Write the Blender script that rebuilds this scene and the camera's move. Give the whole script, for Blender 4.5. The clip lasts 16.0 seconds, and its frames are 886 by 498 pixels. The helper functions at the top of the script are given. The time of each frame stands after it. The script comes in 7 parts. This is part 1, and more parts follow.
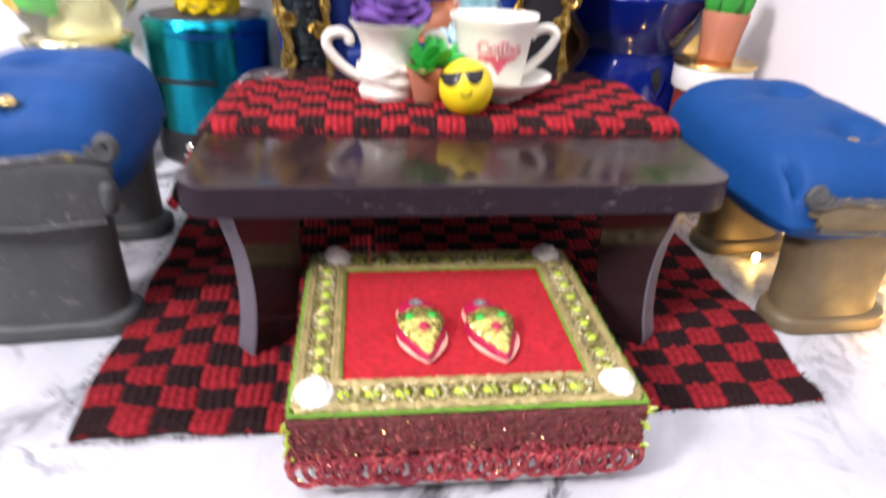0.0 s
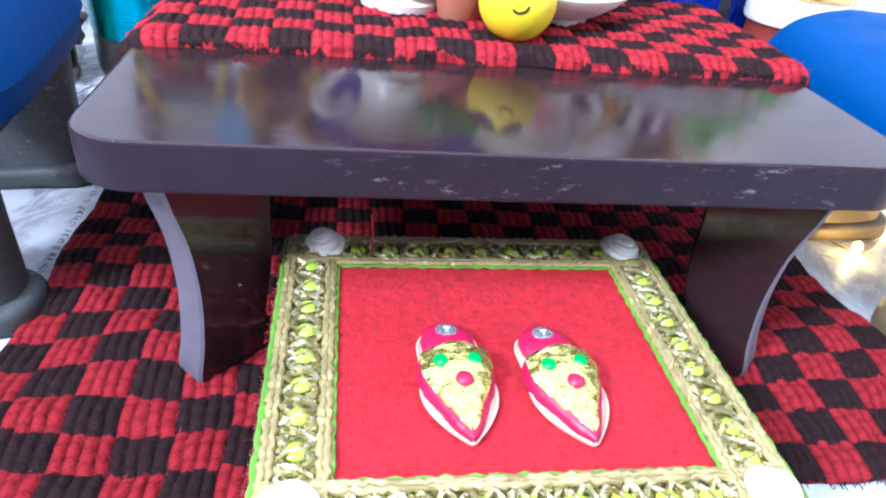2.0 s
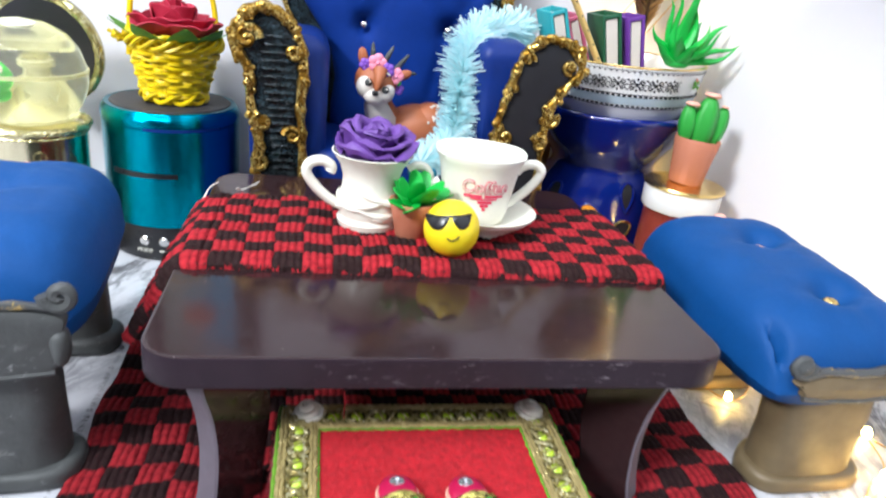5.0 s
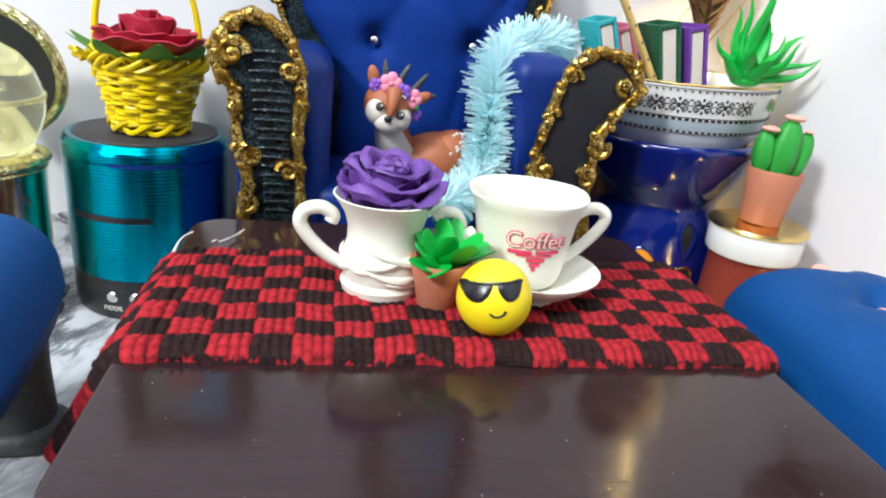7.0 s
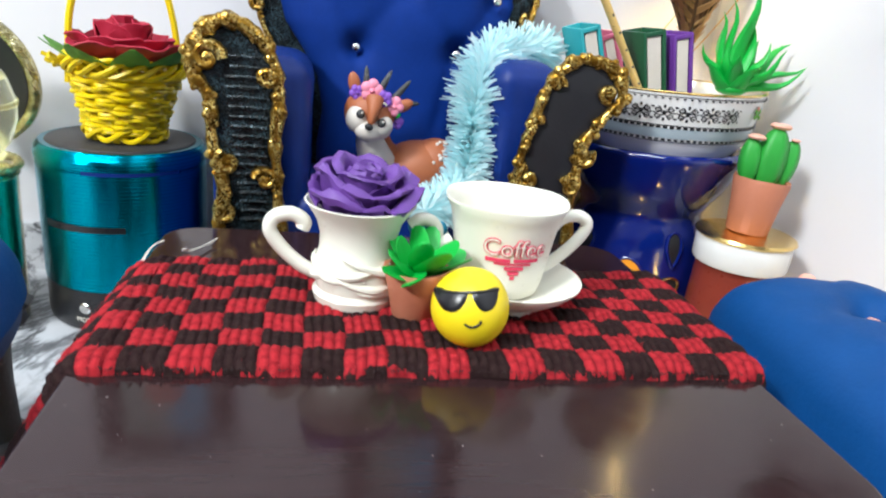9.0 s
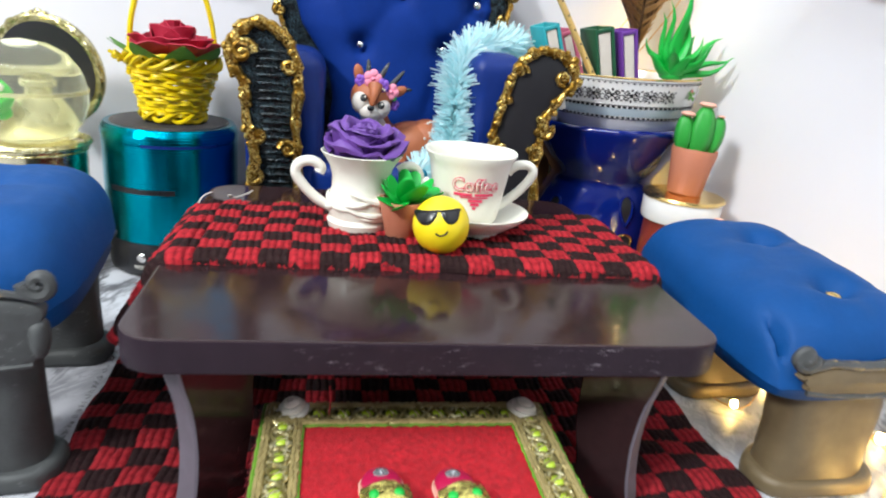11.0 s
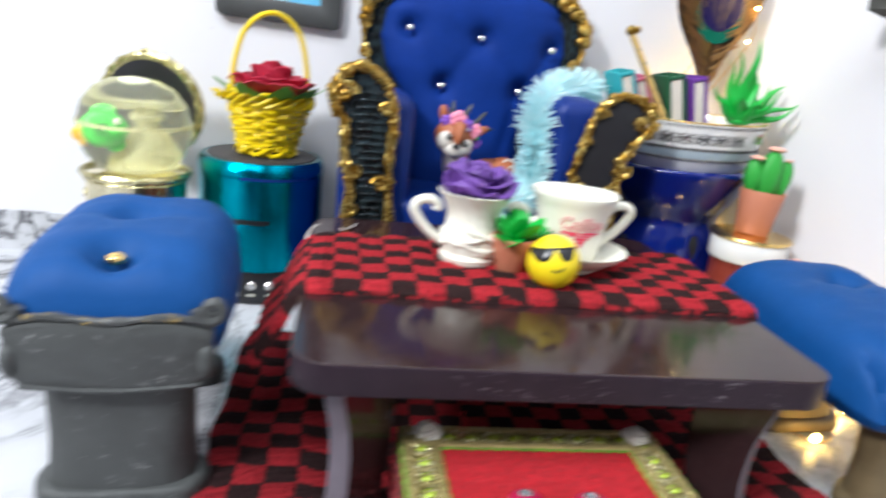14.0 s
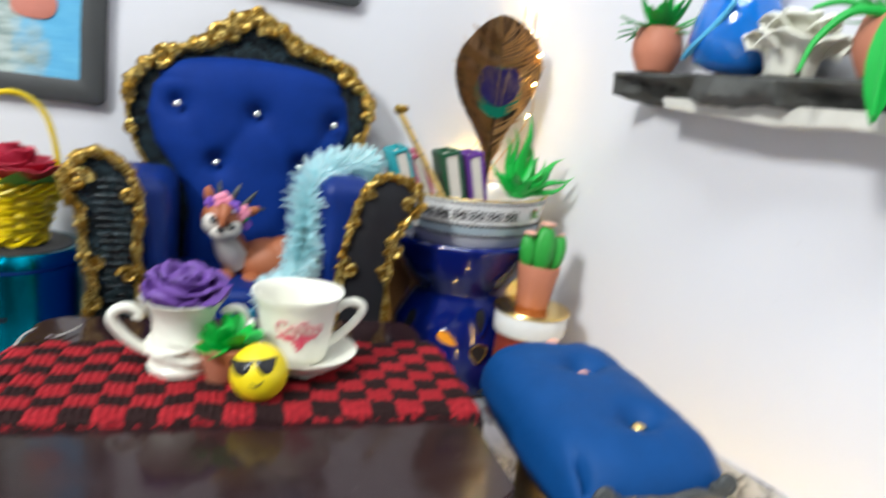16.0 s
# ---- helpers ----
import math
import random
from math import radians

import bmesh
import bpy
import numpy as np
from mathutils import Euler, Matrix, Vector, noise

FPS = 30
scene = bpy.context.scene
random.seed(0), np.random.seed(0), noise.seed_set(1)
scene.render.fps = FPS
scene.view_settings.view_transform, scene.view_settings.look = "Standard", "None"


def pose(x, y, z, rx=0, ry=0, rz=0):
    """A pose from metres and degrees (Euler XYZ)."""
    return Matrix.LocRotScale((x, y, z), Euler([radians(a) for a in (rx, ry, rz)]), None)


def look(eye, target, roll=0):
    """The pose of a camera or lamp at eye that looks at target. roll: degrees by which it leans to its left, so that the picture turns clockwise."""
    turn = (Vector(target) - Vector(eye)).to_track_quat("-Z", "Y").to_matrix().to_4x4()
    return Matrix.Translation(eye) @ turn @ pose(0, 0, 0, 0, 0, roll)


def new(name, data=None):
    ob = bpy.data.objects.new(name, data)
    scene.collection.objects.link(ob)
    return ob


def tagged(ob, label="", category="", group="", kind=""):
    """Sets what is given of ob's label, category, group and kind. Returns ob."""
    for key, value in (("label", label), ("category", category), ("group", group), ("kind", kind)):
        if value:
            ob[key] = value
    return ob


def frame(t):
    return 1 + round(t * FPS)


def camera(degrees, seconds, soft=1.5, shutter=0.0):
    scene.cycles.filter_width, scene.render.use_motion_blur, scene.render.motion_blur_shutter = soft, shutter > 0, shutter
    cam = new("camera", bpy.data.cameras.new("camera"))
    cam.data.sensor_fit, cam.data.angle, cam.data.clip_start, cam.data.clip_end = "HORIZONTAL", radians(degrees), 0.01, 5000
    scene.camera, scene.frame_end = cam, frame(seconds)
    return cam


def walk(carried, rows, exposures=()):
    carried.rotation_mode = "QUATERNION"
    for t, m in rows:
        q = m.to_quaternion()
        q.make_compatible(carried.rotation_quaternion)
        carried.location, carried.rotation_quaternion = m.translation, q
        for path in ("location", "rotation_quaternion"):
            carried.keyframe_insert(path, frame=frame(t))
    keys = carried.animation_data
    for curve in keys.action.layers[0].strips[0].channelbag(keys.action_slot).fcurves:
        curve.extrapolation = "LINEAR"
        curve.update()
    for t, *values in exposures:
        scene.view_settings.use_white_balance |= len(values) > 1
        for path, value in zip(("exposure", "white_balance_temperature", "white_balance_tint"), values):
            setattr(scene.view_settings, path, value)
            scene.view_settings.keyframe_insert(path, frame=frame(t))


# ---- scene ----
cam = camera(67.3, 16.0, soft=2.0, shutter=0.8)
METRES, EYE, TILT, LEAN, TURN = 0.55, 0.1333, -27.0, -2.0, -6.0
ROWS = [
    (0.0, 0.0, 0.0, 0.0, -0.0, -0.0, 0.0),
    (0.5, -0.0071, 0.0553, -0.0229, -1.47, -1.61, -2.21),
    (1.0, -0.0112, 0.0715, 0.0028, -1.94, -3.11, -1.77),
    (1.5, -0.0178, 0.0918, 0.0147, -1.81, -5.59, -2.66),
    (2.0, -0.0259, 0.124, 0.0241, -2.04, -6.13, -2.72),
    (2.5, -0.0196, 0.111, 0.0146, -2.25, -3.77, -1.85),
    (3.0, -0.0198, 0.0939, 0.0014, -2.77, -3.89, -2.82),
    (3.5, -0.0147, 0.0871, 0.0063, -3.11, -3.13, -2.67),
    (4.0, -0.022, 0.0621, 0.0045, -3.42, -2.22, -3.27),
    (4.5, -0.0151, 0.0185, 0.0315, -3.44, -0.16, -2.89),
    (5.0, -0.0242, 0.0182, 0.0633, -4.91, 3.89, -2.47),
    (7.5, -0.0297, 0.1328, 0.0945, -3.99, 6.76, -2.11),
    (8.0, -0.0275, 0.1286, 0.1019, -4.1, 7.46, -1.88),
    (8.5, -0.0241, 0.1348, 0.1022, -4.39, 7.3, -1.76),
    (9.0, -0.021, 0.1345, 0.0921, -4.66, 7.32, -2.06),
    (9.5, -0.0148, 0.1326, 0.0817, -4.33, 7.03, -2.84),
    (12.0, -0.0263, -0.0247, 0.013, -3.54, 8.29, -1.21),
    (12.5, -0.0797, 0.0077, 0.0137, -3.05, 8.49, -2.82),
    (13.0, -0.1239, 0.0084, 0.0128, -1.97, 9.27, -3.74),
    (13.5, -0.1322, 0.0016, 0.0136, -1.79, 9.6, -4.27),
    (14.0, -0.0794, 0.0013, 0.0315, -3.32, 10.15, -3.13),
    (14.5, -0.0093, 0.0042, 0.0427, -4.64, 10.74, -1.42),
    (15.0, 0.0272, 0.0114, 0.0474, -5.11, 10.68, -0.29),
    (15.5, 0.037, 0.0023, 0.0496, -5.94, 11.62, -0.4),
    (16.0, 0.0494, -0.0013, 0.0818, -10.63, 13.51, 0.41),
]
walk(cam, [(t, pose(0, 0, EYE, TILT, LEAN, TURN) @ pose(METRES * x, METRES * y, METRES * z, 90 + pitch, roll, yaw)) for t, x, y, z, yaw, pitch, roll in ROWS],
     exposures=[(0, 0.37, 6540, 21), (0.5, 0.33, 6490, 23), (1, 0.53, 6320, 21), (1.5, 0.90, 5700, 10), (2, 1.05, 5130, 12), (2.5, 1.03, 5100, 11), (3, 1.04, 5240, 11), (4, 1.05, 5470, 10), (4.5, 0.94, 5740, 9), (5, 0.46, 6120, 9), (7.5, 0.26, 6250, 6), (9.5, 0.26, 6250, 6), (12, 0.25, 6340, 8), (14, 0.28, 6250, 8), (15.5, 0.21, 6340, 5), (16, -0.01, 6340, 5)])

# ---- light ----
world = bpy.data.worlds.new("world")
scene.world = world
world.use_nodes = True
world.node_tree.nodes["Background"].inputs[0].default_value = (0.9, 0.93, 1.0, 1)
world.node_tree.nodes["Background"].inputs[1].default_value = 0.3


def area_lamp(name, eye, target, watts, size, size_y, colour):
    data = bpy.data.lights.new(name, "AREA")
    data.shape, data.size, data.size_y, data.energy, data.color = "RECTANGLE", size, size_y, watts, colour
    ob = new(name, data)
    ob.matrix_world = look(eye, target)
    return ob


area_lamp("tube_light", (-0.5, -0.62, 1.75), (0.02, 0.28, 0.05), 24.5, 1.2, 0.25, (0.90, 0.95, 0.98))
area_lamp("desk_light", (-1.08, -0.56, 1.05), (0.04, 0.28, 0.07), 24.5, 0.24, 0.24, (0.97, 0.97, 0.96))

# ---- helpers of this scene: lengths in centimetres ----


def at(x, y, z, rx=0, ry=0, rz=0):
    return pose(x / 100, y / 100, z / 100, rx, ry, rz)


def thing(name, m, label, category, group="", kind=""):
    ob = new(name)
    ob.empty_display_size = 0.01
    ob.matrix_basis = m
    return tagged(ob, label, category, group, kind)


def mesh_of(name, bm, mats, smooth=True, angle=40):
    bm.transform(Matrix.Scale(0.01, 4))
    bm.normal_update()
    me = bpy.data.meshes.new(name)
    bm.to_mesh(me)
    bm.free()
    for m in mats if isinstance(mats, (list, tuple)) else [mats]:
        me.materials.append(m)
    if smooth:
        me.polygons.foreach_set("use_smooth", [True] * len(me.polygons))
        me.set_sharp_from_angle(angle=radians(angle))
    return me


def part(name, bm, mats, parent=None, label="", m=None, smooth=True, angle=40, kind=""):
    ob = new(name, mesh_of(name, bm, mats, smooth, angle))
    if m is not None:
        ob.matrix_basis = m
    ob.parent = parent
    return tagged(ob, label, kind=kind)


def single(name, bm, mats, m, label, category, group="", kind="", smooth=True, angle=40):
    ob = new(name, mesh_of(name, bm, mats, smooth, angle))
    ob.matrix_basis = m
    return tagged(ob, label, category, group, kind)


def merge(*bms):
    out = bmesh.new()
    for b in bms:
        me = bpy.data.meshes.new("tmp")
        b.to_mesh(me)
        b.free()
        out.from_mesh(me)
        bpy.data.meshes.remove(me)
    return out


def slot(bm, i):
    for f in bm.faces:
        f.material_index = i
    return bm


def moved(bm, m):
    bm.transform(m)
    return bm


def loc(x, y, z, rx=0, ry=0, rz=0):
    return pose(x, y, z, rx, ry, rz)


def lathe(profile, n=48):
    """A turned body round z from (radius, height) pairs."""
    bm = bmesh.new()
    rings = []
    for r, z in profile:
        if r < 1e-5:
            rings.append([bm.verts.new((0, 0, z))])
        else:
            rings.append([bm.verts.new((r * math.cos(2 * math.pi * k / n), r * math.sin(2 * math.pi * k / n), z)) for k in range(n)])
    for a, b in zip(rings, rings[1:]):
        for k in range(n):
            q = (k + 1) % n
            if len(a) == 1 and len(b) == 1:
                continue
            if len(a) == 1:
                bm.faces.new((a[0], b[q], b[k]))
            elif len(b) == 1:
                bm.faces.new((a[k], a[q], b[0]))
            else:
                bm.faces.new((a[k], a[q], b[q], b[k]))
    bmesh.ops.recalc_face_normals(bm, faces=bm.faces)
    return bm


def curve_of(pts, per=6, closed=False):
    """Points along a smooth curve through pts."""
    pts = [Vector(p) for p in pts]
    n, out = len(pts), []
    for i in range(n if closed else n - 1):
        p = [pts[(i + k) % n] if closed else pts[min(max(i + k, 0), n - 1)] for k in (-1, 0, 1, 2)]
        for s in range(per):
            t = s / per
            out.append(0.5 * (2 * p[1] + (p[2] - p[0]) * t + (2 * p[0] - 5 * p[1] + 4 * p[2] - p[3]) * t * t + (3 * p[1] - p[0] - 3 * p[2] + p[3]) * t ** 3))
    if not closed:
        out.append(pts[-1])
    return out


def tube(pts, r, n=8, closed=False, flat=1.0):
    """A round bar along pts; r is a number or one radius a point."""
    pts = [Vector(p) for p in pts]
    count = len(pts)
    rs = r if isinstance(r, (list, tuple)) else [r] * count
    bm = bmesh.new()
    up = Vector((0, 0, 1))
    rings = []
    last = None
    for i, p in enumerate(pts):
        a, b = (pts[i - 1], pts[(i + 1) % count]) if closed else (pts[max(i - 1, 0)], pts[min(i + 1, count - 1)])
        d = (b - a).normalized() if (b - a).length > 1e-9 else Vector((0, 0, 1))
        if last is None:
            s = d.cross(up if abs(d.z) < 0.9 else Vector((1, 0, 0))).normalized()
        else:
            s = (last - d * last.dot(d)).normalized()
        last = s
        w = d.cross(s)
        rings.append([bm.verts.new(p + rs[i] * (math.cos(2 * math.pi * k / n) * s + flat * math.sin(2 * math.pi * k / n) * w)) for k in range(n)])
    pairs = list(zip(rings, rings[1:])) + ([(rings[-1], rings[0])] if closed else [])
    for a, b in pairs:
        for k in range(n):
            bm.faces.new((a[k], a[(k + 1) % n], b[(k + 1) % n], b[k]))
    if not closed:
        bm.faces.new(rings[0][::-1])
        bm.faces.new(rings[-1])
    bmesh.ops.recalc_face_normals(bm, faces=bm.faces)
    return bm


def box(sx, sy, sz, c=(0, 0, 0), bev=0.1, seg=2):
    bm = bmesh.new()
    bmesh.ops.create_cube(bm, size=1)
    bm.transform(Matrix.Translation(c) @ Matrix.Diagonal((sx, sy, sz, 1)))
    if bev > 0:
        bmesh.ops.bevel(bm, geom=bm.edges[:], offset=bev, segments=seg, affect="EDGES", profile=0.5)
    return bm


def ball(r, c=(0, 0, 0), u=20, v=12):
    bm = bmesh.new()
    bmesh.ops.create_uvsphere(bm, u_segments=u, v_segments=v, radius=1)
    r = r if isinstance(r, (list, tuple)) else (r, r, r)
    bm.transform(Matrix.Translation(c) @ Matrix.Diagonal((*r, 1)))
    return bm


def plate(outline, y0, y1, bev=0.1, seg=2):
    """A board with an outline of (x, z) pairs, from y0 to y1."""
    bm = bmesh.new()
    front = [bm.verts.new((x, y0, z)) for x, z in outline]
    back = [bm.verts.new((x, y1, z)) for x, z in outline]
    f, g = bm.faces.new(front), bm.faces.new(back[::-1])
    n = len(outline)
    for k in range(n):
        bm.faces.new((front[k], back[k], back[(k + 1) % n], front[(k + 1) % n]))
    bmesh.ops.recalc_face_normals(bm, faces=bm.faces)
    if bev:
        bmesh.ops.bevel(bm, geom=list(set(f.edges) | set(g.edges)), offset=bev, segments=seg, affect="EDGES", profile=0.5)
    return bm


def rough_up(bm, amount, scale, seed=0):
    """Uneven, hand-made surface."""
    bm.normal_update()
    for v in bm.verts:
        p = Vector(v.co) * scale + Vector((seed * 7.1, seed * 3.3, seed))
        v.co += v.normal * (noise.noise(p) * amount)
    return bm


def smooth2(pts, per=5):
    return [(p.x, p.z) for p in curve_of([(x, 0, z) for x, z in pts], per, True)]


def spiral(c, r0, r1, turns, n=26, start=0.0, hand=1, plane="xz"):
    out = []
    for i in range(n):
        f = i / (n - 1)
        a, r = start + hand * 2 * math.pi * turns * f, r0 + (r1 - r0) * f
        u, w = r * math.cos(a), r * math.sin(a)
        out.append((c[0] + u, c[1], c[2] + w) if plane == "xz" else (c[0] + u, c[1] + w, c[2]))
    return out


def arc_strip(r, z0, z1, a0, a1, n=24, thick=0.04):
    """A curved strip standing proud of a cylinder about z; degrees from -y."""
    bm = bmesh.new()
    cols = []
    for k in range(n + 1):
        a = radians(a0 + (a1 - a0) * k / n)
        cols.append([bm.verts.new((q * math.sin(a), -q * math.cos(a), z)) for q, z in ((r - 0.05, z0), (r + thick, z0), (r + thick, z1), (r - 0.05, z1))])
    for a, b in zip(cols, cols[1:]):
        for k in range(4):
            bm.faces.new((a[k], b[k], b[(k + 1) % 4], a[(k + 1) % 4]))
    bm.faces.new(cols[0]), bm.faces.new(cols[-1])
    bmesh.ops.recalc_face_normals(bm, faces=bm.faces)
    return bm


def letters(text, size, extrude=0.01, swell=0.0):
    """A bmesh of writing in the built-in font, centred on x, standing in the xz plane, facing -y."""
    data = bpy.data.curves.new("writing", "FONT")
    data.body, data.size, data.extrude, data.align_x, data.resolution_u = text, size, extrude, "CENTER", 3
    data.offset = swell
    ob = new("writing", data)
    me = bpy.data.meshes.new_from_object(ob.evaluated_get(bpy.context.evaluated_depsgraph_get()))
    bm = bmesh.new()
    bm.from_mesh(me)
    bpy.data.objects.remove(ob)
    bpy.data.curves.remove(data)
    bpy.data.meshes.remove(me)
    bm.transform(pose(0, 0, 0, 90, 0, 0))
    return bm


def wrapped(bm, r, cx=0.0):
    """Bends a flat shape in the xz plane round a cylinder about z, its middle at -y."""
    for v in bm.verts:
        a = (v.co.x - cx) / r
        d = r - v.co.y
        v.co.x, v.co.y = d * math.sin(a), -d * math.cos(a)
    return bm

# ---- materials ----


class Nodes:
    def __init__(self, name):
        self.mat = bpy.data.materials.new(name)
        self.mat.use_nodes = True
        self.tree = self.mat.node_tree
        self.bsdf = self.tree.nodes["Principled BSDF"]
        self.co = None

    def add(self, kind, **values):
        n = self.tree.nodes.new(kind)
        for k, v in values.items():
            if k == "op":
                n.operation = v
            else:
                n.inputs[k].default_value = v
        return n

    def link(self, a, b):
        self.tree.links.new(a, b)

    def coords(self, uv=False):
        """Coordinates in centimetres."""
        if self.co is None:
            t = self.tree.nodes.new("ShaderNodeTexCoord")
            m = self.add("ShaderNodeMapping")
            m.inputs["Scale"].default_value = (1, 1, 1) if uv else (100, 100, 100)
            self.link(t.outputs["UV" if uv else "Object"], m.inputs["Vector"])
            self.co = m.outputs["Vector"]
        return self.co

    def noise(self, scale, detail=3, rough=0.55, vec=None):
        n = self.add("ShaderNodeTexNoise", Scale=scale, Detail=detail, Roughness=rough)
        self.link(vec or self.coords(), n.inputs["Vector"])
        return n.outputs["Fac"]

    def voronoi(self, scale, feature="F1", out="Distance", vec=None):
        n = self.add("ShaderNodeTexVoronoi", Scale=scale)
        n.feature = feature
        self.link(vec or self.coords(), n.inputs["Vector"])
        return n.outputs[out]

    def ramp(self, fac, stops):
        n = self.tree.nodes.new("ShaderNodeValToRGB")
        e = n.color_ramp.elements
        while len(e) < len(stops):
            e.new(0.5)
        for k, (p, c) in enumerate(stops):
            e[k].position, e[k].color = p, (*c, 1) if len(c) == 3 else c
        self.link(fac, n.inputs["Fac"])
        return n.outputs["Color"]

    def math(self, op, a, b=None, c=None):
        n = self.tree.nodes.new("ShaderNodeMath")
        n.operation = op
        for i, v in enumerate((a, b, c)):
            if v is None:
                continue
            if isinstance(v, (int, float)):
                n.inputs[i].default_value = v
            else:
                self.link(v, n.inputs[i])
        return n.outputs[0]

    def mix(self, fac, a, b, blend="MIX"):
        n = self.tree.nodes.new("ShaderNodeMix")
        n.data_type, n.blend_type = "RGBA", blend
        for sock, v in ((n.inputs[0], fac), (n.inputs[6], a), (n.inputs[7], b)):
            if isinstance(v, (int, float)):
                sock.default_value = v
            elif isinstance(v, tuple):
                sock.default_value = (*v, 1)
            else:
                self.link(v, sock)
        return n.outputs[2]

    def bump(self, height, strength, distance=0.01):
        n = self.add("ShaderNodeBump", Strength=strength, Distance=distance / 100)
        self.link(height, n.inputs["Height"])
        if self.bsdf.inputs["Normal"].links:
            self.link(self.bsdf.inputs["Normal"].links[0].from_socket, n.inputs["Normal"])
        self.link(n.outputs["Normal"], self.bsdf.inputs["Normal"])

    def set(self, **values):
        for k, v in values.items():
            s = self.bsdf.inputs[k.replace("_", " ")]
            if isinstance(v, tuple):
                s.default_value = (*v, 1) if len(v) == 3 else v
            elif isinstance(v, (int, float)):
                s.default_value = v
            else:
                self.link(v, s)
        return self


def dim(c, k):
    return tuple(min(1.0, x * k) for x in c)


def plain(name, colour, rough=0.6, metal=0.0, vary=0.18, grain=6.0, bump=0.3, bump_at=14.0, depth=0.02, coat=0.0, sheen=0.0, sub=0.0, gloss=0.5):
    """Clay, paint, plastic: one colour with stains and fine relief."""
    n = Nodes(name)
    big, small = n.noise(0.9, 2), n.noise(grain, 4)
    c = n.mix(big, dim(colour, 1 - vary), dim(colour, 1 + vary))
    c = n.mix(n.math("MULTIPLY", small, 0.5), c, dim(colour, 1 - 1.2 * vary))
    r = n.math("ADD", n.math("MULTIPLY", small, 0.16), rough - 0.08)
    n.set(Base_Color=c, Roughness=r, Metallic=metal, Coat_Weight=coat, Sheen_Weight=sheen, Specular_IOR_Level=gloss)
    if sub:
        n.set(Subsurface_Weight=sub, Subsurface_Scale=0.002)
    if bump:
        n.bump(n.noise(bump_at, 4, 0.6), bump, depth)
    return n.mat


def glitter(name, dark, mid, light, rough=0.28, metal=0.9, size=34.0):
    """Glitter paint: flakes that each lie a little differently."""
    n = Nodes(name)
    cell = n.voronoi(size, out="Color")
    sep = n.tree.nodes.new("ShaderNodeSeparateColor")
    n.link(cell, sep.inputs[0])
    c = n.ramp(sep.outputs[0], [(0.18, dark), (0.5, mid), (0.85, light)])
    c = n.mix(n.ramp(n.noise(2.2, 3), [(0.42, (0, 0, 0)), (0.62, (1, 1, 1))]), c, dim(mid, 0.55))
    n.set(Base_Color=c, Roughness=rough, Metallic=metal)
    n.bump(sep.outputs[1], 1.0, 0.05)
    n.bump(n.noise(5, 3), 0.6, 0.06)
    return n.mat


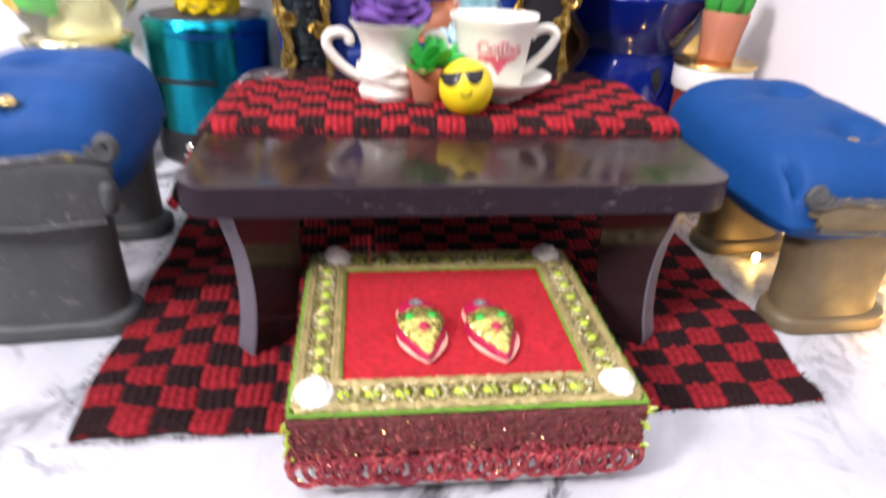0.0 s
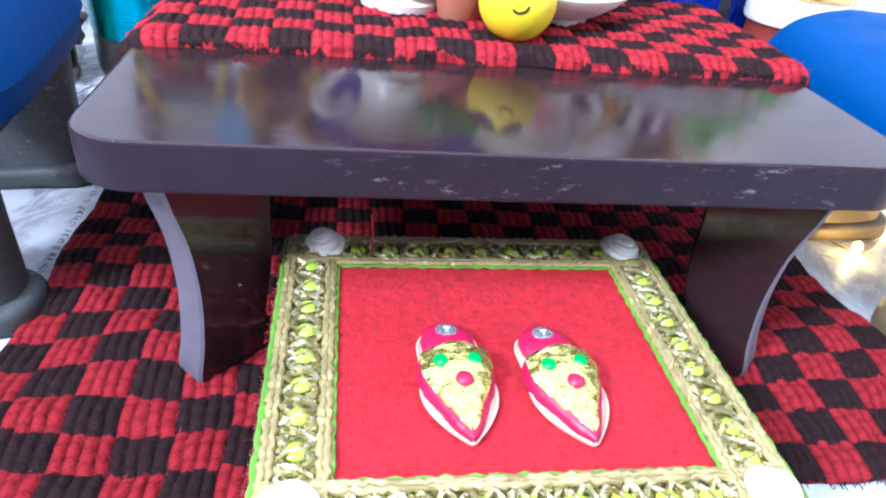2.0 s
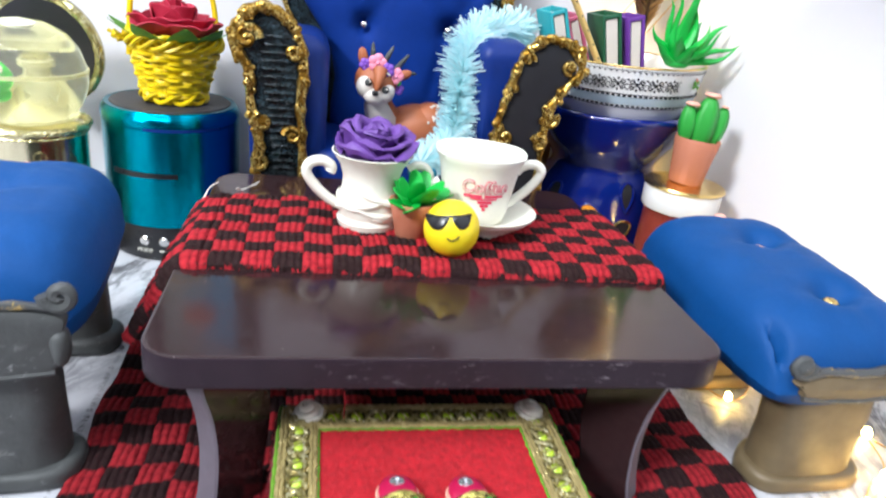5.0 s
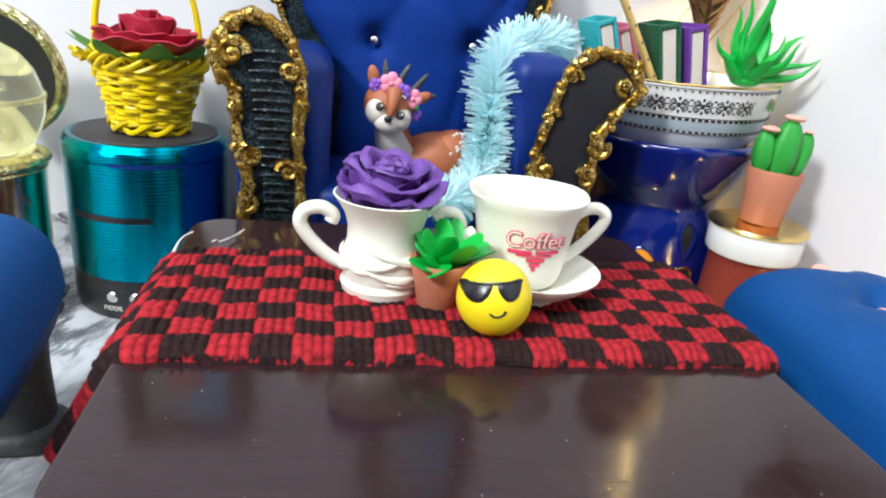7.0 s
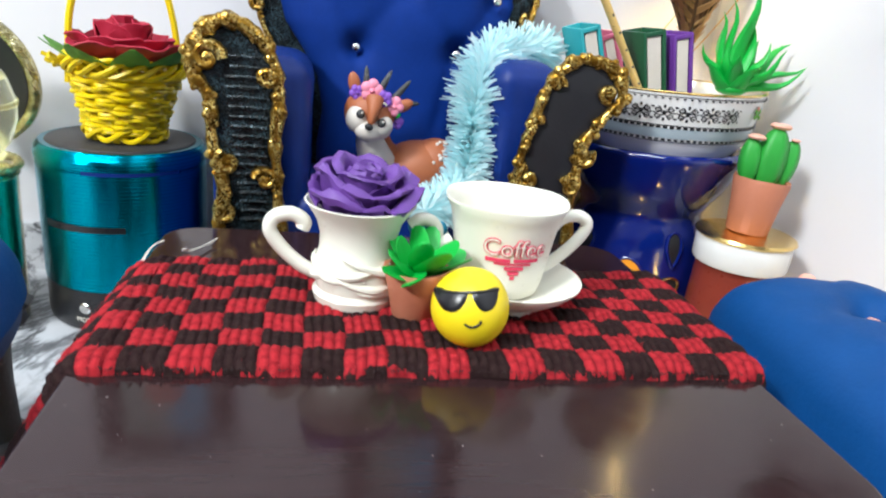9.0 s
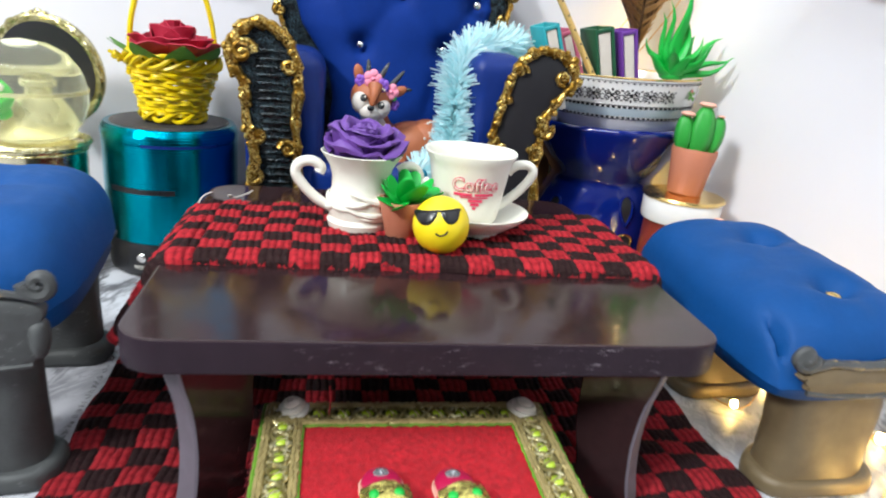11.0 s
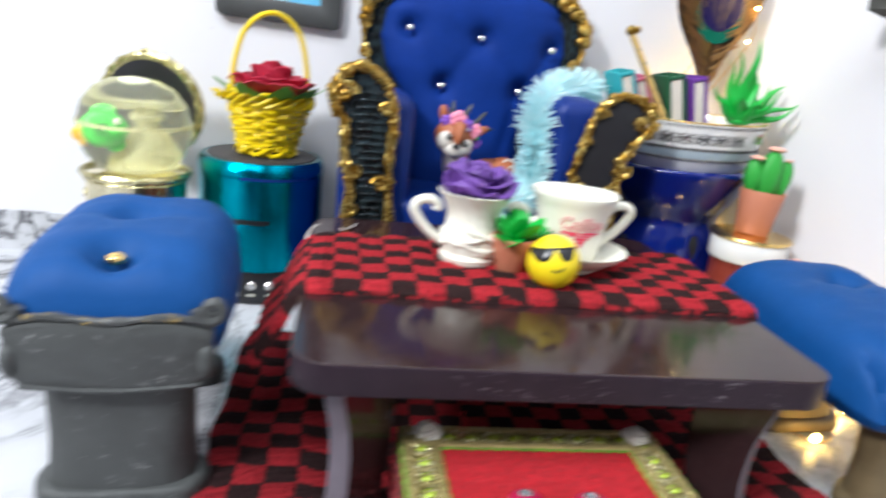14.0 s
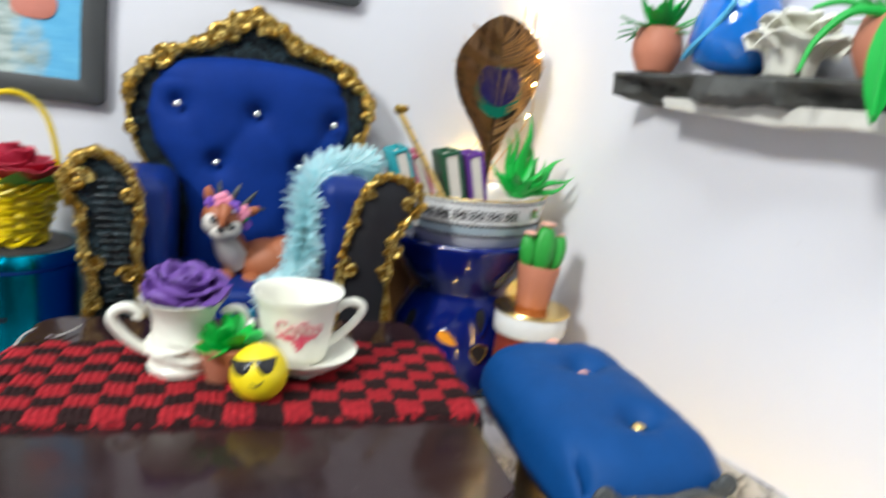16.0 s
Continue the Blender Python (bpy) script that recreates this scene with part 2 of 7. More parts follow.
def knit(name, check_u, check_v, deep=1.0):
    """Two-colour knitted checks of four ribs each; the UVs are centimetres."""
    n = Nodes(name)
    co = n.coords(uv=True)
    sep = n.tree.nodes.new("ShaderNodeSeparateXYZ")
    n.link(co, sep.inputs[0])
    rib_w = check_u / 4
    u, v = sep.outputs[0], sep.outputs[1]
    column = n.math("FLOOR", n.math("DIVIDE", u, rib_w))
    wn = n.tree.nodes.new("ShaderNodeTexWhiteNoise")
    wn.noise_dimensions = "1D"
    n.link(column, wn.inputs["W"])
    v = n.math("ADD", v, n.math("MULTIPLY", n.math("SUBTRACT", wn.outputs["Value"], 0.5), 0.10))
    v = n.math("ADD", v, n.math("MULTIPLY", n.math("SUBTRACT", n.noise(9.0, 3, 0.65, co), 0.5), 0.24))
    fu = n.math("FLOOR", n.math("DIVIDE", n.math("ADD", u, n.math("MULTIPLY", n.math("SUBTRACT", n.noise(9.0, 3, 0.65, co), 0.5), 0.16)), check_u))
    fv = n.math("FLOOR", n.math("DIVIDE", v, check_v))
    odd = n.math("FLOORED_MODULO", n.math("ADD", fu, fv), 2.0)
    crest = n.math("ABSOLUTE", n.math("SINE", n.math("MULTIPLY", u, math.pi / rib_w)))
    stitch = n.math("ABSOLUTE", n.math("SINE", n.math("MULTIPLY", n.math("ADD", v, n.math("MULTIPLY", wn.outputs["Value"], 0.4)), math.pi / (check_v / 2.5))))
    fine = n.noise(24, 4, 0.65, co)
    tone = n.noise(1.1, 3, 0.6, co)
    red = n.mix(fine, (0.40, 0.016, 0.025), (0.70, 0.050, 0.060))
    red = n.mix(n.math("MULTIPLY", tone, 0.4), red, (0.34, 0.008, 0.022))
    dark = n.mix(fine, (0.010, 0.005, 0.006), (0.044, 0.019, 0.020))
    # shade between ribs and stitches is put into the wool colour
    groove_shade = n.math("MULTIPLY", n.math("SUBTRACT", 1.0, n.math("POWER", crest, 0.5)), n.math("ADD", 0.35, n.math("MULTIPLY", n.noise(4.0, 3, 0.6, co), 0.9)))
    loop_shade = n.math("POWER", n.math("SUBTRACT", 1.0, stitch), 2.5)
    red = n.mix(n.math("MULTIPLY", groove_shade, 0.9), red, (0.07, 0.004, 0.009))
    red = n.mix(n.math("MULTIPLY", n.math("MULTIPLY", loop_shade, n.noise(5.0, 3, 0.6, co)), 0.9), red, (0.12, 0.006, 0.012))
    red = n.mix(n.ramp(n.noise(13.0, 3, 0.6, co), [(0.56, (0, 0, 0)), (0.70, (0.4, 0.4, 0.4))]), red, (0.72, 0.075, 0.085))
    dark = n.mix(n.math("MULTIPLY", n.math("MULTIPLY", n.math("SUBTRACT", 1.0, loop_shade), crest), 0.4), dark, (0.046, 0.028, 0.024))
    fleck = n.ramp(n.noise(7.0, 3, 0.7, co), [(0.66, (0, 0, 0)), (0.72, (1, 1, 1))])
    dark = n.mix(n.math("MULTIPLY", fleck, 0.45), dark, (0.34, 0.02, 0.05))
    both = n.mix(odd, dark, red)
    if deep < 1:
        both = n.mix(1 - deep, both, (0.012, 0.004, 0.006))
    n.set(Base_Color=both, Roughness=0.94, Specular_IOR_Level=0.1)
    n.bump(n.math("ADD", n.math("MULTIPLY", crest, 0.5), n.math("MULTIPLY", stitch, 0.7)), 0.85, 0.08)
    n.bump(fine, 1.0, 0.06)
    return n.mat


def marble(name):
    """White sheet with broken, slanting dark grey veins."""
    n = Nodes(name)
    co = n.coords()
    veins, smudge = None, None
    for scale, width, seed, weight, slant, stretch in ((0.10, 0.018, 3.0, 1.0, 1.15, 0.40), (0.13, 0.022, 11.0, 1.0, 0.85, 0.40), (0.17, 0.022, 23.0, 1.0, 1.35, 0.45), (0.16, 0.018, 37.0, 0.9, 2.3, 0.5), (0.22, 0.012, 51.0, 0.8, 1.0, 0.45)):
        m = n.add("ShaderNodeMapping")
        m.inputs["Location"].default_value = (seed, seed * 0.7, 0)
        m.inputs["Rotation"].default_value = (0, 0, slant)
        m.vector_type = "TEXTURE"
        m.inputs["Scale"].default_value = (1 / stretch, 1, 1)
        n.link(co, m.inputs["Vector"])
        f = n.noise(scale, 7, 0.56, m.outputs["Vector"])
        ridge = n.math("ABSOLUTE", n.math("SUBTRACT", f, 0.5))
        line = n.ramp(ridge, [(0.0, (1, 1, 1)), (width * 0.45, (0.8, 0.8, 0.8)), (width, (0, 0, 0))])
        gate = n.ramp(n.noise(scale * 1.3, 3, 0.6, m.outputs["Vector"]), [(0.43, (0, 0, 0)), (0.52, (1, 1, 1))])
        hatch = n.add("ShaderNodeMapping")
        hatch.inputs["Rotation"].default_value = (0, 0, slant)
        hatch.vector_type = "TEXTURE"
        hatch.inputs["Scale"].default_value = (2.0, 0.35, 1)
        n.link(co, hatch.inputs["Vector"])
        crumb = n.ramp(n.noise(0.9, 4, 0.7, hatch.outputs["Vector"]), [(0.38, (0.2, 0.2, 0.2)), (0.52, (1, 1, 1))])
        line = n.math("MULTIPLY", n.math("MULTIPLY", n.math("MULTIPLY", line, gate), crumb), weight)
        veins = line if veins is None else n.math("MAXIMUM", veins, line)
        soft = n.math("MULTIPLY", n.ramp(ridge, [(0.0, (1, 1, 1)), (width * 3.2, (0, 0, 0))]), gate)
        smudge = soft if smudge is None else n.math("MAXIMUM", smudge, soft)
    sep = n.tree.nodes.new("ShaderNodeSeparateXYZ")
    n.link(co, sep.inputs[0])
    wide_gate = n.ramp(n.noise(0.07, 2, 0.5), [(0.40, (0.5, 0.5, 0.5)), (0.56, (1, 1, 1))])
    part_x = n.math("MULTIPLY", n.math("ADD", n.math("MULTIPLY", sep.outputs[0], -1.0), -6.0), 0.2)
    part_y = n.math("MULTIPLY", n.math("SUBTRACT", sep.outputs[1], 13.0), 0.2)
    aside = n.math("MAXIMUM", n.math("MULTIPLY", n.math("ADD", n.math("MULTIPLY", sep.outputs[0], -1.0), -7.5), 0.3), n.math("MULTIPLY", n.math("SUBTRACT", sep.outputs[0], 12.0), 0.3))
    part_y = n.math("MINIMUM", part_y, aside)
    near = n.math("ADD", n.math("POWER", n.math("DIVIDE", n.math("SUBTRACT", sep.outputs[0], 3.2), 2.6), 2.0), n.math("POWER", n.math("DIVIDE", n.math("SUBTRACT", sep.outputs[1], 12.0), 1.1), 2.0))
    near = n.math("SUBTRACT", 1.6, near)
    right = n.math("MINIMUM", 0.45, n.math("MULTIPLY", n.math("SUBTRACT", sep.outputs[0], 12.0), 0.3))
    part_x = n.math("MAXIMUM", part_x, n.math("MAXIMUM", near, right))
    span = n.math("MINIMUM", 1.0, n.math("MAXIMUM", 0.12, n.math("MAXIMUM", part_x, part_y)))
    veins = n.math("MULTIPLY", n.math("MULTIPLY", veins, span), wide_gate)
    cloud = n.mix(n.ramp(n.noise(0.13, 5, 0.6), [(0.46, (0, 0, 0)), (0.72, (1, 1, 1))]), (0.55, 0.555, 0.585), (0.42, 0.43, 0.465))
    cloud = n.mix(n.math("MULTIPLY", n.math("MULTIPLY", smudge, span), n.math("MULTIPLY", n.noise(0.35, 4, 0.6), 0.75)), cloud, (0.36, 0.36, 0.39))
    c = n.mix(n.math("MULTIPLY", veins, 0.93), cloud, (0.022, 0.022, 0.027))
    n.set(Base_Color=c, Roughness=0.3, Specular_IOR_Level=0.3)
    n.bump(n.noise(0.7, 3), 0.08, 0.05)
    return n.mat


def wall_paint(name):
    n = Nodes(name)
    c = n.mix(n.noise(0.05, 4), (0.675, 0.665, 0.705), (0.725, 0.715, 0.75))
    c = n.mix(n.ramp(n.noise(1.1, 2), [(0.74, (0, 0, 0)), (0.80, (1, 1, 1))]), c, (0.62, 0.60, 0.63))
    n.set(Base_Color=c, Roughness=0.62)
    n.bump(n.noise(1.8, 5, 0.6), 0.25, 0.03)
    n.bump(n.noise(14, 3), 0.2, 0.01)
    return n.mat


def varnished(name):
    """Dark brown varnished board with dust and small scratches."""
    n = Nodes(name)
    m = n.add("ShaderNodeMapping")
    m.inputs["Scale"].default_value = (0.25, 3.0, 3.0)
    n.link(n.coords(), m.inputs["Vector"])
    grain = n.noise(1.4, 5, 0.6, m.outputs["Vector"])
    c = n.mix(grain, (0.017, 0.008, 0.009), (0.032, 0.016, 0.017))
    dust = n.ramp(n.voronoi(1.3), [(0.018, (1, 1, 1)), (0.035, (0, 0, 0))])
    gate = n.ramp(n.noise(0.8, 2), [(0.44, (0, 0, 0)), (0.56, (1, 1, 1))])
    c = n.mix(n.math("MULTIPLY", n.math("MULTIPLY", dust, gate), 0.7), c, (0.4, 0.37, 0.36))
    lint = n.ramp(n.noise(2.6, 6, 0.8), [(0.68, (0, 0, 0)), (0.76, (1, 1, 1))])
    c = n.mix(n.math("MULTIPLY", lint, 0.22), c, (0.3, 0.27, 0.28))
    fleck = n.ramp(n.voronoi(3.1), [(0.03, (1, 1, 1)), (0.06, (0, 0, 0))])
    rare = n.ramp(n.noise(1.7, 2), [(0.54, (0, 0, 0)), (0.60, (1, 1, 1))])
    c = n.mix(n.math("MULTIPLY", n.math("MULTIPLY", fleck, rare), 0.7), c, (0.45, 0.42, 0.42))
    smear = n.noise(0.55, 5, 0.65)
    n.set(Base_Color=c, Roughness=n.ramp(smear, [(0.3, (0.06, 0.06, 0.06)), (0.5, (0.11, 0.11, 0.11)), (0.75, (0.25, 0.25, 0.25))]), Specular_IOR_Level=0.34)
    n.bump(n.noise(0.8, 3), 0.14, 0.03)
    n.bump(n.noise(7, 3), 0.12, 0.008)
    n.bump(n.noise(20, 3), 0.1, 0.004)
    return n.mat


def velvet(name, a, b, flecks=None):
    n = Nodes(name)
    c = n.mix(n.noise(1.6, 4), a, b)
    c = n.mix(n.math("MULTIPLY", n.noise(22, 3), 0.6), c, dim(a, 0.7))
    if flecks:
        c = n.mix(n.ramp(n.voronoi(9), [(0.10, (1, 1, 1)), (0.16, (0, 0, 0))]), c, flecks)
    c = n.mix(n.ramp(n.noise(5.0, 6, 0.75), [(0.40, (1, 1, 1)), (0.56, (0, 0, 0))]), c, dim(a, 0.68))
    c = n.mix(n.ramp(n.noise(0.9, 4, 0.6), [(0.40, (0.45, 0.45, 0.45)), (0.60, (0, 0, 0))]), c, dim(a, 0.7))
    c = n.mix(n.ramp(n.noise(11, 4, 0.7), [(0.58, (0, 0, 0)), (0.72, (0.5, 0.5, 0.5))]), c, dim(b, 1.15))
    n.set(Base_Color=c, Roughness=0.85, Sheen_Weight=n.math("MULTIPLY", n.ramp(n.noise(7, 4, 0.7), [(0.45, (0, 0, 0)), (0.62, (1, 1, 1))]), 0.09), Sheen_Roughness=0.5, Sheen_Tint=(1.0, 0.45, 0.5))
    n.bump(n.noise(26, 5, 0.75), 1.0, 0.05)
    n.bump(n.noise(4, 4, 0.7), 0.9, 0.08)
    return n.mat


def metal(name, colour, rough=0.2, bump=0.2, at_scale=8.0):
    n = Nodes(name)
    c = n.mix(n.noise(3, 3), dim(colour, 0.8), colour)
    n.set(Base_Color=c, Metallic=1.0, Roughness=n.math("ADD", n.math("MULTIPLY", n.noise(6, 3), 0.15), rough - 0.05))
    if bump:
        n.bump(n.noise(at_scale, 4), bump, 0.03)
    return n.mat


def spun_metal(name, colour):
    """Anodised sleeve with fine turned rings."""
    n = Nodes(name)
    sep = n.tree.nodes.new("ShaderNodeSeparateXYZ")
    n.link(n.coords(), sep.inputs[0])
    ring = n.math("SINE", n.math("MULTIPLY", sep.outputs[2], 2 * math.pi / 0.075))
    c = n.mix(n.noise(0.8, 2), dim(colour, 0.85), colour)
    # groove shade of the rings drawn into the colour as thin dark lines
    line = n.ramp(n.math("SINE", n.math("MULTIPLY", sep.outputs[2], 2 * math.pi / 0.15)), [(0.0, (0, 0, 0)), (0.7, (0, 0, 0)), (0.95, (1, 1, 1))])
    c = n.mix(n.math("MULTIPLY", line, 0.65), c, dim(colour, 0.25))
    n.set(Base_Color=c, Metallic=1.0, Roughness=0.17)
    n.bump(ring, 0.5, 0.008)
    return n.mat


def lit(name, colour, power):
    n = Nodes(name)
    n.set(Base_Color=(1, 0.8, 0.5), Emission_Color=colour, Emission_Strength=power)
    return n.mat


def glass(name, tint, rough=0.02):
    n = Nodes(name)
    n.set(Base_Color=tint, Transmission_Weight=1.0, Roughness=rough, IOR=1.12)
    return n.mat


def cloudy(name, colour, clear=0.5):
    """Milky plastic that lets some light through."""
    n = Nodes(name)
    n.set(Base_Color=n.mix(n.noise(1.2, 3), dim(colour, 0.85), colour), Roughness=0.25, Transmission_Weight=clear, IOR=1.1)
    return n.mat


def thin_strip(name, colour):
    """Foil or paper strips through which light passes."""
    n = Nodes(name)
    geo = n.tree.nodes.new("ShaderNodeNewGeometry")
    tone = n.mix(geo.outputs["Random Per Island"], colour, (0.97, 1.0, 1.0))
    n.set(Base_Color=tone, Roughness=0.25)
    back = n.tree.nodes.new("ShaderNodeBsdfTranslucent")
    back.inputs["Color"].default_value = (*colour, 1)
    both = n.tree.nodes.new("ShaderNodeMixShader")
    both.inputs[0].default_value = 0.45
    out = n.tree.nodes["Material Output"]
    n.link(n.bsdf.outputs[0], both.inputs[1])
    n.link(back.outputs[0], both.inputs[2])
    n.link(both.outputs[0], out.inputs["Surface"])
    return n.mat


MILKY = cloudy("pale_plastic", (0.93, 0.89, 0.60), 0.72)
WALL = wall_paint("wall_paint")
FAR_WALL = plain("unseen_wall_grey", (0.30, 0.29, 0.31), 0.7, vary=0.06)
DARK_FLOOR = plain("unseen_dark_floor", (0.10, 0.085, 0.075), 0.5, vary=0.2)
MARBLE = marble("marble_sheet")
KNIT = knit("knitted_wool", 0.97, 0.825)
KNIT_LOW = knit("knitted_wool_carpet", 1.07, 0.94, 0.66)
YARN = plain("dark_yarn", (0.028, 0.012, 0.012), 0.95, bump=0.8)
RED_YARN = plain("red_yarn", (0.52, 0.030, 0.042), 0.95, bump=0.5)
BOARD = varnished("varnished_board")


def rim_paint(name):
    """Dull dark rim of the board with pale rubbed chips."""
    n = Nodes(name)
    m = n.add("ShaderNodeMapping")
    m.inputs["Scale"].default_value = (0.5, 0.5, 1.6)
    n.link(n.coords(), m.inputs["Vector"])
    c = n.mix(n.noise(1.2, 4), (0.013, 0.007, 0.012), (0.027, 0.016, 0.024))
    chip = n.math("MULTIPLY", n.ramp(n.noise(4.5, 6, 0.75, m.outputs["Vector"]), [(0.57, (0, 0, 0)), (0.66, (1, 1, 1))]), n.ramp(n.noise(0.5, 2), [(0.45, (0, 0, 0)), (0.6, (1, 1, 1))]))
    c = n.mix(n.math("MULTIPLY", chip, 0.45), c, (0.30, 0.26, 0.29))
    n.set(Base_Color=c, Roughness=0.45, Specular_IOR_Level=0.17)
    n.bump(n.noise(3.0, 4), 0.4, 0.03)
    return n.mat


BOARD_RIM = rim_paint("dull_board_rim")
FLUTE_GOLD = plain("flute_gold", (0.85, 0.58, 0.20), 0.3, metal=0.45, vary=0.2, grain=8, bump=0.3)
BLUE_CLAY = plain("blue_foam_clay", (0.002, 0.056, 0.215), 0.62, vary=0.14, bump=0.35, bump_at=9, depth=0.03, gloss=0.22)
NAVY = plain("navy_satin", (0.002, 0.022, 0.17), 0.45, vary=0.25, bump=0.25, bump_at=20, gloss=0.3)


def scuffed_clay(name, colour):
    """Dark clay with chalky scuffs and dull patches."""
    n = Nodes(name)
    c = n.mix(n.noise(0.7, 4), dim(colour, 0.75), dim(colour, 1.3))
    m = n.add("ShaderNodeMapping")
    m.inputs["Scale"].default_value = (0.8, 0.8, 1.4)
    n.link(n.coords(), m.inputs["Vector"])
    scuff = n.math("MULTIPLY", n.ramp(n.noise(3.4, 5, 0.75, m.outputs["Vector"]), [(0.58, (0, 0, 0)), (0.66, (1, 1, 1))]), n.ramp(n.noise(0.55, 2), [(0.46, (0, 0, 0)), (0.60, (1, 1, 1))]))
    speck = n.ramp(n.voronoi(1.7), [(0.03, (1, 1, 1)), (0.05, (0, 0, 0))])
    c = n.mix(n.math("MULTIPLY", n.math("MAXIMUM", scuff, n.math("MULTIPLY", speck, 0.8)), 0.55), c, (0.36, 0.36, 0.36))
    n.set(Base_Color=c, Roughness=n.math("ADD", 0.42, n.math("MULTIPLY", n.noise(1.5, 4), 0.3)))
    n.bump(n.noise(7, 4), 0.5, 0.03)
    n.bump(n.noise(1.3, 4), 0.5, 0.12)
    return n.mat


GREY_CLAY = scuffed_clay("grey_clay", (0.050, 0.053, 0.053))
BLACK_CLAY = glitter("black_glitter_paint", (0.003, 0.005, 0.006), (0.006, 0.011, 0.014), (0.05, 0.09, 0.11), 0.26, 0.3, 30)


def brushed_grey():
    """Grey clay with rubbed-on gold."""
    n = Nodes("grey_clay_brushed_gold")
    k = n.ramp(n.math("ADD", n.math("MULTIPLY", n.noise(0.9, 2), 0.7), n.math("MULTIPLY", n.noise(9, 3), 0.3)), [(0.56, (0, 0, 0)), (0.64, (1, 1, 1))])
    n.set(Base_Color=n.mix(k, (0.06, 0.062, 0.062), (0.75, 0.50, 0.12)), Metallic=n.math("MULTIPLY", k, 0.8), Roughness=0.4)
    n.bump(n.noise(7, 4), 0.5, 0.04)
    return n.mat


GREY_GOLD = brushed_grey()
# warm grey clay; part of the fairy-light glow is put into its colour
WARM_TINT_CLAY = plain("grey_clay_warm_tint", (0.155, 0.112, 0.058), 0.52, metal=0.12, vary=0.4, grain=3.0, bump=0.4, bump_at=6)
BLACK = plain("black_clay", (0.013, 0.013, 0.016), 0.4, vary=0.2, bump=0.4, bump_at=8)
GOLD = glitter("gold_glitter_paint", (0.05, 0.022, 0.002), (0.46, 0.24, 0.025), (1.0, 0.80, 0.28), 0.3, 0.9, 17)
GOLD_FLAT = metal("gold_metal", (0.95, 0.68, 0.25), 0.22)
GOLD_FOIL = plain("gold_foil", (1.0, 0.84, 0.24), 0.26, metal=0.92, vary=0.12, bump=0.9, bump_at=1.1, depth=0.16)
GEM = plain("cut_gem", (0.72, 0.74, 0.78), 0.12, metal=0.8, vary=0.3, grain=9.0, bump=0)
SILVER = metal("silver_metal", (0.85, 0.83, 0.80), 0.15, 0.1)
TEAL = spun_metal("teal_anodised", (0.0, 0.38, 0.52))
BLACK_PLASTIC = plain("black_plastic", (0.010, 0.010, 0.012), 0.3, vary=0.1, bump=0.1)
MESH_CLOTH = plain("black_mesh", (0.03, 0.028, 0.03), 0.6, bump=0.8, bump_at=40)
WHITE_PLASTIC = plain("white_plastic", (0.80, 0.78, 0.68), 0.3, vary=0.02, bump=0.04, bump_at=4)
PINK_PRINT = plain("pink_print", (0.72, 0.05, 0.12), 0.4, vary=0.2, bump=0)
RED_VELVET = velvet("red_velvet", (0.60, 0.003, 0.014), (0.80, 0.010, 0.028))
FOAM = plain("white_foam", (0.70, 0.68, 0.66), 0.8, vary=0.1)
CREAM_THREAD = plain("cream_thread", (0.50, 0.40, 0.17), 0.4, metal=0.4, vary=0.4, grain=10, bump=1.0, bump_at=14)
MAROON = velvet("maroon_brocade", (0.17, 0.030, 0.030), (0.30, 0.075, 0.065))
LACE = glitter("red_crochet", (0.16, 0.006, 0.016), (0.33, 0.022, 0.040), (0.55, 0.11, 0.10), 0.5, 0.2, 16)
GOLD_THREAD = glitter("gold_thread", (0.28, 0.21, 0.05), (0.66, 0.56, 0.24), (1.0, 0.96, 0.70), 0.3, 0.7, 14)
PINK_GLINT = metal("pink_gold_glint", (0.95, 0.45, 0.35), 0.2, 0)
BOARD_EDGE = plain("pale_board_edge", (0.13, 0.115, 0.14), 0.45, vary=0.25, grain=3.0, bump=0.3, bump_at=5)
OLIVE_BRAID = glitter("olive_braid", (0.06, 0.055, 0.006), (0.17, 0.15, 0.025), (0.60, 0.53, 0.18), 0.35, 0.6, 18)
GREEN_CORD = plain("green_cord", (0.15, 0.33, 0.025), 0.65, vary=0.55, grain=3.0, bump=1.0, bump_at=12)
LIME_SEQUIN = plain("lime_sequin", (0.42, 0.56, 0.04), 0.22, vary=0.15)
SHELL = plain("white_shell", (0.80, 0.77, 0.69), 0.35, vary=0.2, bump=0.6, bump_at=5)
PINK_CLAY = plain("pink_clay", (0.42, 0.008, 0.060), 0.38, vary=0.15)
YELLOW_CLAY = plain("yellow_clay", (0.86, 0.66, 0.01), 0.42, vary=0.06, bump=0.2)
PURPLE_CLAY = plain("purple_clay", (0.135, 0.050, 0.285), 0.52, vary=0.15, bump=0.3)
TERRACOTTA = plain("terracotta_clay", (0.52, 0.19, 0.11), 0.62, vary=0.1, bump=0.3)
ROYAL = plain("royal_blue_foam", (0.003, 0.028, 0.20), 0.7, vary=0.2, bump=0.35, bump_at=9, depth=0.03, gloss=0.14)
GREEN_CLAY = plain("green_clay", (0.012, 0.42, 0.05), 0.45, vary=0.15, bump=0.2)
CACTUS_GREEN = plain("cactus_green_clay", (0.03, 0.33, 0.04), 0.5, vary=0.15, bump=0.25)
PEACH_CLAY = plain("peach_clay", (0.80, 0.42, 0.32), 0.55, vary=0.1)
YELLOW_WIRE = plain("yellow_plastic_wire", (0.80, 0.58, 0.0), 0.35, vary=0.12, bump=0.15)
RED_FOAM = plain("red_foam_petal", (0.46, 0.012, 0.045), 0.65, vary=0.2, bump=0.3)
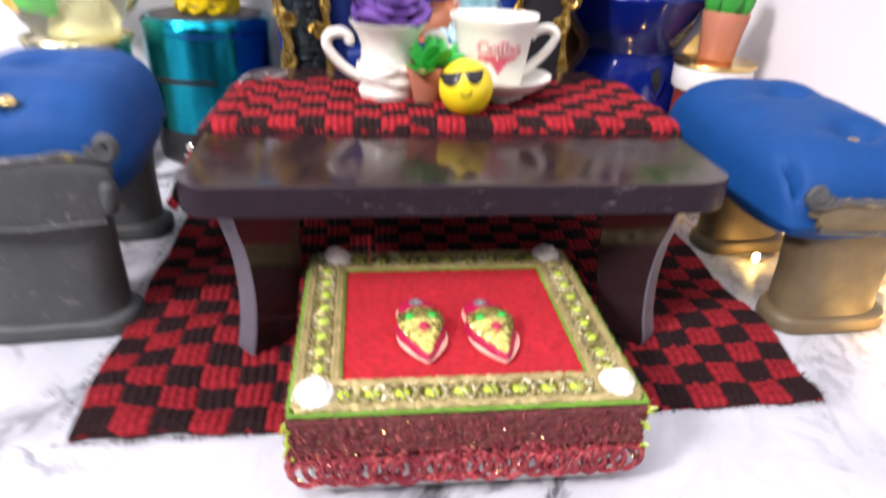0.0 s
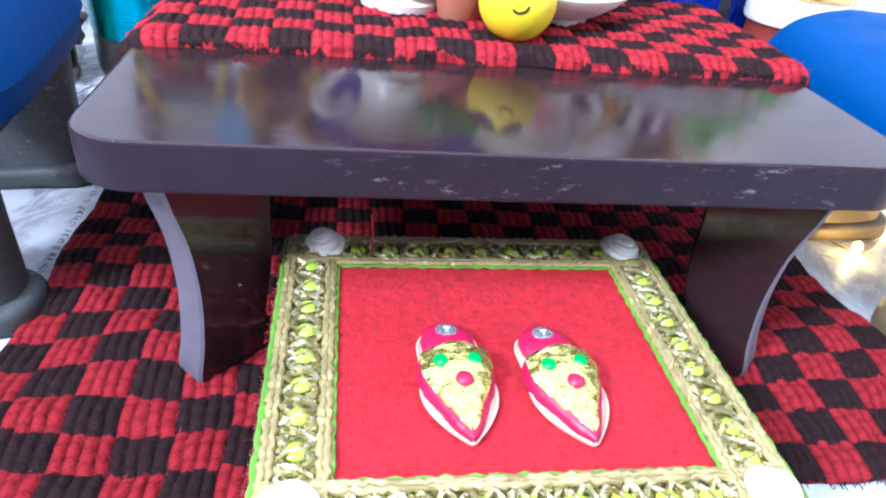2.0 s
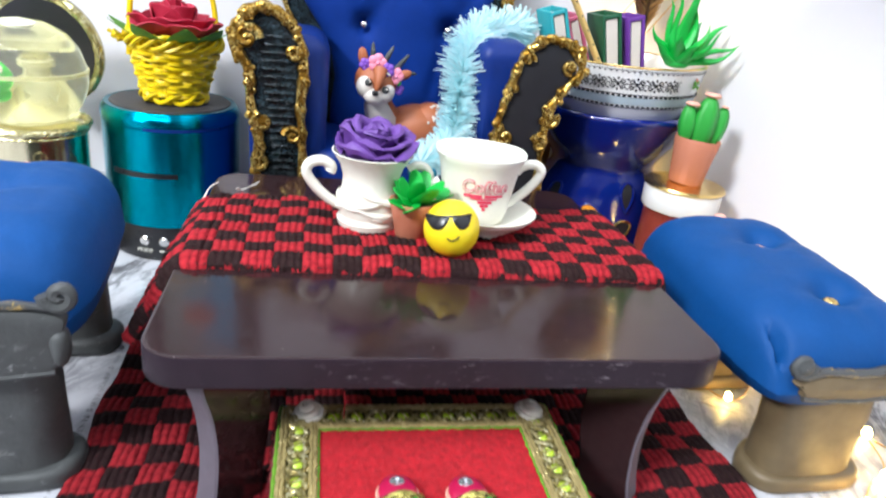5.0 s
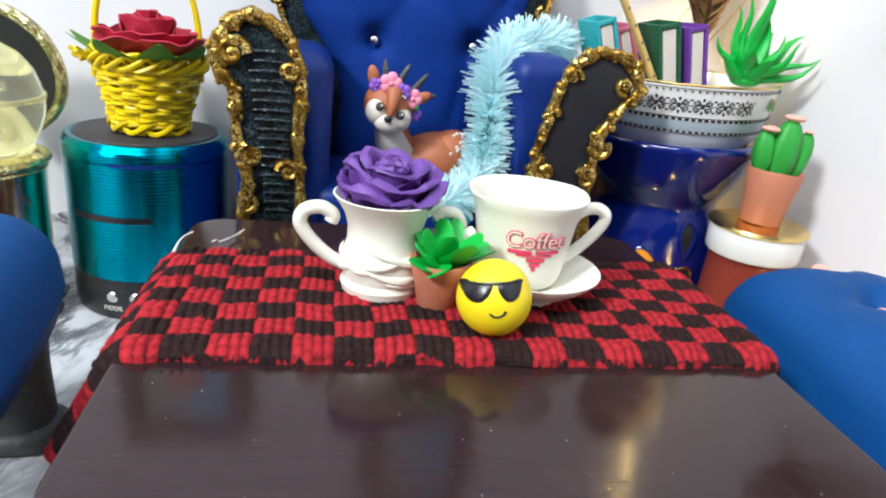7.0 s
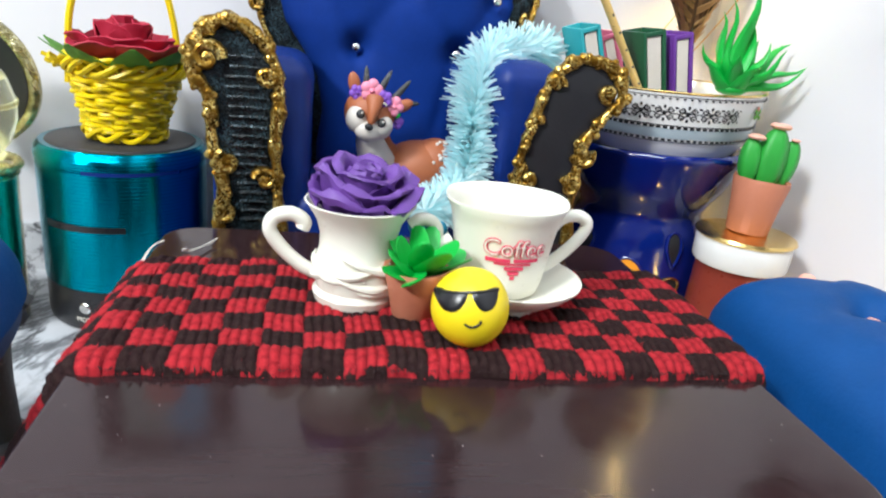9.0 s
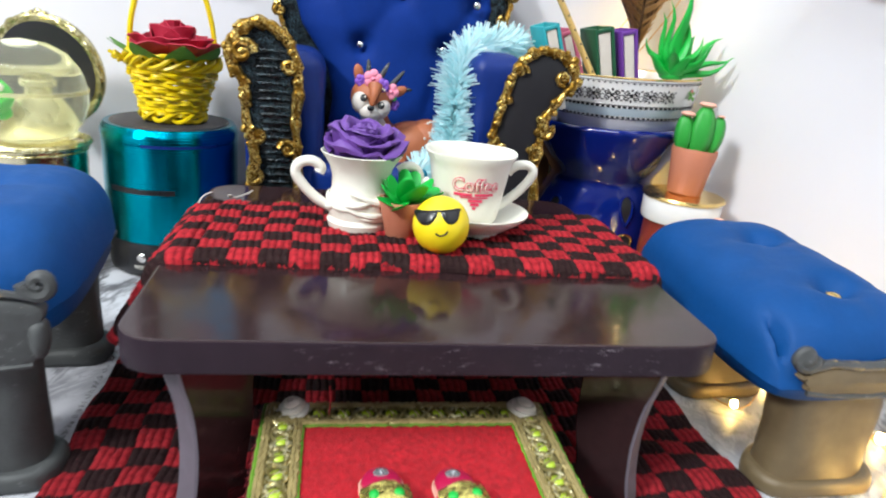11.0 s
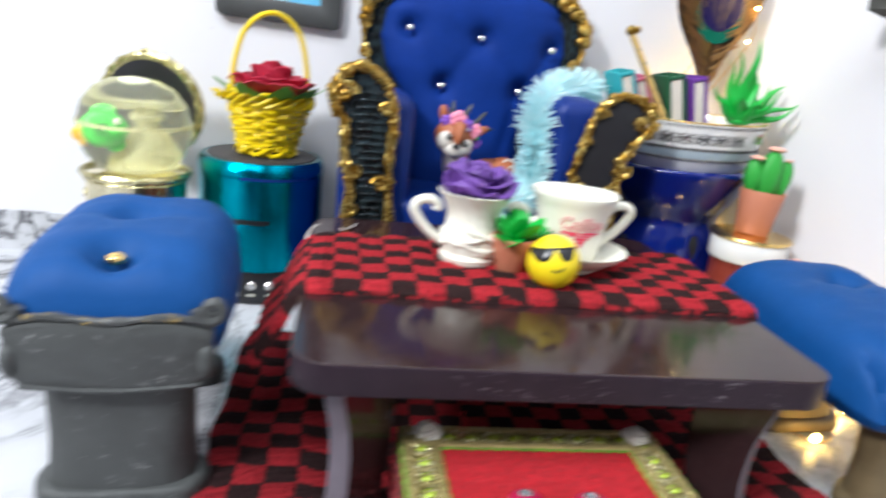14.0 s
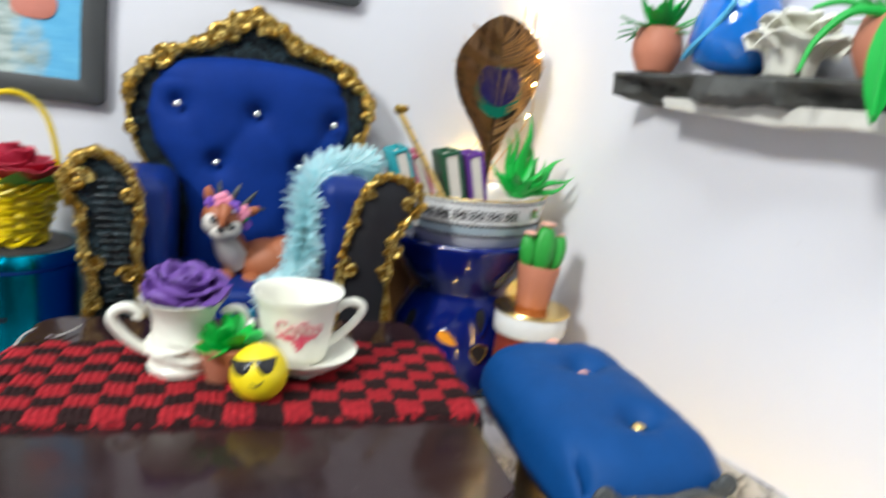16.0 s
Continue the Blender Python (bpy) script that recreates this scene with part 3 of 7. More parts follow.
LEAF_GREEN = plain("leaf_green_foam", (0.10, 0.30, 0.025), 0.6, vary=0.25, bump=0.3)
COBALT = plain("cobalt_glaze", (0.003, 0.012, 0.15), 0.1, vary=0.2, bump=0.12, bump_at=2.5, depth=0.06, coat=0.6)
CERAMIC = plain("white_ceramic", (0.78, 0.77, 0.75), 0.15, vary=0.05, bump=0.05, coat=0.4)
BLUE_GREY = plain("blue_grey_band", (0.42, 0.50, 0.55), 0.2, vary=0.08, bump=0.05)
BLACK_INK = plain("black_ink", (0.02, 0.02, 0.022), 0.3, vary=0.1, bump=0)
TIN = metal("polished_tin", (0.95, 0.86, 0.58), 0.16, 0.2, 2.0)
PALE_GOLD = glitter("pale_gold_filigree", (0.25, 0.20, 0.07), (0.62, 0.55, 0.24), (0.98, 0.92, 0.60), 0.25, 0.9, 14)
CLEAR = cloudy("clear_plastic", (0.96, 0.96, 0.84), 0.95)
CLEAR.node_tree.nodes["Principled BSDF"].inputs["IOR"].default_value = 1.14
CLEAR.node_tree.nodes["Principled BSDF"].inputs["Roughness"].default_value = 0.05
WATER = glass("tinted_plastic", (0.92, 0.90, 0.70))
FISH_GREEN = plain("fish_green", (0.04, 0.62, 0.05), 0.35, vary=0.15, bump=0.1)
FISH_YELLOW = plain("fish_yellow", (0.85, 0.50, 0.06), 0.35, vary=0.1, bump=0.1)
DEER_BROWN = plain("deer_brown_clay", (0.40, 0.12, 0.045), 0.55, vary=0.12)
CREAM_CLAY = plain("cream_clay", (0.66, 0.60, 0.54), 0.55, vary=0.06)
LILAC = plain("lilac_clay", (0.22, 0.08, 0.48), 0.5, vary=0.1)
ROSE_PINK = plain("rose_pink_clay", (0.85, 0.28, 0.40), 0.5, vary=0.1)
TINSEL = thin_strip("pale_blue_tinsel", (0.68, 0.95, 0.98))
TEAL_CLAY = plain("teal_clay", (0.03, 0.33, 0.37), 0.5, vary=0.15)
ROSE_BOOK = plain("rose_book_cover", (0.50, 0.11, 0.19), 0.5, vary=0.15)
DARK_GREEN = plain("dark_green_cover", (0.01, 0.085, 0.035), 0.4, vary=0.2)
PAPER = plain("paper_pages", (0.68, 0.62, 0.55), 0.7, vary=0.12, bump=0.5, bump_at=20)


def feather_vane(name, colour):
    """Barbed vane: thin, so that light from behind shows through it."""
    n = Nodes(name)
    m = n.add("ShaderNodeMapping")
    m.inputs["Rotation"].default_value = (0, 0.0, 0)
    m.inputs["Scale"].default_value = (2.2, 1.0, 0.35)
    n.link(n.coords(), m.inputs["Vector"])
    barb = n.ramp(n.math("ADD", n.math("MULTIPLY", n.noise(0.9, 2, 0.5, m.outputs["Vector"]), 0.7), n.math("MULTIPLY", n.noise(4.0, 3, 0.6, m.outputs["Vector"]), 0.3)), [(0.40, (0, 0, 0)), (0.60, (1, 1, 1))])
    c = n.mix(barb, dim(colour, 0.18), dim(colour, 1.5))
    n.set(Base_Color=c, Roughness=0.4, Metallic=0.2)
    n.bump(barb, 0.6, 0.04)
    glow = n.tree.nodes.new("ShaderNodeBsdfTranslucent")
    n.link(n.mix(barb, (0.05, 0.028, 0.015), (0.50, 0.38, 0.26)), glow.inputs["Color"])
    both = n.tree.nodes.new("ShaderNodeMixShader")
    both.inputs[0].default_value = 0.6
    n.link(n.bsdf.outputs[0], both.inputs[1])
    n.link(glow.outputs[0], both.inputs[2])
    n.link(both.outputs[0], n.tree.nodes["Material Output"].inputs["Surface"])
    return n.mat


FEATHER_BROWN = feather_vane("feather_brown", (0.17, 0.085, 0.035))
FEATHER_TEAL = plain("feather_teal", (0.0, 0.17, 0.10), 0.32, metal=0.4, vary=0.3, bump=0.4)
FEATHER_EYE = plain("feather_indigo", (0.02, 0.012, 0.10), 0.3, metal=0.4, vary=0.3, bump=0.4)
TAN = plain("tan_card", (0.42, 0.19, 0.06), 0.6, vary=0.15)
BARK = plain("dark_bark_clay", (0.085, 0.085, 0.078), 0.65, vary=0.4, bump=0.9, bump_at=3, depth=0.12)
FRAME_GREY = plain("dark_grey_frame", (0.045, 0.047, 0.048), 0.5, vary=0.15)
SKY_BLUE = plain("sky_blue_paint", (0.10, 0.45, 0.72), 0.5, vary=0.2)
SALMON = plain("salmon_paint", (0.62, 0.22, 0.16), 0.5, vary=0.2)
BLUE_GLOSS = plain("blue_gloss", (0.01, 0.16, 0.60), 0.12, vary=0.3, bump=0.4, bump_at=2.0, depth=0.1, coat=0.6)
BULB = lit("warm_bulb", (1.0, 0.64, 0.17), 60.0)
TINY_BULB = lit("warm_tiny_bulb", (1.0, 0.70, 0.26), 220.0)
WIRE = metal("copper_wire", (0.75, 0.45, 0.15), 0.3, 0)
# orange inside of the burner; its inner glow is put in as flat colour
ORANGE_GLOW = plain("orange_glow_colour", (0.85, 0.32, 0.02), 0.4, vary=0.1)
RUST = plain("rust_red_jar", (0.22, 0.035, 0.022), 0.3, vary=0.2)

# ---- the setting ----
BACK = 43.7                       # back wall
SLOPE = 1 / 3.9                   # the side wall runs askew


def wall_x(y):
    return 20.2 + (BACK - y) * SLOPE


LEFT, FRONT, HIGH = -150.0, -190.0, 235.0
ALONG = Vector((SLOPE, -1, 0)).normalized()      # along the side wall, out of the corner
INWARD = Vector((-1, -SLOPE, 0)).normalized()    # away from the side wall
SIDE_TURN = math.degrees(math.atan2(ALONG.y, ALONG.x))


def slab(x0, x1, y0, y1, z0, z1):
    return box(x1 - x0, y1 - y0, z1 - z0, ((x0 + x1) / 2, (y0 + y1) / 2, (z0 + z1) / 2), 0)


def side_slab(y0, y1, z0, z1, thick, off=0.0):
    """A slab along the side wall, off cm in front of it."""
    a = Vector((wall_x(y0), y0, 0)) + INWARD * off
    b = Vector((wall_x(y1), y1, 0)) + INWARD * off
    out = -INWARD * thick
    bm = bmesh.new()
    low = [bm.verts.new(p + Vector((0, 0, z0))) for p in (a, b, b + out, a + out)]
    top = [bm.verts.new(p + Vector((0, 0, z1))) for p in (a, b, b + out, a + out)]
    bm.faces.new(low[::-1]), bm.faces.new(top)
    for k in range(4):
        bm.faces.new((low[k], low[(k + 1) % 4], top[(k + 1) % 4], top[k]))
    bmesh.ops.recalc_face_normals(bm, faces=bm.faces)
    return bm


here = at(0, 0, 0)
# unseen floor added past the sheet, dark to cut reflections and bounce
single("ground", slab(LEFT - 10, 90, FRONT - 10, 53.7, -8, -3), DARK_FLOOR, here, "unseen dark floor added beyond the sheet to dim reflections", "floor", kind="structure", smooth=False)
single("floor", slab(-95, 33, -6, 43.9, -3, 0), MARBLE, here, "white marble-patterned sheet with dark grey veins", "floor", kind="structure", smooth=False)
single("wall_north", slab(LEFT - 10, wall_x(BACK) + 0.2, BACK, BACK + 10, -3, HIGH), WALL, here, "white painted plaster wall, slightly uneven", "wall", kind="structure", smooth=False)
single("wall_east", side_slab(BACK + 10, FRONT - 10, -3, HIGH, 10), WALL, here, "white painted plaster wall with faint specks", "wall", kind="structure", smooth=False)
# unseen walls and ceiling close the room; their grey holds back bounced light
single("wall_west", slab(LEFT - 10, LEFT, FRONT - 10, BACK, -3, HIGH), FAR_WALL, here, "unseen closing wall, grey to dim bounced light", "wall", kind="structure", smooth=False)
single("wall_south", slab(LEFT, 90, FRONT - 10, FRONT, -3, HIGH), FAR_WALL, here, "unseen closing wall, grey to dim bounced light", "wall", kind="structure", smooth=False)
single("ceiling", slab(LEFT - 10, 90, FRONT - 10, BACK + 10, HIGH, HIGH + 10), FAR_WALL, here, "unseen closing ceiling, grey to dim bounced light", "ceiling", kind="structure", smooth=False)
single("trim_north", rough_up(slab(-95, wall_x(BACK), BACK - 0.25, BACK + 0.1, 0.0, 2.45), 0.02, 0.3), MARBLE, here, "marble-patterned sheet turned up along the wall", "skirting", kind="structure", smooth=False)
single("trim_east", side_slab(BACK - 0.3, -6, 0.0, 2.45, 0.35, 0.25), MARBLE, here, "marble-patterned sheet turned up along the wall", "skirting", kind="structure", smooth=False)

# ---- knitted cloths ----


def cloth(path, y0, y1, thick, check_u, check_v, step=0.11, wave=0.05, seed=0, edge=None, phase=0.0, fold=0.0, wobble=0.0):
    """A knitted cloth: a cross-section path of (x, z) carried from y0 to y1, with puffed checks. UVs in cm."""
    pts = [Vector((x, 0, z)) for x, z in path]
    lens = [0.0]
    for a, b in zip(pts, pts[1:]):
        lens.append(lens[-1] + (b - a).length)
    nu, nv = int(lens[-1] / (check_u / 25)), int((y1 - y0) / step)
    bm = bmesh.new()
    uvl = bm.loops.layers.uv.new("UVMap")
    xs, zs = np.array([p.x for p in pts]), np.array([p.z for p in pts])
    us = np.linspace(0, lens[-1], nu + 1)
    px, pz = np.interp(us, lens, xs), np.interp(us, lens, zs)
    tx, tz = np.gradient(px), np.gradient(pz)
    ln = np.hypot(tx, tz)
    nx, nz = -tz / ln, tx / ln
    if nz.sum() < 0:
        nx, nz = -nx, -nz
    rows, uvs = [], {}
    for j in range(nv + 1):
        f = j / nv
        row = []
        for i in range(nu + 1):
            u, y = us[i], y0 + (y1 - y0) * f
            ug = u - phase + 0.11 * noise.noise((u * 0.6, y * 0.5, seed + 7)) + 0.035 * noise.noise((u * 2.5, y * 2.0, seed + 3))
            col = math.floor(ug * 4 / check_u)
            vg = y - y0 + 0.16 * noise.noise((u * 0.45, y * 0.4, seed + 11)) + 0.07 * noise.noise((col * 7.3, y * 0.4, seed))
            puff = abs(math.sin(math.pi * ug / check_u)) * abs(math.sin(math.pi * vg / check_v))
            bead = (0.35 + 0.65 * abs(math.sin(math.pi * vg / check_v)) ** 0.4) * (0.84 + 0.16 * abs(math.sin(2.5 * math.pi * vg / check_v + col * 1.3)))
            rib = abs(math.sin(4 * math.pi * ug / check_u)) ** 0.6 * bead * (0.85 + 0.3 * noise.noise((col * 3.1, vg * 1.5, seed)))
            rim = min(1.0, min(y - y0, y1 - y) / 0.5)
            h = thick * (0.12 + 0.88 * math.sqrt(max(0.0, 1 - (1 - rim) ** 2))) + 0.07 * puff + 0.085 * rib * (0.3 + 0.7 * rim) + wave * noise.noise((u * 0.5 + seed, y * 0.5, seed)) + 0.03 * noise.noise((u * 2.2, y * 2.2, seed))
            far = abs(2 * u / lens[-1] - 1)
            h += fold * max(0.0, noise.noise((u * 0.22 + seed, y * 0.34, 5)) + 0.15) * min(1.0, max(0.0, (far - 0.38) / 0.2))
            wavy = 0.10 * noise.noise((u * 0.9, seed, 3.0)) + 0.05 * math.sin(2 * math.pi * u / (2 * check_u))
            yy = y + wavy * (1 if f < 0.5 else -1) * max(0.0, 1 - min(y - y0, y1 - y) / 1.2) + (edge(u / lens[-1], f) if edge else 0.0)
            v = bm.verts.new((px[i] + nx[i] * h + wobble * far ** 4 * noise.noise((y * 0.35, seed, 1 if u > lens[-1] / 2 else 9)), yy, pz[i] + nz[i] * h))
            uvs[v] = (ug, vg)
            row.append(v)
        rows.append(row)
    # underside
    low = []
    for j in (0, nv):
        low.append([bm.verts.new(Vector(rows[j][i].co) - Vector((nx[i], 0, nz[i])) * (thick * 0.1)) for i in range(nu + 1)])
    for k, j in enumerate((0, nv)):
        for i in range(nu + 1):
            uvs[low[k][i]] = uvs[rows[j][i]]
    for a, b in list(zip(rows, rows[1:])) + [(low[0], rows[0]), (rows[-1], low[1]), (low[1], low[0])]:
        for i in range(nu):
            bm.faces.new((a[i], a[i + 1], b[i + 1], b[i]))
    bmesh.ops.recalc_face_normals(bm, faces=bm.faces)
    for face in bm.faces:
        for lp in face.loops:
            lp[uvl].uv = uvs[lp.vert]
    return bm


def fuzz(bm, count, check_u, check_v, seed):
    """Short stray fibres over a cloth: red ones on red checks, dark ones on dark checks."""
    rng = random.Random(seed)
    uvl = bm.loops.layers.uv[0]
    bm.faces.ensure_lookup_table()
    out = bmesh.new()
    for k in range(count):
        f = bm.faces[rng.randrange(len(bm.faces))]
        p = f.calc_center_median()
        uv = f.loops[0][uvl].uv
        odd = (math.floor(uv.x / check_u) + math.floor(uv.y / check_v)) % 2
        d = Vector(f.normal) * rng.uniform(0.2, 1.0) + Vector((rng.uniform(-1, 1), rng.uniform(-1, 1), rng.uniform(-0.2, 0.5)))
        d = d.normalized() * rng.uniform(0.05, 0.14)
        s = d.cross(Vector((rng.random(), rng.random(), 1))).normalized() * 0.006
        bend = Vector((rng.uniform(-0.05, 0.05), rng.uniform(-0.05, 0.05), -0.02))
        vs = [out.verts.new(q) for q in (p - s, p + s, p + d * 0.6 + s, p + d * 0.6 - s, p + d + bend)]
        for face in (out.faces.new((vs[0], vs[1], vs[2], vs[3])), out.faces.new((vs[3], vs[2], vs[4]))):
            face.material_index = 1 if odd else 0
    return out


def fringe(path, y0, y1, count, length, seed):
    """Loose yarn ends along the rim of a cloth."""
    rng = random.Random(seed)
    bms = []
    for k in range(count):
        x, y, z, dx, dy = path(rng.random(), rng)
        a = length * rng.uniform(0.4, 1.0)
        p = Vector((x, y, z))
        q = p + Vector((dx, dy, rng.uniform(-0.1, 0.25))) * a
        mid = (p + q) / 2 + Vector((rng.uniform(-0.08, 0.08), rng.uniform(-0.08, 0.08), 0.05))
        bms.append(tube([p, mid, q], 0.011, 3))
    return merge(*bms)


carpet = thing("carpet", here, "red and black checked knitted wool carpet on the floor", "rug")
low_cloth = cloth([(-8.35, 0.0), (14.1, 0.0)], 14.9, 33.0, 0.17, 1.07, 0.94, 0.085, 0.08, 2, edge=lambda u, f: (0.35 * u - 0.25) * (1 - f), fold=0.45, wobble=0.45)
carpet_fuzz = fuzz(low_cloth, 15000, 1.07, 0.94, 4)
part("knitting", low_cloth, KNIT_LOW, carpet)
part("stray_fibre", carpet_fuzz, [YARN, RED_YARN], carpet, "fine stray fibres", kind="stuff", smooth=False)


def carpet_rim(t, rng):
    s = rng.random()
    if s < 0.5:
        return -8.6 + 22.6 * t, 14.85 - 0.25 + 0.35 * t, 0.14, rng.uniform(-0.4, 0.4), -1
    return (-8.6 if s < 0.75 else 14.0), 15 + 18 * t, 0.14, (-1 if s < 0.75 else 1), rng.uniform(-0.4, 0.4)


part("fringe", fringe(carpet_rim, 0, 0, 520, 0.22, 5), YARN, carpet, kind="stuff")

runner = thing("table_runner", here, "red and black checked knitted runner draped over the table", "runner")
RUN = [(11.12, 5.0), (11.14, 5.6), (11.12, 6.1), (10.98, 6.42), (10.7, 6.5), (9.5, 6.47), (3.0, 6.47), (-4.0, 6.47), (-4.6, 6.46), (-5.2, 6.34), (-5.6, 5.75), (-5.95, 4.95), (-6.45, 4.2), (-6.75, 3.6)]
RUN = [(p.x, p.z) for p in curve_of([(x, 0, z) for x, z in RUN], 4)]
run_cloth = cloth([(x, z - 0.05) for x, z in RUN[::-1]], 22.25, 28.9, 0.35, 0.97, 0.825, 0.075, 0.07, 9, edge=lambda u, f: 0.5 * max(0, 0.45 - u) * (0.5 - f), phase=0.33)
runner_fuzz = fuzz(run_cloth, 11000, 0.97, 0.825, 5)
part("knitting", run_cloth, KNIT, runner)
part("stray_fibre", runner_fuzz, [YARN, RED_YARN], runner, "fine stray fibres", kind="stuff", smooth=False)


def runner_rim(t, rng):
    return -5 + 15.5 * t, (22.3 if rng.random() < 0.7 else 28.8), 6.62, rng.uniform(-0.5, 0.5), (-1 if rng.random() < 0.7 else 1)


part("fringe", fringe(runner_rim, 0, 0, 260, 0.11, 6), YARN, runner, kind="stuff")
single("thread_tuft", merge(*[tube(curve_of([(-4.25 + 0.03 * k, 28.7 + 0.05 * k, 6.95), (-4.2 + 0.03 * k, 29.2, 6.74), (-4.0 + 0.04 * k, 29.8 + 0.06 * k, 6.62), (-3.65 + 0.04 * k, 30.5 + 0.08 * k, 6.56 + 0.03 * k)], 5), 0.022, 4) for k in range(4)]), SHELL, here, "white loose threads on the dark table", "thread")
single("thread_tuft", merge(*[tube(curve_of([(-5.28 + 0.04 * k, 30.6 + 0.05 * k, 6.50), (-5.5, 30.0 + 0.07 * k, 6.42), (-5.68 - 0.03 * k, 29.3, 5.9), (-5.78, 28.7 + 0.1 * k, 5.3)], 5), 0.03, 4) for k in range(3)]), SHELL, here, "white loose thread hanging over the table edge", "thread")

# ---- low table ----
table = thing("tea_table", here, "small dark brown varnished wooden table with rounded corners", "table")


def rounded_rect(x0, x1, y0, y1, r, n=8):
    out = []
    for cx, cy, a0 in ((x1 - r, y1 - r, 0), (x0 + r, y1 - r, 90), (x0 + r, y0 + r, 180), (x1 - r, y0 + r, 270)):
        out += [(cx + r * math.cos(radians(a0 + 90 * k / n)), cy + r * math.sin(radians(a0 + 90 * k / n))) for k in range(n + 1)]
    return out


top = plate([(x, y) for x, y in rounded_rect(-5.4, 10.95, 17.25, 32.4, 1.15)], 0, 0.95, 0.07, 2)
big = [f for f in top.faces if f.calc_area() > 3]
bmesh.ops.inset_individual(top, faces=big, thickness=0.04)
top.transform(pose(0, 0, 6.45, -90, 0, 0))
for face in top.faces:
    face.normal_update()
    face.material_index = 1 if abs(face.normal.z) < 0.8 else 0
part("tabletop", top, [BOARD, BOARD_RIM], table)
LEG = smooth2([(0.25, 5.4), (1.6, 5.4), (2.95, 5.4), (2.6, 4.2), (2.55, 2.6), (2.3, 1.2), (2.25, 0.1), (1.3, 0.08), (0.42, 0.1), (0.55, 1.2), (0.62, 2.4), (0.5, 3.7), (0.22, 4.8)], 4)
for cx, cy, turn in ((-4.3, 17.85, 45), (9.75, 17.85, 135), (-4.3, 31.7, -45), (9.75, 31.7, -135)):
    leg = plate(LEG, -0.42, 0.42, 0.06, 1)
    bmesh.ops.inset_individual(leg, faces=[f for f in leg.faces if f.calc_area() > 3], thickness=0.03)
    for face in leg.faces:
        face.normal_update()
        # the outward edge of each leg takes the paler material
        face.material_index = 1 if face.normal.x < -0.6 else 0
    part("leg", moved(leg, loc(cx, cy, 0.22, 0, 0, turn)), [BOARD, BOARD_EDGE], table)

# ---- embroidered seat pad with slippers ----
PX0, PX1, PY0, PY1, PZ = -1.95, 6.65, 12.15, 20.1, 2.78
pad = thing("floor_cushion", here, "square red velvet floor cushion with gold braid and green cord", "cushion")
part("body", rough_up(box(PX1 - PX0 - 0.2, PY1 - PY0 - 0.2, PZ - 1.3, ((PX0 + PX1) / 2, (PY0 + PY1) / 2, PZ / 2 + 0.61), 0.15, 3), 0.04, 2), MAROON, pad, "maroon brocade side")
part("foam_base", rough_up(box(PX1 - PX0 - 0.7, PY1 - PY0 - 0.7, 1.28, ((PX0 + PX1) / 2, (PY0 + PY1) / 2, 0.655), 0.1, 2), 0.03, 2), FOAM, pad, "white foam base")
topbm = bmesh.new()
bmesh.ops.create_grid(topbm, x_segments=40, y_segments=40, size=0.5)
topbm.transform(Matrix.Translation(((PX0 + PX1) / 2, (PY0 + PY1) / 2, PZ + 0.07)) @ Matrix.Diagonal((6.5, 5.95, 1, 1)))
for v in topbm.verts:
    v.co.z += 0.03 * noise.noise(Vector(v.co) * 0.8) + 0.02 * noise.noise(Vector(v.co) * 4)
part("velvet_top", topbm, RED_VELVET, pad, "red velvet top")


def braid(x0, y0, x1, y1, w, seed):
    """A flat gold braid with crossing threads and lime sequins along one side."""
    a, b = Vector((x0, y0, 0)), Vector((x1, y1, 0))
    d = (b - a).normalized()
    s = Vector((-d.y, d.x, 0))
    length = (b - a).length
    flat = box(length, w, 0.10, (0, 0, 0), 0.03, 1)
    m = Matrix.Translation((a + b) / 2 + Vector((0, 0, PZ + 0.07))) @ Matrix.Rotation(math.atan2(d.y, d.x), 4, "Z")
    flat.transform(m)
    strands = []
    for k in range(4):
        off = (-0.46, -0.36, 0.36, 0.46)[k] * w
        pts = [a + d * (length * i / 90) + s * (off + 0.02 * math.sin(i * 1.9)) + Vector((0, 0, PZ + 0.14 + 0.015 * math.sin(i * 2.6 + seed))) for i in range(91)]
        strands.append(rough_up(tube(pts, [0.06 + 0.022 * (i % 2) for i in range(len(pts))], 6), 0.03, 7, k))
    for ph in (0, math.pi):
        turns = length / 0.72
        pts = [a + d * (length * i / 110) + s * (0.26 * w * math.sin(2 * math.pi * turns * i / 110 + ph)) + Vector((0, 0, PZ + 0.15 + 0.03 * math.cos(4 * math.pi * turns * i / 110 + ph))) for i in range(111)]
        strands.append(tube(pts, [0.05 + 0.02 * (i % 2) for i in range(len(pts))], 5))
    small = random.Random(seed)
    for i in range(int(length / 0.22)):
        p = a + d * (0.22 * i) + s * small.uniform(-0.4, 0.4) * w + Vector((0, 0, PZ + 0.13))
        q = p + d * small.uniform(0.05, 0.16) + s * small.uniform(-0.12, 0.12) + Vector((0, 0, 0.02))
        strands.append(tube([p, q], 0.02, 4))
    beads = []
    for i in range(int(length / 0.72)):
        p = a + d * (0.72 * (i + 0.5)) + Vector((0, 0, PZ + 0.13))
        beads.append(ball((0.19, 0.19, 0.08), p + Vector((0, 0, 0.01)), 10, 6))
    return merge(slot(flat, 0), *[slot(b, 2 if i < 4 else 1) for i, b in enumerate(strands)]), beads


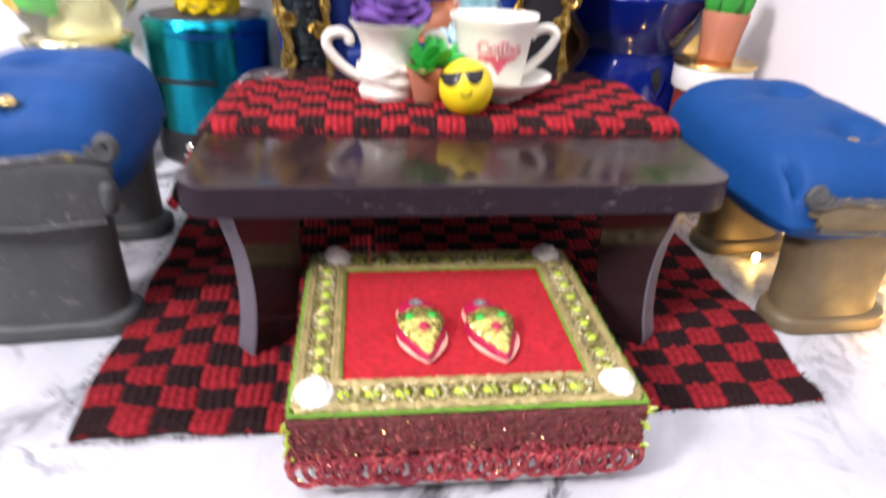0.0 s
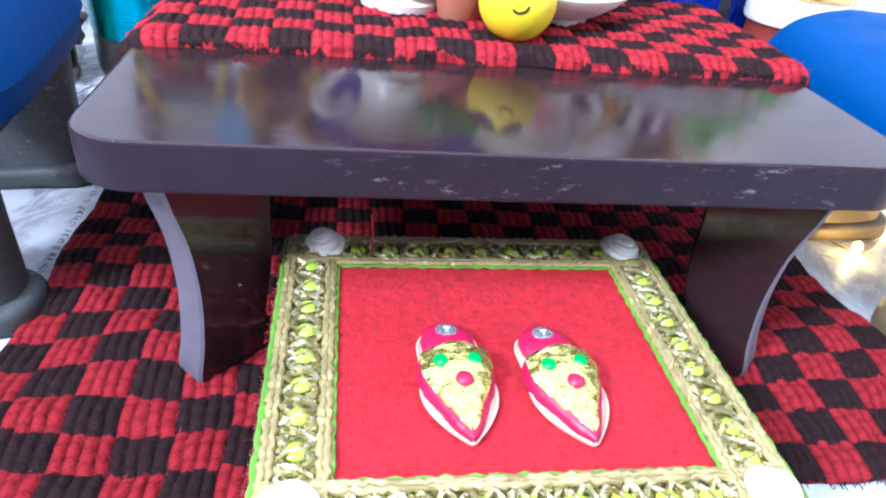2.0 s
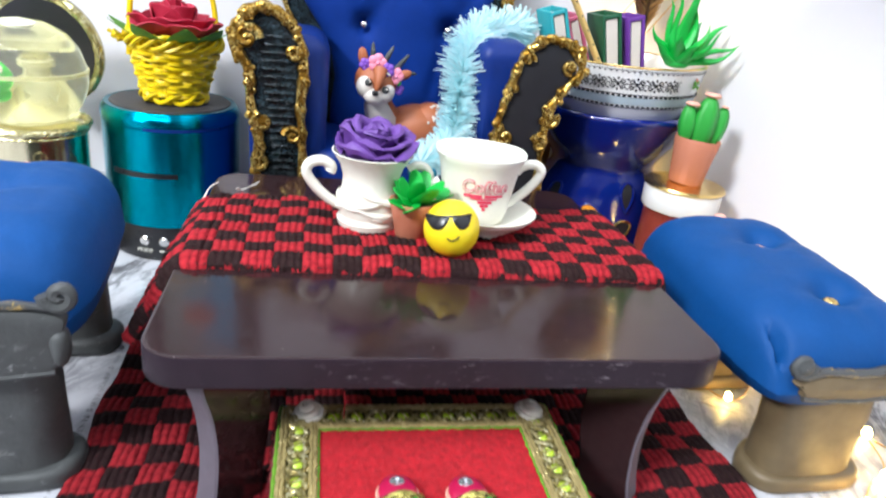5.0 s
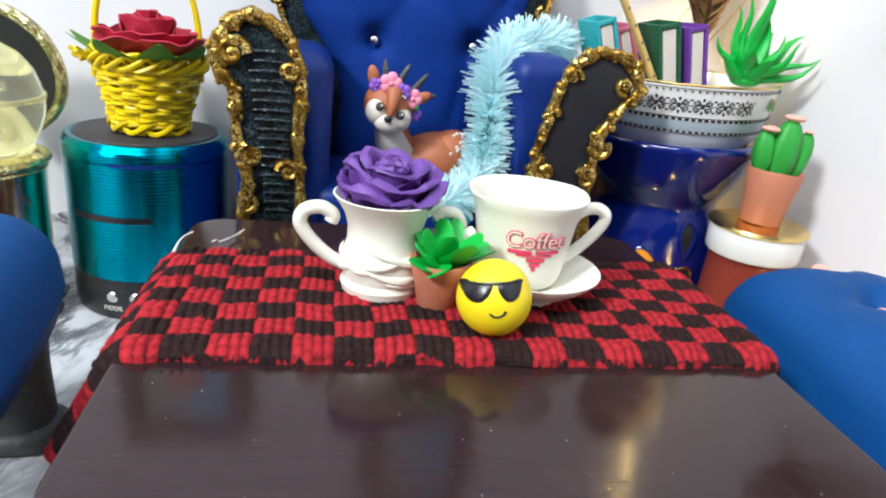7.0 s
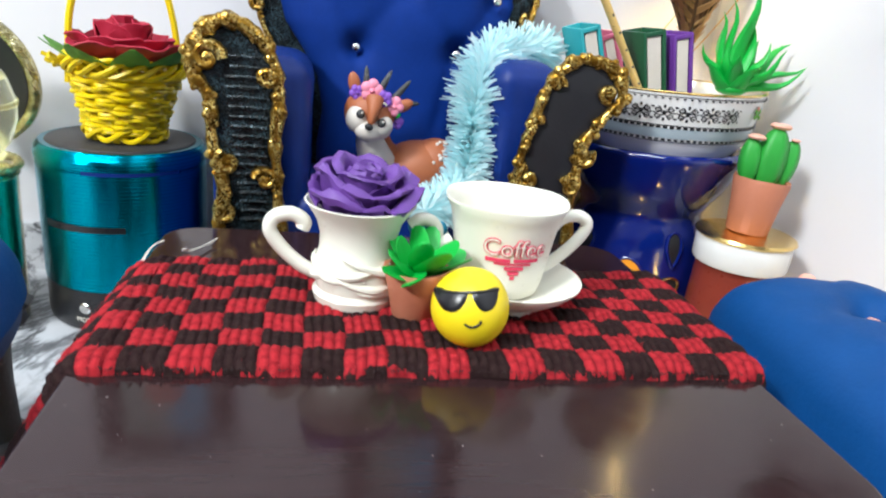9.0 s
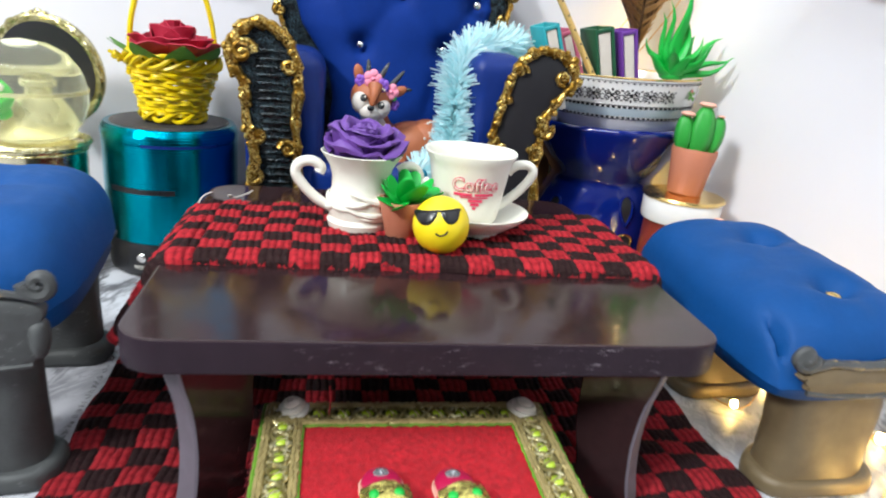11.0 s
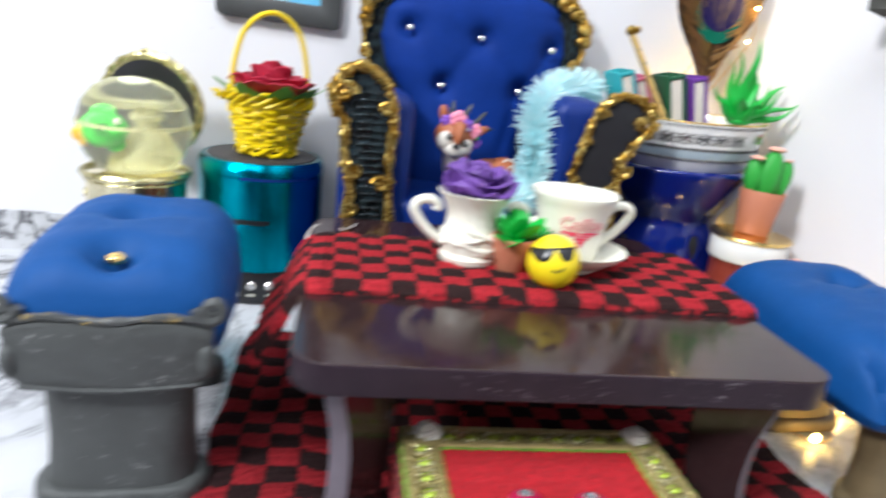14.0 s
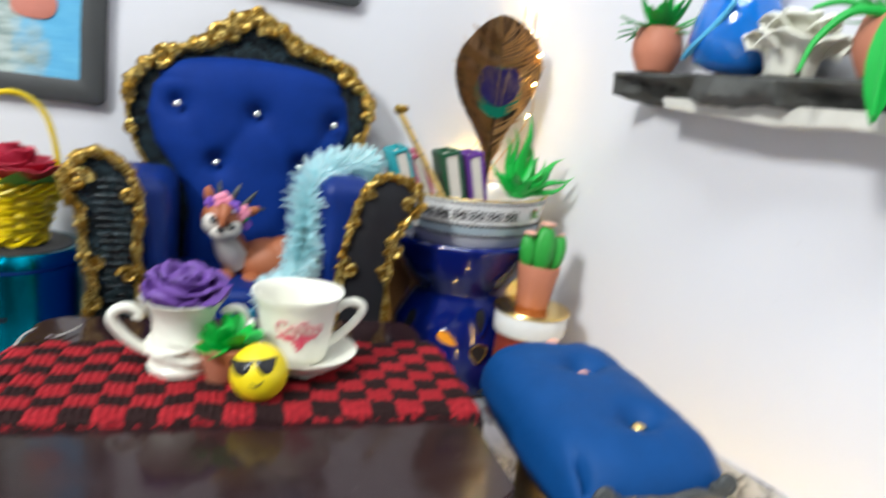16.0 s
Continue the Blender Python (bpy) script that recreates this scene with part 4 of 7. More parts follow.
w = 1.05
for k, (x0, y0, x1, y1) in enumerate(((PX0 + 0.15, PY0 + 0.55, PX1 - 0.15, PY0 + 0.55), (PX1 - 0.6, PY0 + 0.15, PX1 - 0.6, PY1 - 0.15), (PX1 - 0.15, PY1 - 0.6, PX0 + 0.15, PY1 - 0.6), (PX0 + 0.6, PY1 - 0.15, PX0 + 0.6, PY0 + 0.15))):
    band, beads = braid(x0, y0, x1, y1, w, k)
    piece = part("gold_braid", band, [OLIVE_BRAID, GOLD_THREAD, CREAM_THREAD], pad, "gold thread braid", angle=60)
    for b in beads:
        part("sequin", b, LIME_SEQUIN, piece, "lime green sequin")


def cord(x0, x1, y0, y1, z, r, seed):
    pts = []
    for (ax, ay), (bx, by) in (((x0, y0), (x1, y0)), ((x1, y0), (x1, y1)), ((x1, y1), (x0, y1)), ((x0, y1), (x0, y0))):
        for i in range(40):
            f = i / 40
            pts.append((ax + (bx - ax) * f + 0.03 * noise.noise((i * 0.6, seed, 0)), ay + (by - ay) * f + 0.03 * noise.noise((i * 0.6, seed, 4)), z + 0.02 * math.sin(i * 2.4)))
    rs = [r * (1 + 0.22 * math.sin(i * 2.4)) for i in range(len(pts))]
    return tube(pts, rs, 6, True)


part("cord", cord(PX0, PX1, PY0, PY1, PZ + 0.05, 0.065, 1), GREEN_CORD, pad, "green outer cord")
part("cord", cord(PX0 + 1.17, PX1 - 1.17, PY0 + 1.12, PY1 - 1.17, PZ + 0.10, 0.045, 2), GREEN_CORD, pad, "green inner cord")
# scalloped crochet lace round the sides
lace, cloth_rows, glints, fuzz = [], [], [], []
rng = random.Random(77)
for (ax, ay), (bx, by) in (((PX0, PY0), (PX1, PY0)), ((PX1, PY0), (PX1, PY1)), ((PX1, PY1), (PX0, PY1)), ((PX0, PY1), (PX0, PY0))):
    d = Vector((bx - ax, by - ay, 0))
    length = d.length
    d.normalize()
    o = Vector((d.y, -d.x, 0))
    p0 = Vector((ax, ay, 0))
    count = int(length / 0.62)
    for row, (z0, rr) in enumerate(((1.10, 0.36), (1.18, 0.36), (1.55, 0.22))):
        for i in range(count):
            c = p0 + d * (length * (i + 0.5 + 0.5 * (row % 2)) / (count + 0.5) + rng.uniform(-0.08, 0.08)) + o * (0.02 + 0.03 * (2 - row) + rng.uniform(-0.03, 0.04))
            z0 += rng.uniform(-0.03, 0.03)
            ring = [c + d * (rr * 1.1 * math.cos(a)) + Vector((0, 0, z0 + rr * math.sin(a))) + o * (0.04 * math.sin(3 * a)) for a in [2 * math.pi * q / 12 for q in range(12)]]
            lace.append(rough_up(tube(ring, 0.08, 5, True), 0.04, 8, i))
    for k, z in enumerate((1.70, 1.86, 2.02, 2.18, 2.34, 2.5, 2.64)):
        row = tube([p0 + d * (length * i / 90) + o * (0.0 + 0.05 * noise.noise((i * 0.9, z, ax))) + Vector((0, 0, z + 0.05 * noise.noise((i * 0.5, z * 3, 1)))) for i in range(91)], 0.10, 5)
        cloth_rows.append(rough_up(row, 0.07, 6, k))
    for k in range(240):
        p = p0 + d * (length * rng.random()) + o * 0.11 + Vector((0, 0, rng.uniform(0.8, 2.65)))
        q = p + d * rng.uniform(-0.1, 0.1) + o * rng.uniform(0.0, 0.07) + Vector((0, 0, rng.uniform(-0.1, 0.1)))
        glints.append(slot(tube([p, q], 0.008, 3), k % 3 == 0))
    for k in range(420):
        p = p0 + d * (length * rng.random()) + o * 0.08 + Vector((0, 0, rng.uniform(1.2, 2.7)))
        q = p + d * rng.uniform(-0.16, 0.16) + o * rng.uniform(0.02, 0.16) + Vector((0, 0, rng.uniform(-0.16, 0.12)))
        fuzz.append(tube([p, (p + q) / 2 + o * 0.03, q], 0.012, 3))
part("side_cloth", merge(*cloth_rows), MAROON, pad, "fuzzy maroon yarn side", kind="stuff")
part("glitter_thread", merge(*glints), [PINK_GLINT, GOLD_FLAT], pad, "gold glitter threads", kind="stuff")
part("fuzz", merge(*fuzz), LACE, pad, "loose red fibres", kind="stuff")
part("lace", merge(*lace), LACE, pad, "maroon crochet lace with gold thread", kind="stuff")
tuft = []
rng = random.Random(3)
for k in range(22):
    x, y = (PX1, PY0) if k % 2 else (PX0, PY0)
    p = Vector((x + rng.uniform(-0.1, 0.1), y + rng.uniform(-0.1, 0.1), rng.uniform(1.4, 2.7)))
    q = p + Vector((rng.uniform(0.02, 0.22) * (1 if k % 2 else -1), rng.uniform(-0.2, 0.05), rng.uniform(-0.3, 0.15)))
    tuft.append(tube([p, (p + q) / 2 + Vector((0, 0, 0.06)), q], 0.03, 4))
part("loose_threads", merge(*tuft), LIME_SEQUIN, pad, "frayed green threads", kind="stuff")
for x, y, k in ((PX0 + 0.56, PY0 + 0.56, 0.9), (PX1 - 0.56, PY0 + 0.56, 0.86), (PX0 + 0.85, PY1 - 0.45, 0.86), (PX1 - 0.7, PY1 - 0.45, 0.84)):
    prof = [(0.52, 0), (0.58, 0.09), (0.54, 0.19), (0.43, 0.21), (0.45, 0.29), (0.38, 0.37), (0.27, 0.38), (0.27, 0.46), (0.15, 0.53), (0.08, 0.49), (0, 0.52)]
    sh = rough_up(lathe([(r * k, z * k) for r, z in prof], 32), 0.05, 2.6, x)
    part("shell", moved(sh, loc(x, y, PZ + 0.10, 9, -8, 20 * x)), SHELL, pad, "white spiral sea shell")
part("upright_thread", tube(curve_of([(PX0 + 1.9, PY1 - 0.75, PZ + 0.1), (PX0 + 1.92, PY1 - 0.7, PZ + 0.6), (PX0 + 1.88, PY1 - 0.72, PZ + 1.15)], 5), 0.02, 5), RED_YARN, pad, "single red thread standing up")


def slipper(m, group="pair of slippers"):
    """A pointed toy slipper, its toe towards -y."""
    ob = thing("slipper", m, "small pink and gold pointed slipper with green and pink beads", "slipper", group)
    half = [(0.0, 1.45), (0.38, 1.38), (0.62, 1.08), (0.66, 0.6), (0.70, 0.1), (0.77, -0.4), (0.68, -0.85), (0.42, -1.3), (0.10, -1.66), (0.0, -1.72)]
    rim = half + [(-x, y) for x, y in half[-2:0:-1]]
    sole = plate([(x * 0.86, y * 0.9) for x, y in smooth2(rim, 4)], 0, 0.14, 0.05, 2)
    sole.transform(pose(0, 0, 0.14, -90, 0, 0))
    part("sole", sole, PEACH_CLAY, ob, "pale pink sole with a beaded rim")
    vamp = bmesh.new()
    grid = []
    for j in range(15):
        f = j / 14
        y = 0.40 - 1.98 * f
        wide = (0.60 + 0.12 * math.sin(math.pi * min(1, f * 1.6))) * (1 - f ** 2.2) ** 0.85 + 0.03
        high = 0.46 * (1 - 0.70 * f ** 1.5)
        row = []
        for i in range(13):
            a = math.pi * i / 12
            row.append(vamp.verts.new((wide * math.cos(a), y, 0.14 + high * math.sin(a) ** 0.8)))
        grid.append(row)
    for a, b in zip(grid, grid[1:]):
        for i in range(12):
            vamp.faces.new((a[i], a[i + 1], b[i + 1], b[i]))
    bmesh.ops.solidify(vamp, geom=vamp.faces[:], thickness=0.05)
    bmesh.ops.recalc_face_normals(vamp, faces=vamp.faces)
    upper = part("upper", rough_up(vamp, 0.03, 6), PINK_CLAY, ob, "pink upper")
    foil_bm = bmesh.new()
    grid = []
    for j in range(15):
        f = j / 14
        y = 0.40 - 1.80 * f
        wide = ((0.60 + 0.12 * math.sin(math.pi * min(1, f * 1.6))) * (1 - f ** 2.2) ** 0.85 + 0.03) * 1.04
        high = 0.50 * (1 - 0.66 * f ** 1.5)
        grid.append([foil_bm.verts.new((wide * math.cos(a), y + 0.05 * math.sin(5 * a), 0.17 + high * math.sin(a) ** 0.8)) for a in [math.pi * (0.16 + 0.68 * i / 12) for i in range(13)]])
    for a, b in zip(grid, grid[1:]):
        for i in range(12):
            foil_bm.faces.new((a[i], a[i + 1], b[i + 1], b[i]))
    bmesh.ops.solidify(foil_bm, geom=foil_bm.faces[:], thickness=0.03)
    bmesh.ops.recalc_face_normals(foil_bm, faces=foil_bm.faces)
    part("foil", rough_up(foil_bm, 0.07, 3.5), GOLD_FOIL, upper, "crumpled gold foil")
    heel = ball((0.54, 0.64, 0.20), (0, 0.80, 0.26), 18, 10)
    part("insole", heel, PINK_CLAY, ob, "bright pink heel bed")
    part("gem", moved(lathe([(0.20, 0), (0.25, 0.04), (0.20, 0.09), (0.11, 0.11), (0.05, 0.09), (0, 0.12)], 9), loc(0, 1.02, 0.36)), GEM, ob, "faceted clear gem", smooth=False)
    for x in (-0.30, 0.32):
        part("bead", ball((0.15, 0.17, 0.10), (x * 1.0, 0.02, 0.58), 10, 8), GREEN_CLAY, upper, "green bead")
    part("bead", ball((0.17, 0.18, 0.10), (0.04, -0.45, 0.56), 10, 8), PINK_CLAY, upper, "pink bead")
    part("strap", tube(curve_of([(-0.60, 0.36, 0.2), (-0.46, 0.40, 0.46), (0, 0.42, 0.62), (0.46, 0.40, 0.46), (0.60, 0.36, 0.2)], 5), 0.045, 6), GOLD_FLAT, upper, "gold edge")
    rimpts = [(x * 0.89, y * 0.915, 0.13) for x, y in [(p.x, p.y) for p in curve_of([(x, y, 0) for x, y in rim], 5, True)]]
    part("welt", tube(rimpts, 0.034, 5, True), PEACH_CLAY, ob, "pale pink beaded welt")
    return ob


slipper(at(1.35, 15.35, PZ + 0.06, 0, 0, 4) @ Matrix.Diagonal((0.97, 0.95, 0.92, 1)))
slipper(at(3.28, 15.25, PZ + 0.06, 0, 0, 8) @ Matrix.Diagonal((0.97, 0.95, 0.92, 1)))

# ---- stools ----


def stool(name, m, wide, deep, height, spots, label, column=4.1, pad_wide=6.4, panel_high=2.05, drop=0.55, rise=0.0, gilt=False):
    """A clay bench: grey column, scrolled end panels and a buttoned blue pad. The front is at y = 0. gilt swaps in the
    warm-tinted clay.
    """
    ob = thing(name, m, label, "stool", "benches beside the table")
    low = height - 0.95 - panel_high - drop
    for end, yy in ((0, 0.55), (1, deep - 4.4 if gilt else deep - 1.3)):
        pan = height - (0.95 if end == 0 else 1.75) - drop
        c = column if end == 0 else column * 0.92
        col = []
        for z, k in ((0.35, 1.04), (0.9, 1.0), (low * 0.55, 0.985), (low - 0.1, 1.0), (low + 0.25, 1.03)):
            col.append((z, k))
        bm = bmesh.new()
        rings = []
        for z, k in col:
            ring = []
            for i in range(40):
                a = 2 * math.pi * i / 40
                ca, sa = math.cos(a), math.sin(a)
                ring.append(bm.verts.new((c / 2 * k * math.copysign(abs(ca) ** 0.55, ca), yy + 0.95 + 0.95 * k * math.copysign(abs(sa) ** 0.7, sa), z)))
            rings.append(ring)
        for a, b in zip(rings, rings[1:]):
            for i in range(40):
                bm.faces.new((a[i], a[(i + 1) % 40], b[(i + 1) % 40], b[i]))
        bm.faces.new(rings[0][::-1]), bm.faces.new(rings[-1])
        bmesh.ops.recalc_face_normals(bm, faces=bm.faces)
        bmesh.ops.subdivide_edges(bm, edges=[e for e in bm.edges if abs(e.verts[0].co.z - e.verts[1].co.z) > 0.2], cuts=3)
        part("column", rough_up(bm, 0.09, 0.6, end), WARM_TINT_CLAY if gilt else GREY_CLAY, ob)
        foot = []
        for i in range(48):
            a = 2 * math.pi * i / 48
            ca, sa = math.cos(a), math.sin(a)
            foot.append(((c / 2 + 0.35) * math.copysign(abs(ca) ** 0.7, ca), (1.35 + 0.12 * math.sin(3 * a)) * math.copysign(abs(sa) ** 0.85, sa)))
        fb = plate([(x, -y) for x, y in foot], 0, 0.72, 0.25, 4)
        fb.transform(pose(0, yy + 0.95, 0.72, -90, 0, 0))
        part("foot", rough_up(fb, 0.16, 0.45, 3 + end), WARM_TINT_CLAY if gilt else GREY_CLAY, ob)
        # end panel with scrolls
        s = wide / 2
        mid = min(1.0, 0.45 * (pan - low))
        shape = smooth2([(-s + 0.55, low + 0.15), (0, low - 0.02), (s - 0.55, low + 0.15), (s - 0.38, low + mid), (s - 0.15, pan - 0.25), (s * 0.5, pan + 0.02), (0, pan - 0.08), (-s * 0.5, pan + 0.02), (-s + 0.15, pan - 0.25), (-s + 0.38, low + mid)], 5)
        y0, y1 = (0.05, 0.75) if end == 0 else (deep - 0.75, deep - 0.05)
        panel = part("end_panel", rough_up(plate(shape, y0, y1, 0.14, 2), 0.06, 1.1, end + 7), WARM_TINT_CLAY if gilt else GREY_CLAY, ob)
        yf = y0 + 0.1 if end == 0 else y1 - 0.1
        roll = [(x, yf, z + 0.03) for x, z in [(s - 0.35, pan), (s * 0.5, pan + 0.12), (0, pan), (-s * 0.5, pan + 0.12), (-s + 0.35, pan)]]
        part("rolled_edge", rough_up(tube(curve_of(roll, 8), 0.16 if gilt else 0.11, 8), 0.06, 2), GREY_GOLD if end == 0 else GREY_CLAY, panel, "grey roll brushed with gold")
        for hand in ((-1, 1) if end == 0 else ()):
            sp = spiral((hand * (s - 0.18), yf, pan + 0.42), 0.42, 0.06, 1.4, 24, math.pi / 2 + hand * math.pi / 2, hand)
            part("scroll", rough_up(tube(sp, [0.19 - 0.05 * i / 23 for i in range(24)], 8), 0.03, 3, hand), GREY_CLAY, panel)
            if gilt:
                part("boss", rough_up(ball((0.34, 0.2, 0.34), (hand * (s - 0.18), yf - 0.02, pan + 0.42), 16, 10), 0.04, 3), GREY_CLAY, panel, "round grey boss")
                continue
            curl = ball((0.28, 0.42, 0.62), (hand * (s - 0.32), yf + (0.15 if end == 0 else -0.15), low + min(0.85, 0.5 * (pan - low))), 14, 10)
            part("curl", rough_up(curl, 0.06, 2, hand), GREY_CLAY, panel)
        belt = [(x, yf + (0.0 if end == 0 else 0.0), z) for x, z in [(-s + 0.5, low + 0.1), (0, low - 0.08), (s - 0.5, low + 0.1)]]
        part("bead_line", tube(curve_of(belt, 8), 0.10, 6), GREY_CLAY, panel)
    # pad
    nx_, ny_ = 44, 56
    bm = bmesh.new()
    top_rows, bot_rows = [], []
    w2, y0, y1 = pad_wide / 2, 0.16, deep - 0.2
    for j in range(ny_ + 1):
        rt, rb = [], []
        for i in range(nx_ + 1):
            s, t = 2 * i / nx_ - 1, 2 * j / ny_ - 1
            sx = math.copysign(abs(s) ** 0.8, s)
            ex = (1 - abs(s) ** 3.2) ** 0.42 if abs(s) < 1 else 0.0
            ey = (1 - abs(t) ** 5.0) ** 0.42 if abs(t) < 1 else 0.0
            x = w2 * sx * (1 - 0.16 * abs(t) ** 4) * (1 - 0.02 * t)
            y = (y0 + y1) / 2 + (y1 - y0) / 2 * t * (1 - 0.05 * abs(s) ** 3)
            h = 2.5 * ex * ey
            for bx, by in spots:
                dd = math.hypot(x - bx, (y - by) * 0.9)
                h -= 0.7 * math.exp(-(dd / 0.6) ** 2) + 0.26 * math.exp(-((y - by) / 0.5) ** 2) * max(0, 1 - abs(x - bx) / 2.6)
            h = max(h, 0.0) + 0.10 * noise.noise((x * 0.6, y * 0.6, wide)) + 0.03 * noise.noise((x * 2, y * 2, wide))
            if gilt:
                h -= 1.1 * math.exp(-((x + w2 * 0.78 + 0.10 * (y - 1.3) ** 2) / 0.10) ** 2 - ((y - 1.2) / 0.5) ** 2)
            up = rise * max(0.0, y / deep) ** 1.3
            rt.append(bm.verts.new((x, y, height - 2.0 + h + up)))
            rb.append(bm.verts.new((x * 0.97, y, height - 2.0 - (0.8 if gilt else 1.15) * (ex * ey) ** 0.5 + up)))
        top_rows.append(rt), bot_rows.append(rb)
    for rows in (top_rows, bot_rows):
        for a, b in zip(rows, rows[1:]):
            for i in range(nx_):
                bm.faces.new((a[i], a[i + 1], b[i + 1], b[i]))
    bmesh.ops.remove_doubles(bm, verts=bm.verts[:], dist=0.03)
    bmesh.ops.recalc_face_normals(bm, faces=bm.faces)
    seat = part("pad", bm, BLUE_CLAY, ob, "blue tufted pad", angle=80)
    for k, (bx, by) in enumerate(spots):
        part("button", ball((0.30, 0.30, 0.2), (bx, by, height - 0.12 + rise * (by / deep) ** 1.3), 14, 10), GOLD_FLAT if k == 0 else PEACH_CLAY, seat, "round gold button" if k == 0 else "small pink button")
    # rail under the pad
    part("rail", box(wide - 1.6, deep - 1.6, 0.9, (0, deep / 2, low + 0.3), 0.15, 2), GREY_CLAY, ob)
    return ob


stool("bench_stool", at(-10.4, 19.25, 0, 0, 0, 5), 5.8, 9.4, 7.9, ((-0.1, 1.6), (-0.2, 4.9), (-0.1, 8.2)), "dark grey clay bench with a tufted blue pad", 4.3)
stool("bench_stool", at(16.85, 18.25, 0, 0, -2, 1), 5.0, 11.2, 6.5, ((0.45, 2.8), (0.4, 7.0), (0.5, 10.2)), "low clay bench with warm glow in its colour and a blue pad, beside fairy lights", 3.8, 6.7, 0.95, 0.3, 0.55, True)

# ---- on the table ----
RUG = 6.78                        # top of the runner


def handle(pts, r, flat=1.0):
    return tube(curve_of(pts, 7), r, 10, flat=flat)


mug = thing("mug", at(0.82, 25.95, RUG, 0, 0, 4), "white plastic toy mug with moulded drapery and two handles", "mug")
MUG = [(0.0, 0.02), (0.95, 0.0), (1.12, 0.08), (1.18, 0.30), (1.08, 0.45), (1.12, 0.62), (1.17, 0.95), (1.12, 1.25), (1.04, 1.5), (1.03, 1.9), (1.14, 2.3), (1.34, 2.62), (1.47, 2.80), (1.42, 2.82), (1.28, 2.60), (1.04, 2.2), (0.95, 1.8), (0.95, 0.4), (0, 0.3)]
part("cup", lathe(MUG, 56), WHITE_PLASTIC, mug)
for k, (z0, z1, a0) in enumerate(((1.30, 0.95, -0.9), (1.05, 0.75, 0.2), (0.78, 1.1, -1.6), (1.55, 1.15, 0.5), (0.62, 0.85, 0.9), (1.1, 1.4, -0.3))):
    pts = []
    for i in range(15):
        a = -math.pi / 2 + a0 + 1.5 * (i / 14 - 0.5) * 1.3
        r = 1.15 + 0.03 * math.sin(i)
        z = z0 + (z1 - z0) * i / 14 - 0.18 * math.sin(math.pi * i / 14)
        pts.append((r * math.cos(a), r * math.sin(a), z))
    part("fold", tube(pts, [0.02 + 0.10 * math.sin(math.pi * i / 14) for i in range(15)], 8), WHITE_PLASTIC, mug)
part("handle", handle([(-1.05, 0, 0.75), (-1.5, 0, 0.98), (-2.0, 0, 1.45), (-2.32, 0, 1.95), (-2.2, 0, 2.3), (-1.78, 0, 2.4), (-1.45, 0, 2.2), (-1.5, 0, 2.0)], 0.19, 1.0), WHITE_PLASTIC, mug)
part("handle", handle([(1.05, 0, 0.75), (1.5, 0, 0.98), (1.95, 0, 1.5), (2.15, 0, 1.95), (1.98, 0, 2.28), (1.65, 0, 2.34), (1.38, 0, 2.15)], 0.18), WHITE_PLASTIC, mug)

# clay rose in the mug
rose = thing("clay_rose", at(0.76, 25.95, RUG + 2.42, 6, 5, 20) @ Matrix.Scale(0.95, 4), "purple clay rose standing in the white mug", "flower")


def petal_ring(count, r, z0, z1, lean, thick, seed, span=1.35, wav=0.12):
    """Curved petals standing round the middle, one bmesh each."""
    rng = random.Random(seed)
    out = []
    for k in range(count):
        a0 = 2 * math.pi * k / count + rng.uniform(-0.2, 0.2) + seed
        wide = span * 2 * math.pi / count
        bm = bmesh.new()
        rows = []
        for j in range(9):
            f = j / 8
            row = []
            for i in range(11):
                s = i / 10 - 0.5
                a = a0 + wide * s * (0.75 + 0.35 * f)
                rr = r * (0.72 + 0.28 * f) + lean * f ** 2.2 - 0.10 * abs(2 * s) ** 2 + 0.03 * math.sin(9 * s + seed)
                z = z0 + (z1 - z0) * (math.sin(f * math.pi * 0.62) / math.sin(math.pi * 0.62)) * (1 - 0.38 * abs(2 * s) ** 2.5) + wav * f * noise.noise((s * 3, k, seed))
                row.append(bm.verts.new((rr * math.cos(a), rr * math.sin(a), z)))
            rows.append(row)
        for a, b in zip(rows, rows[1:]):
            for i in range(10):
                bm.faces.new((a[i], a[i + 1], b[i + 1], b[i]))
        bmesh.ops.recalc_face_normals(bm, faces=bm.faces)
        bmesh.ops.solidify(bm, geom=bm.faces[:], thickness=thick)
        bmesh.ops.recalc_face_normals(bm, faces=bm.faces)
        out.append(bm)
    return out


part("heart", rough_up(ball((0.5, 0.5, 0.6), (0, 0, 0.7), 18, 12), 0.1, 2), PURPLE_CLAY, rose)
for ring in (petal_ring(2, 0.42, 0.2, 1.42, 0.05, 0.10, 1, 1.3), petal_ring(3, 0.75, 0.1, 1.36, 0.22, 0.11, 2, 1.35), petal_ring(3, 1.14, 0.0, 1.18, 0.26, 0.12, 3, 1.3, 0.4), petal_ring(4, 1.32, 0.05, 0.80, 0.22, 0.12, 4, 1.3, 0.35)):
    for bm in ring:
        part("petal", rough_up(rough_up(bm, 0.34, 1.3, 5), 0.09, 3.2, 3), PURPLE_CLAY, rose)

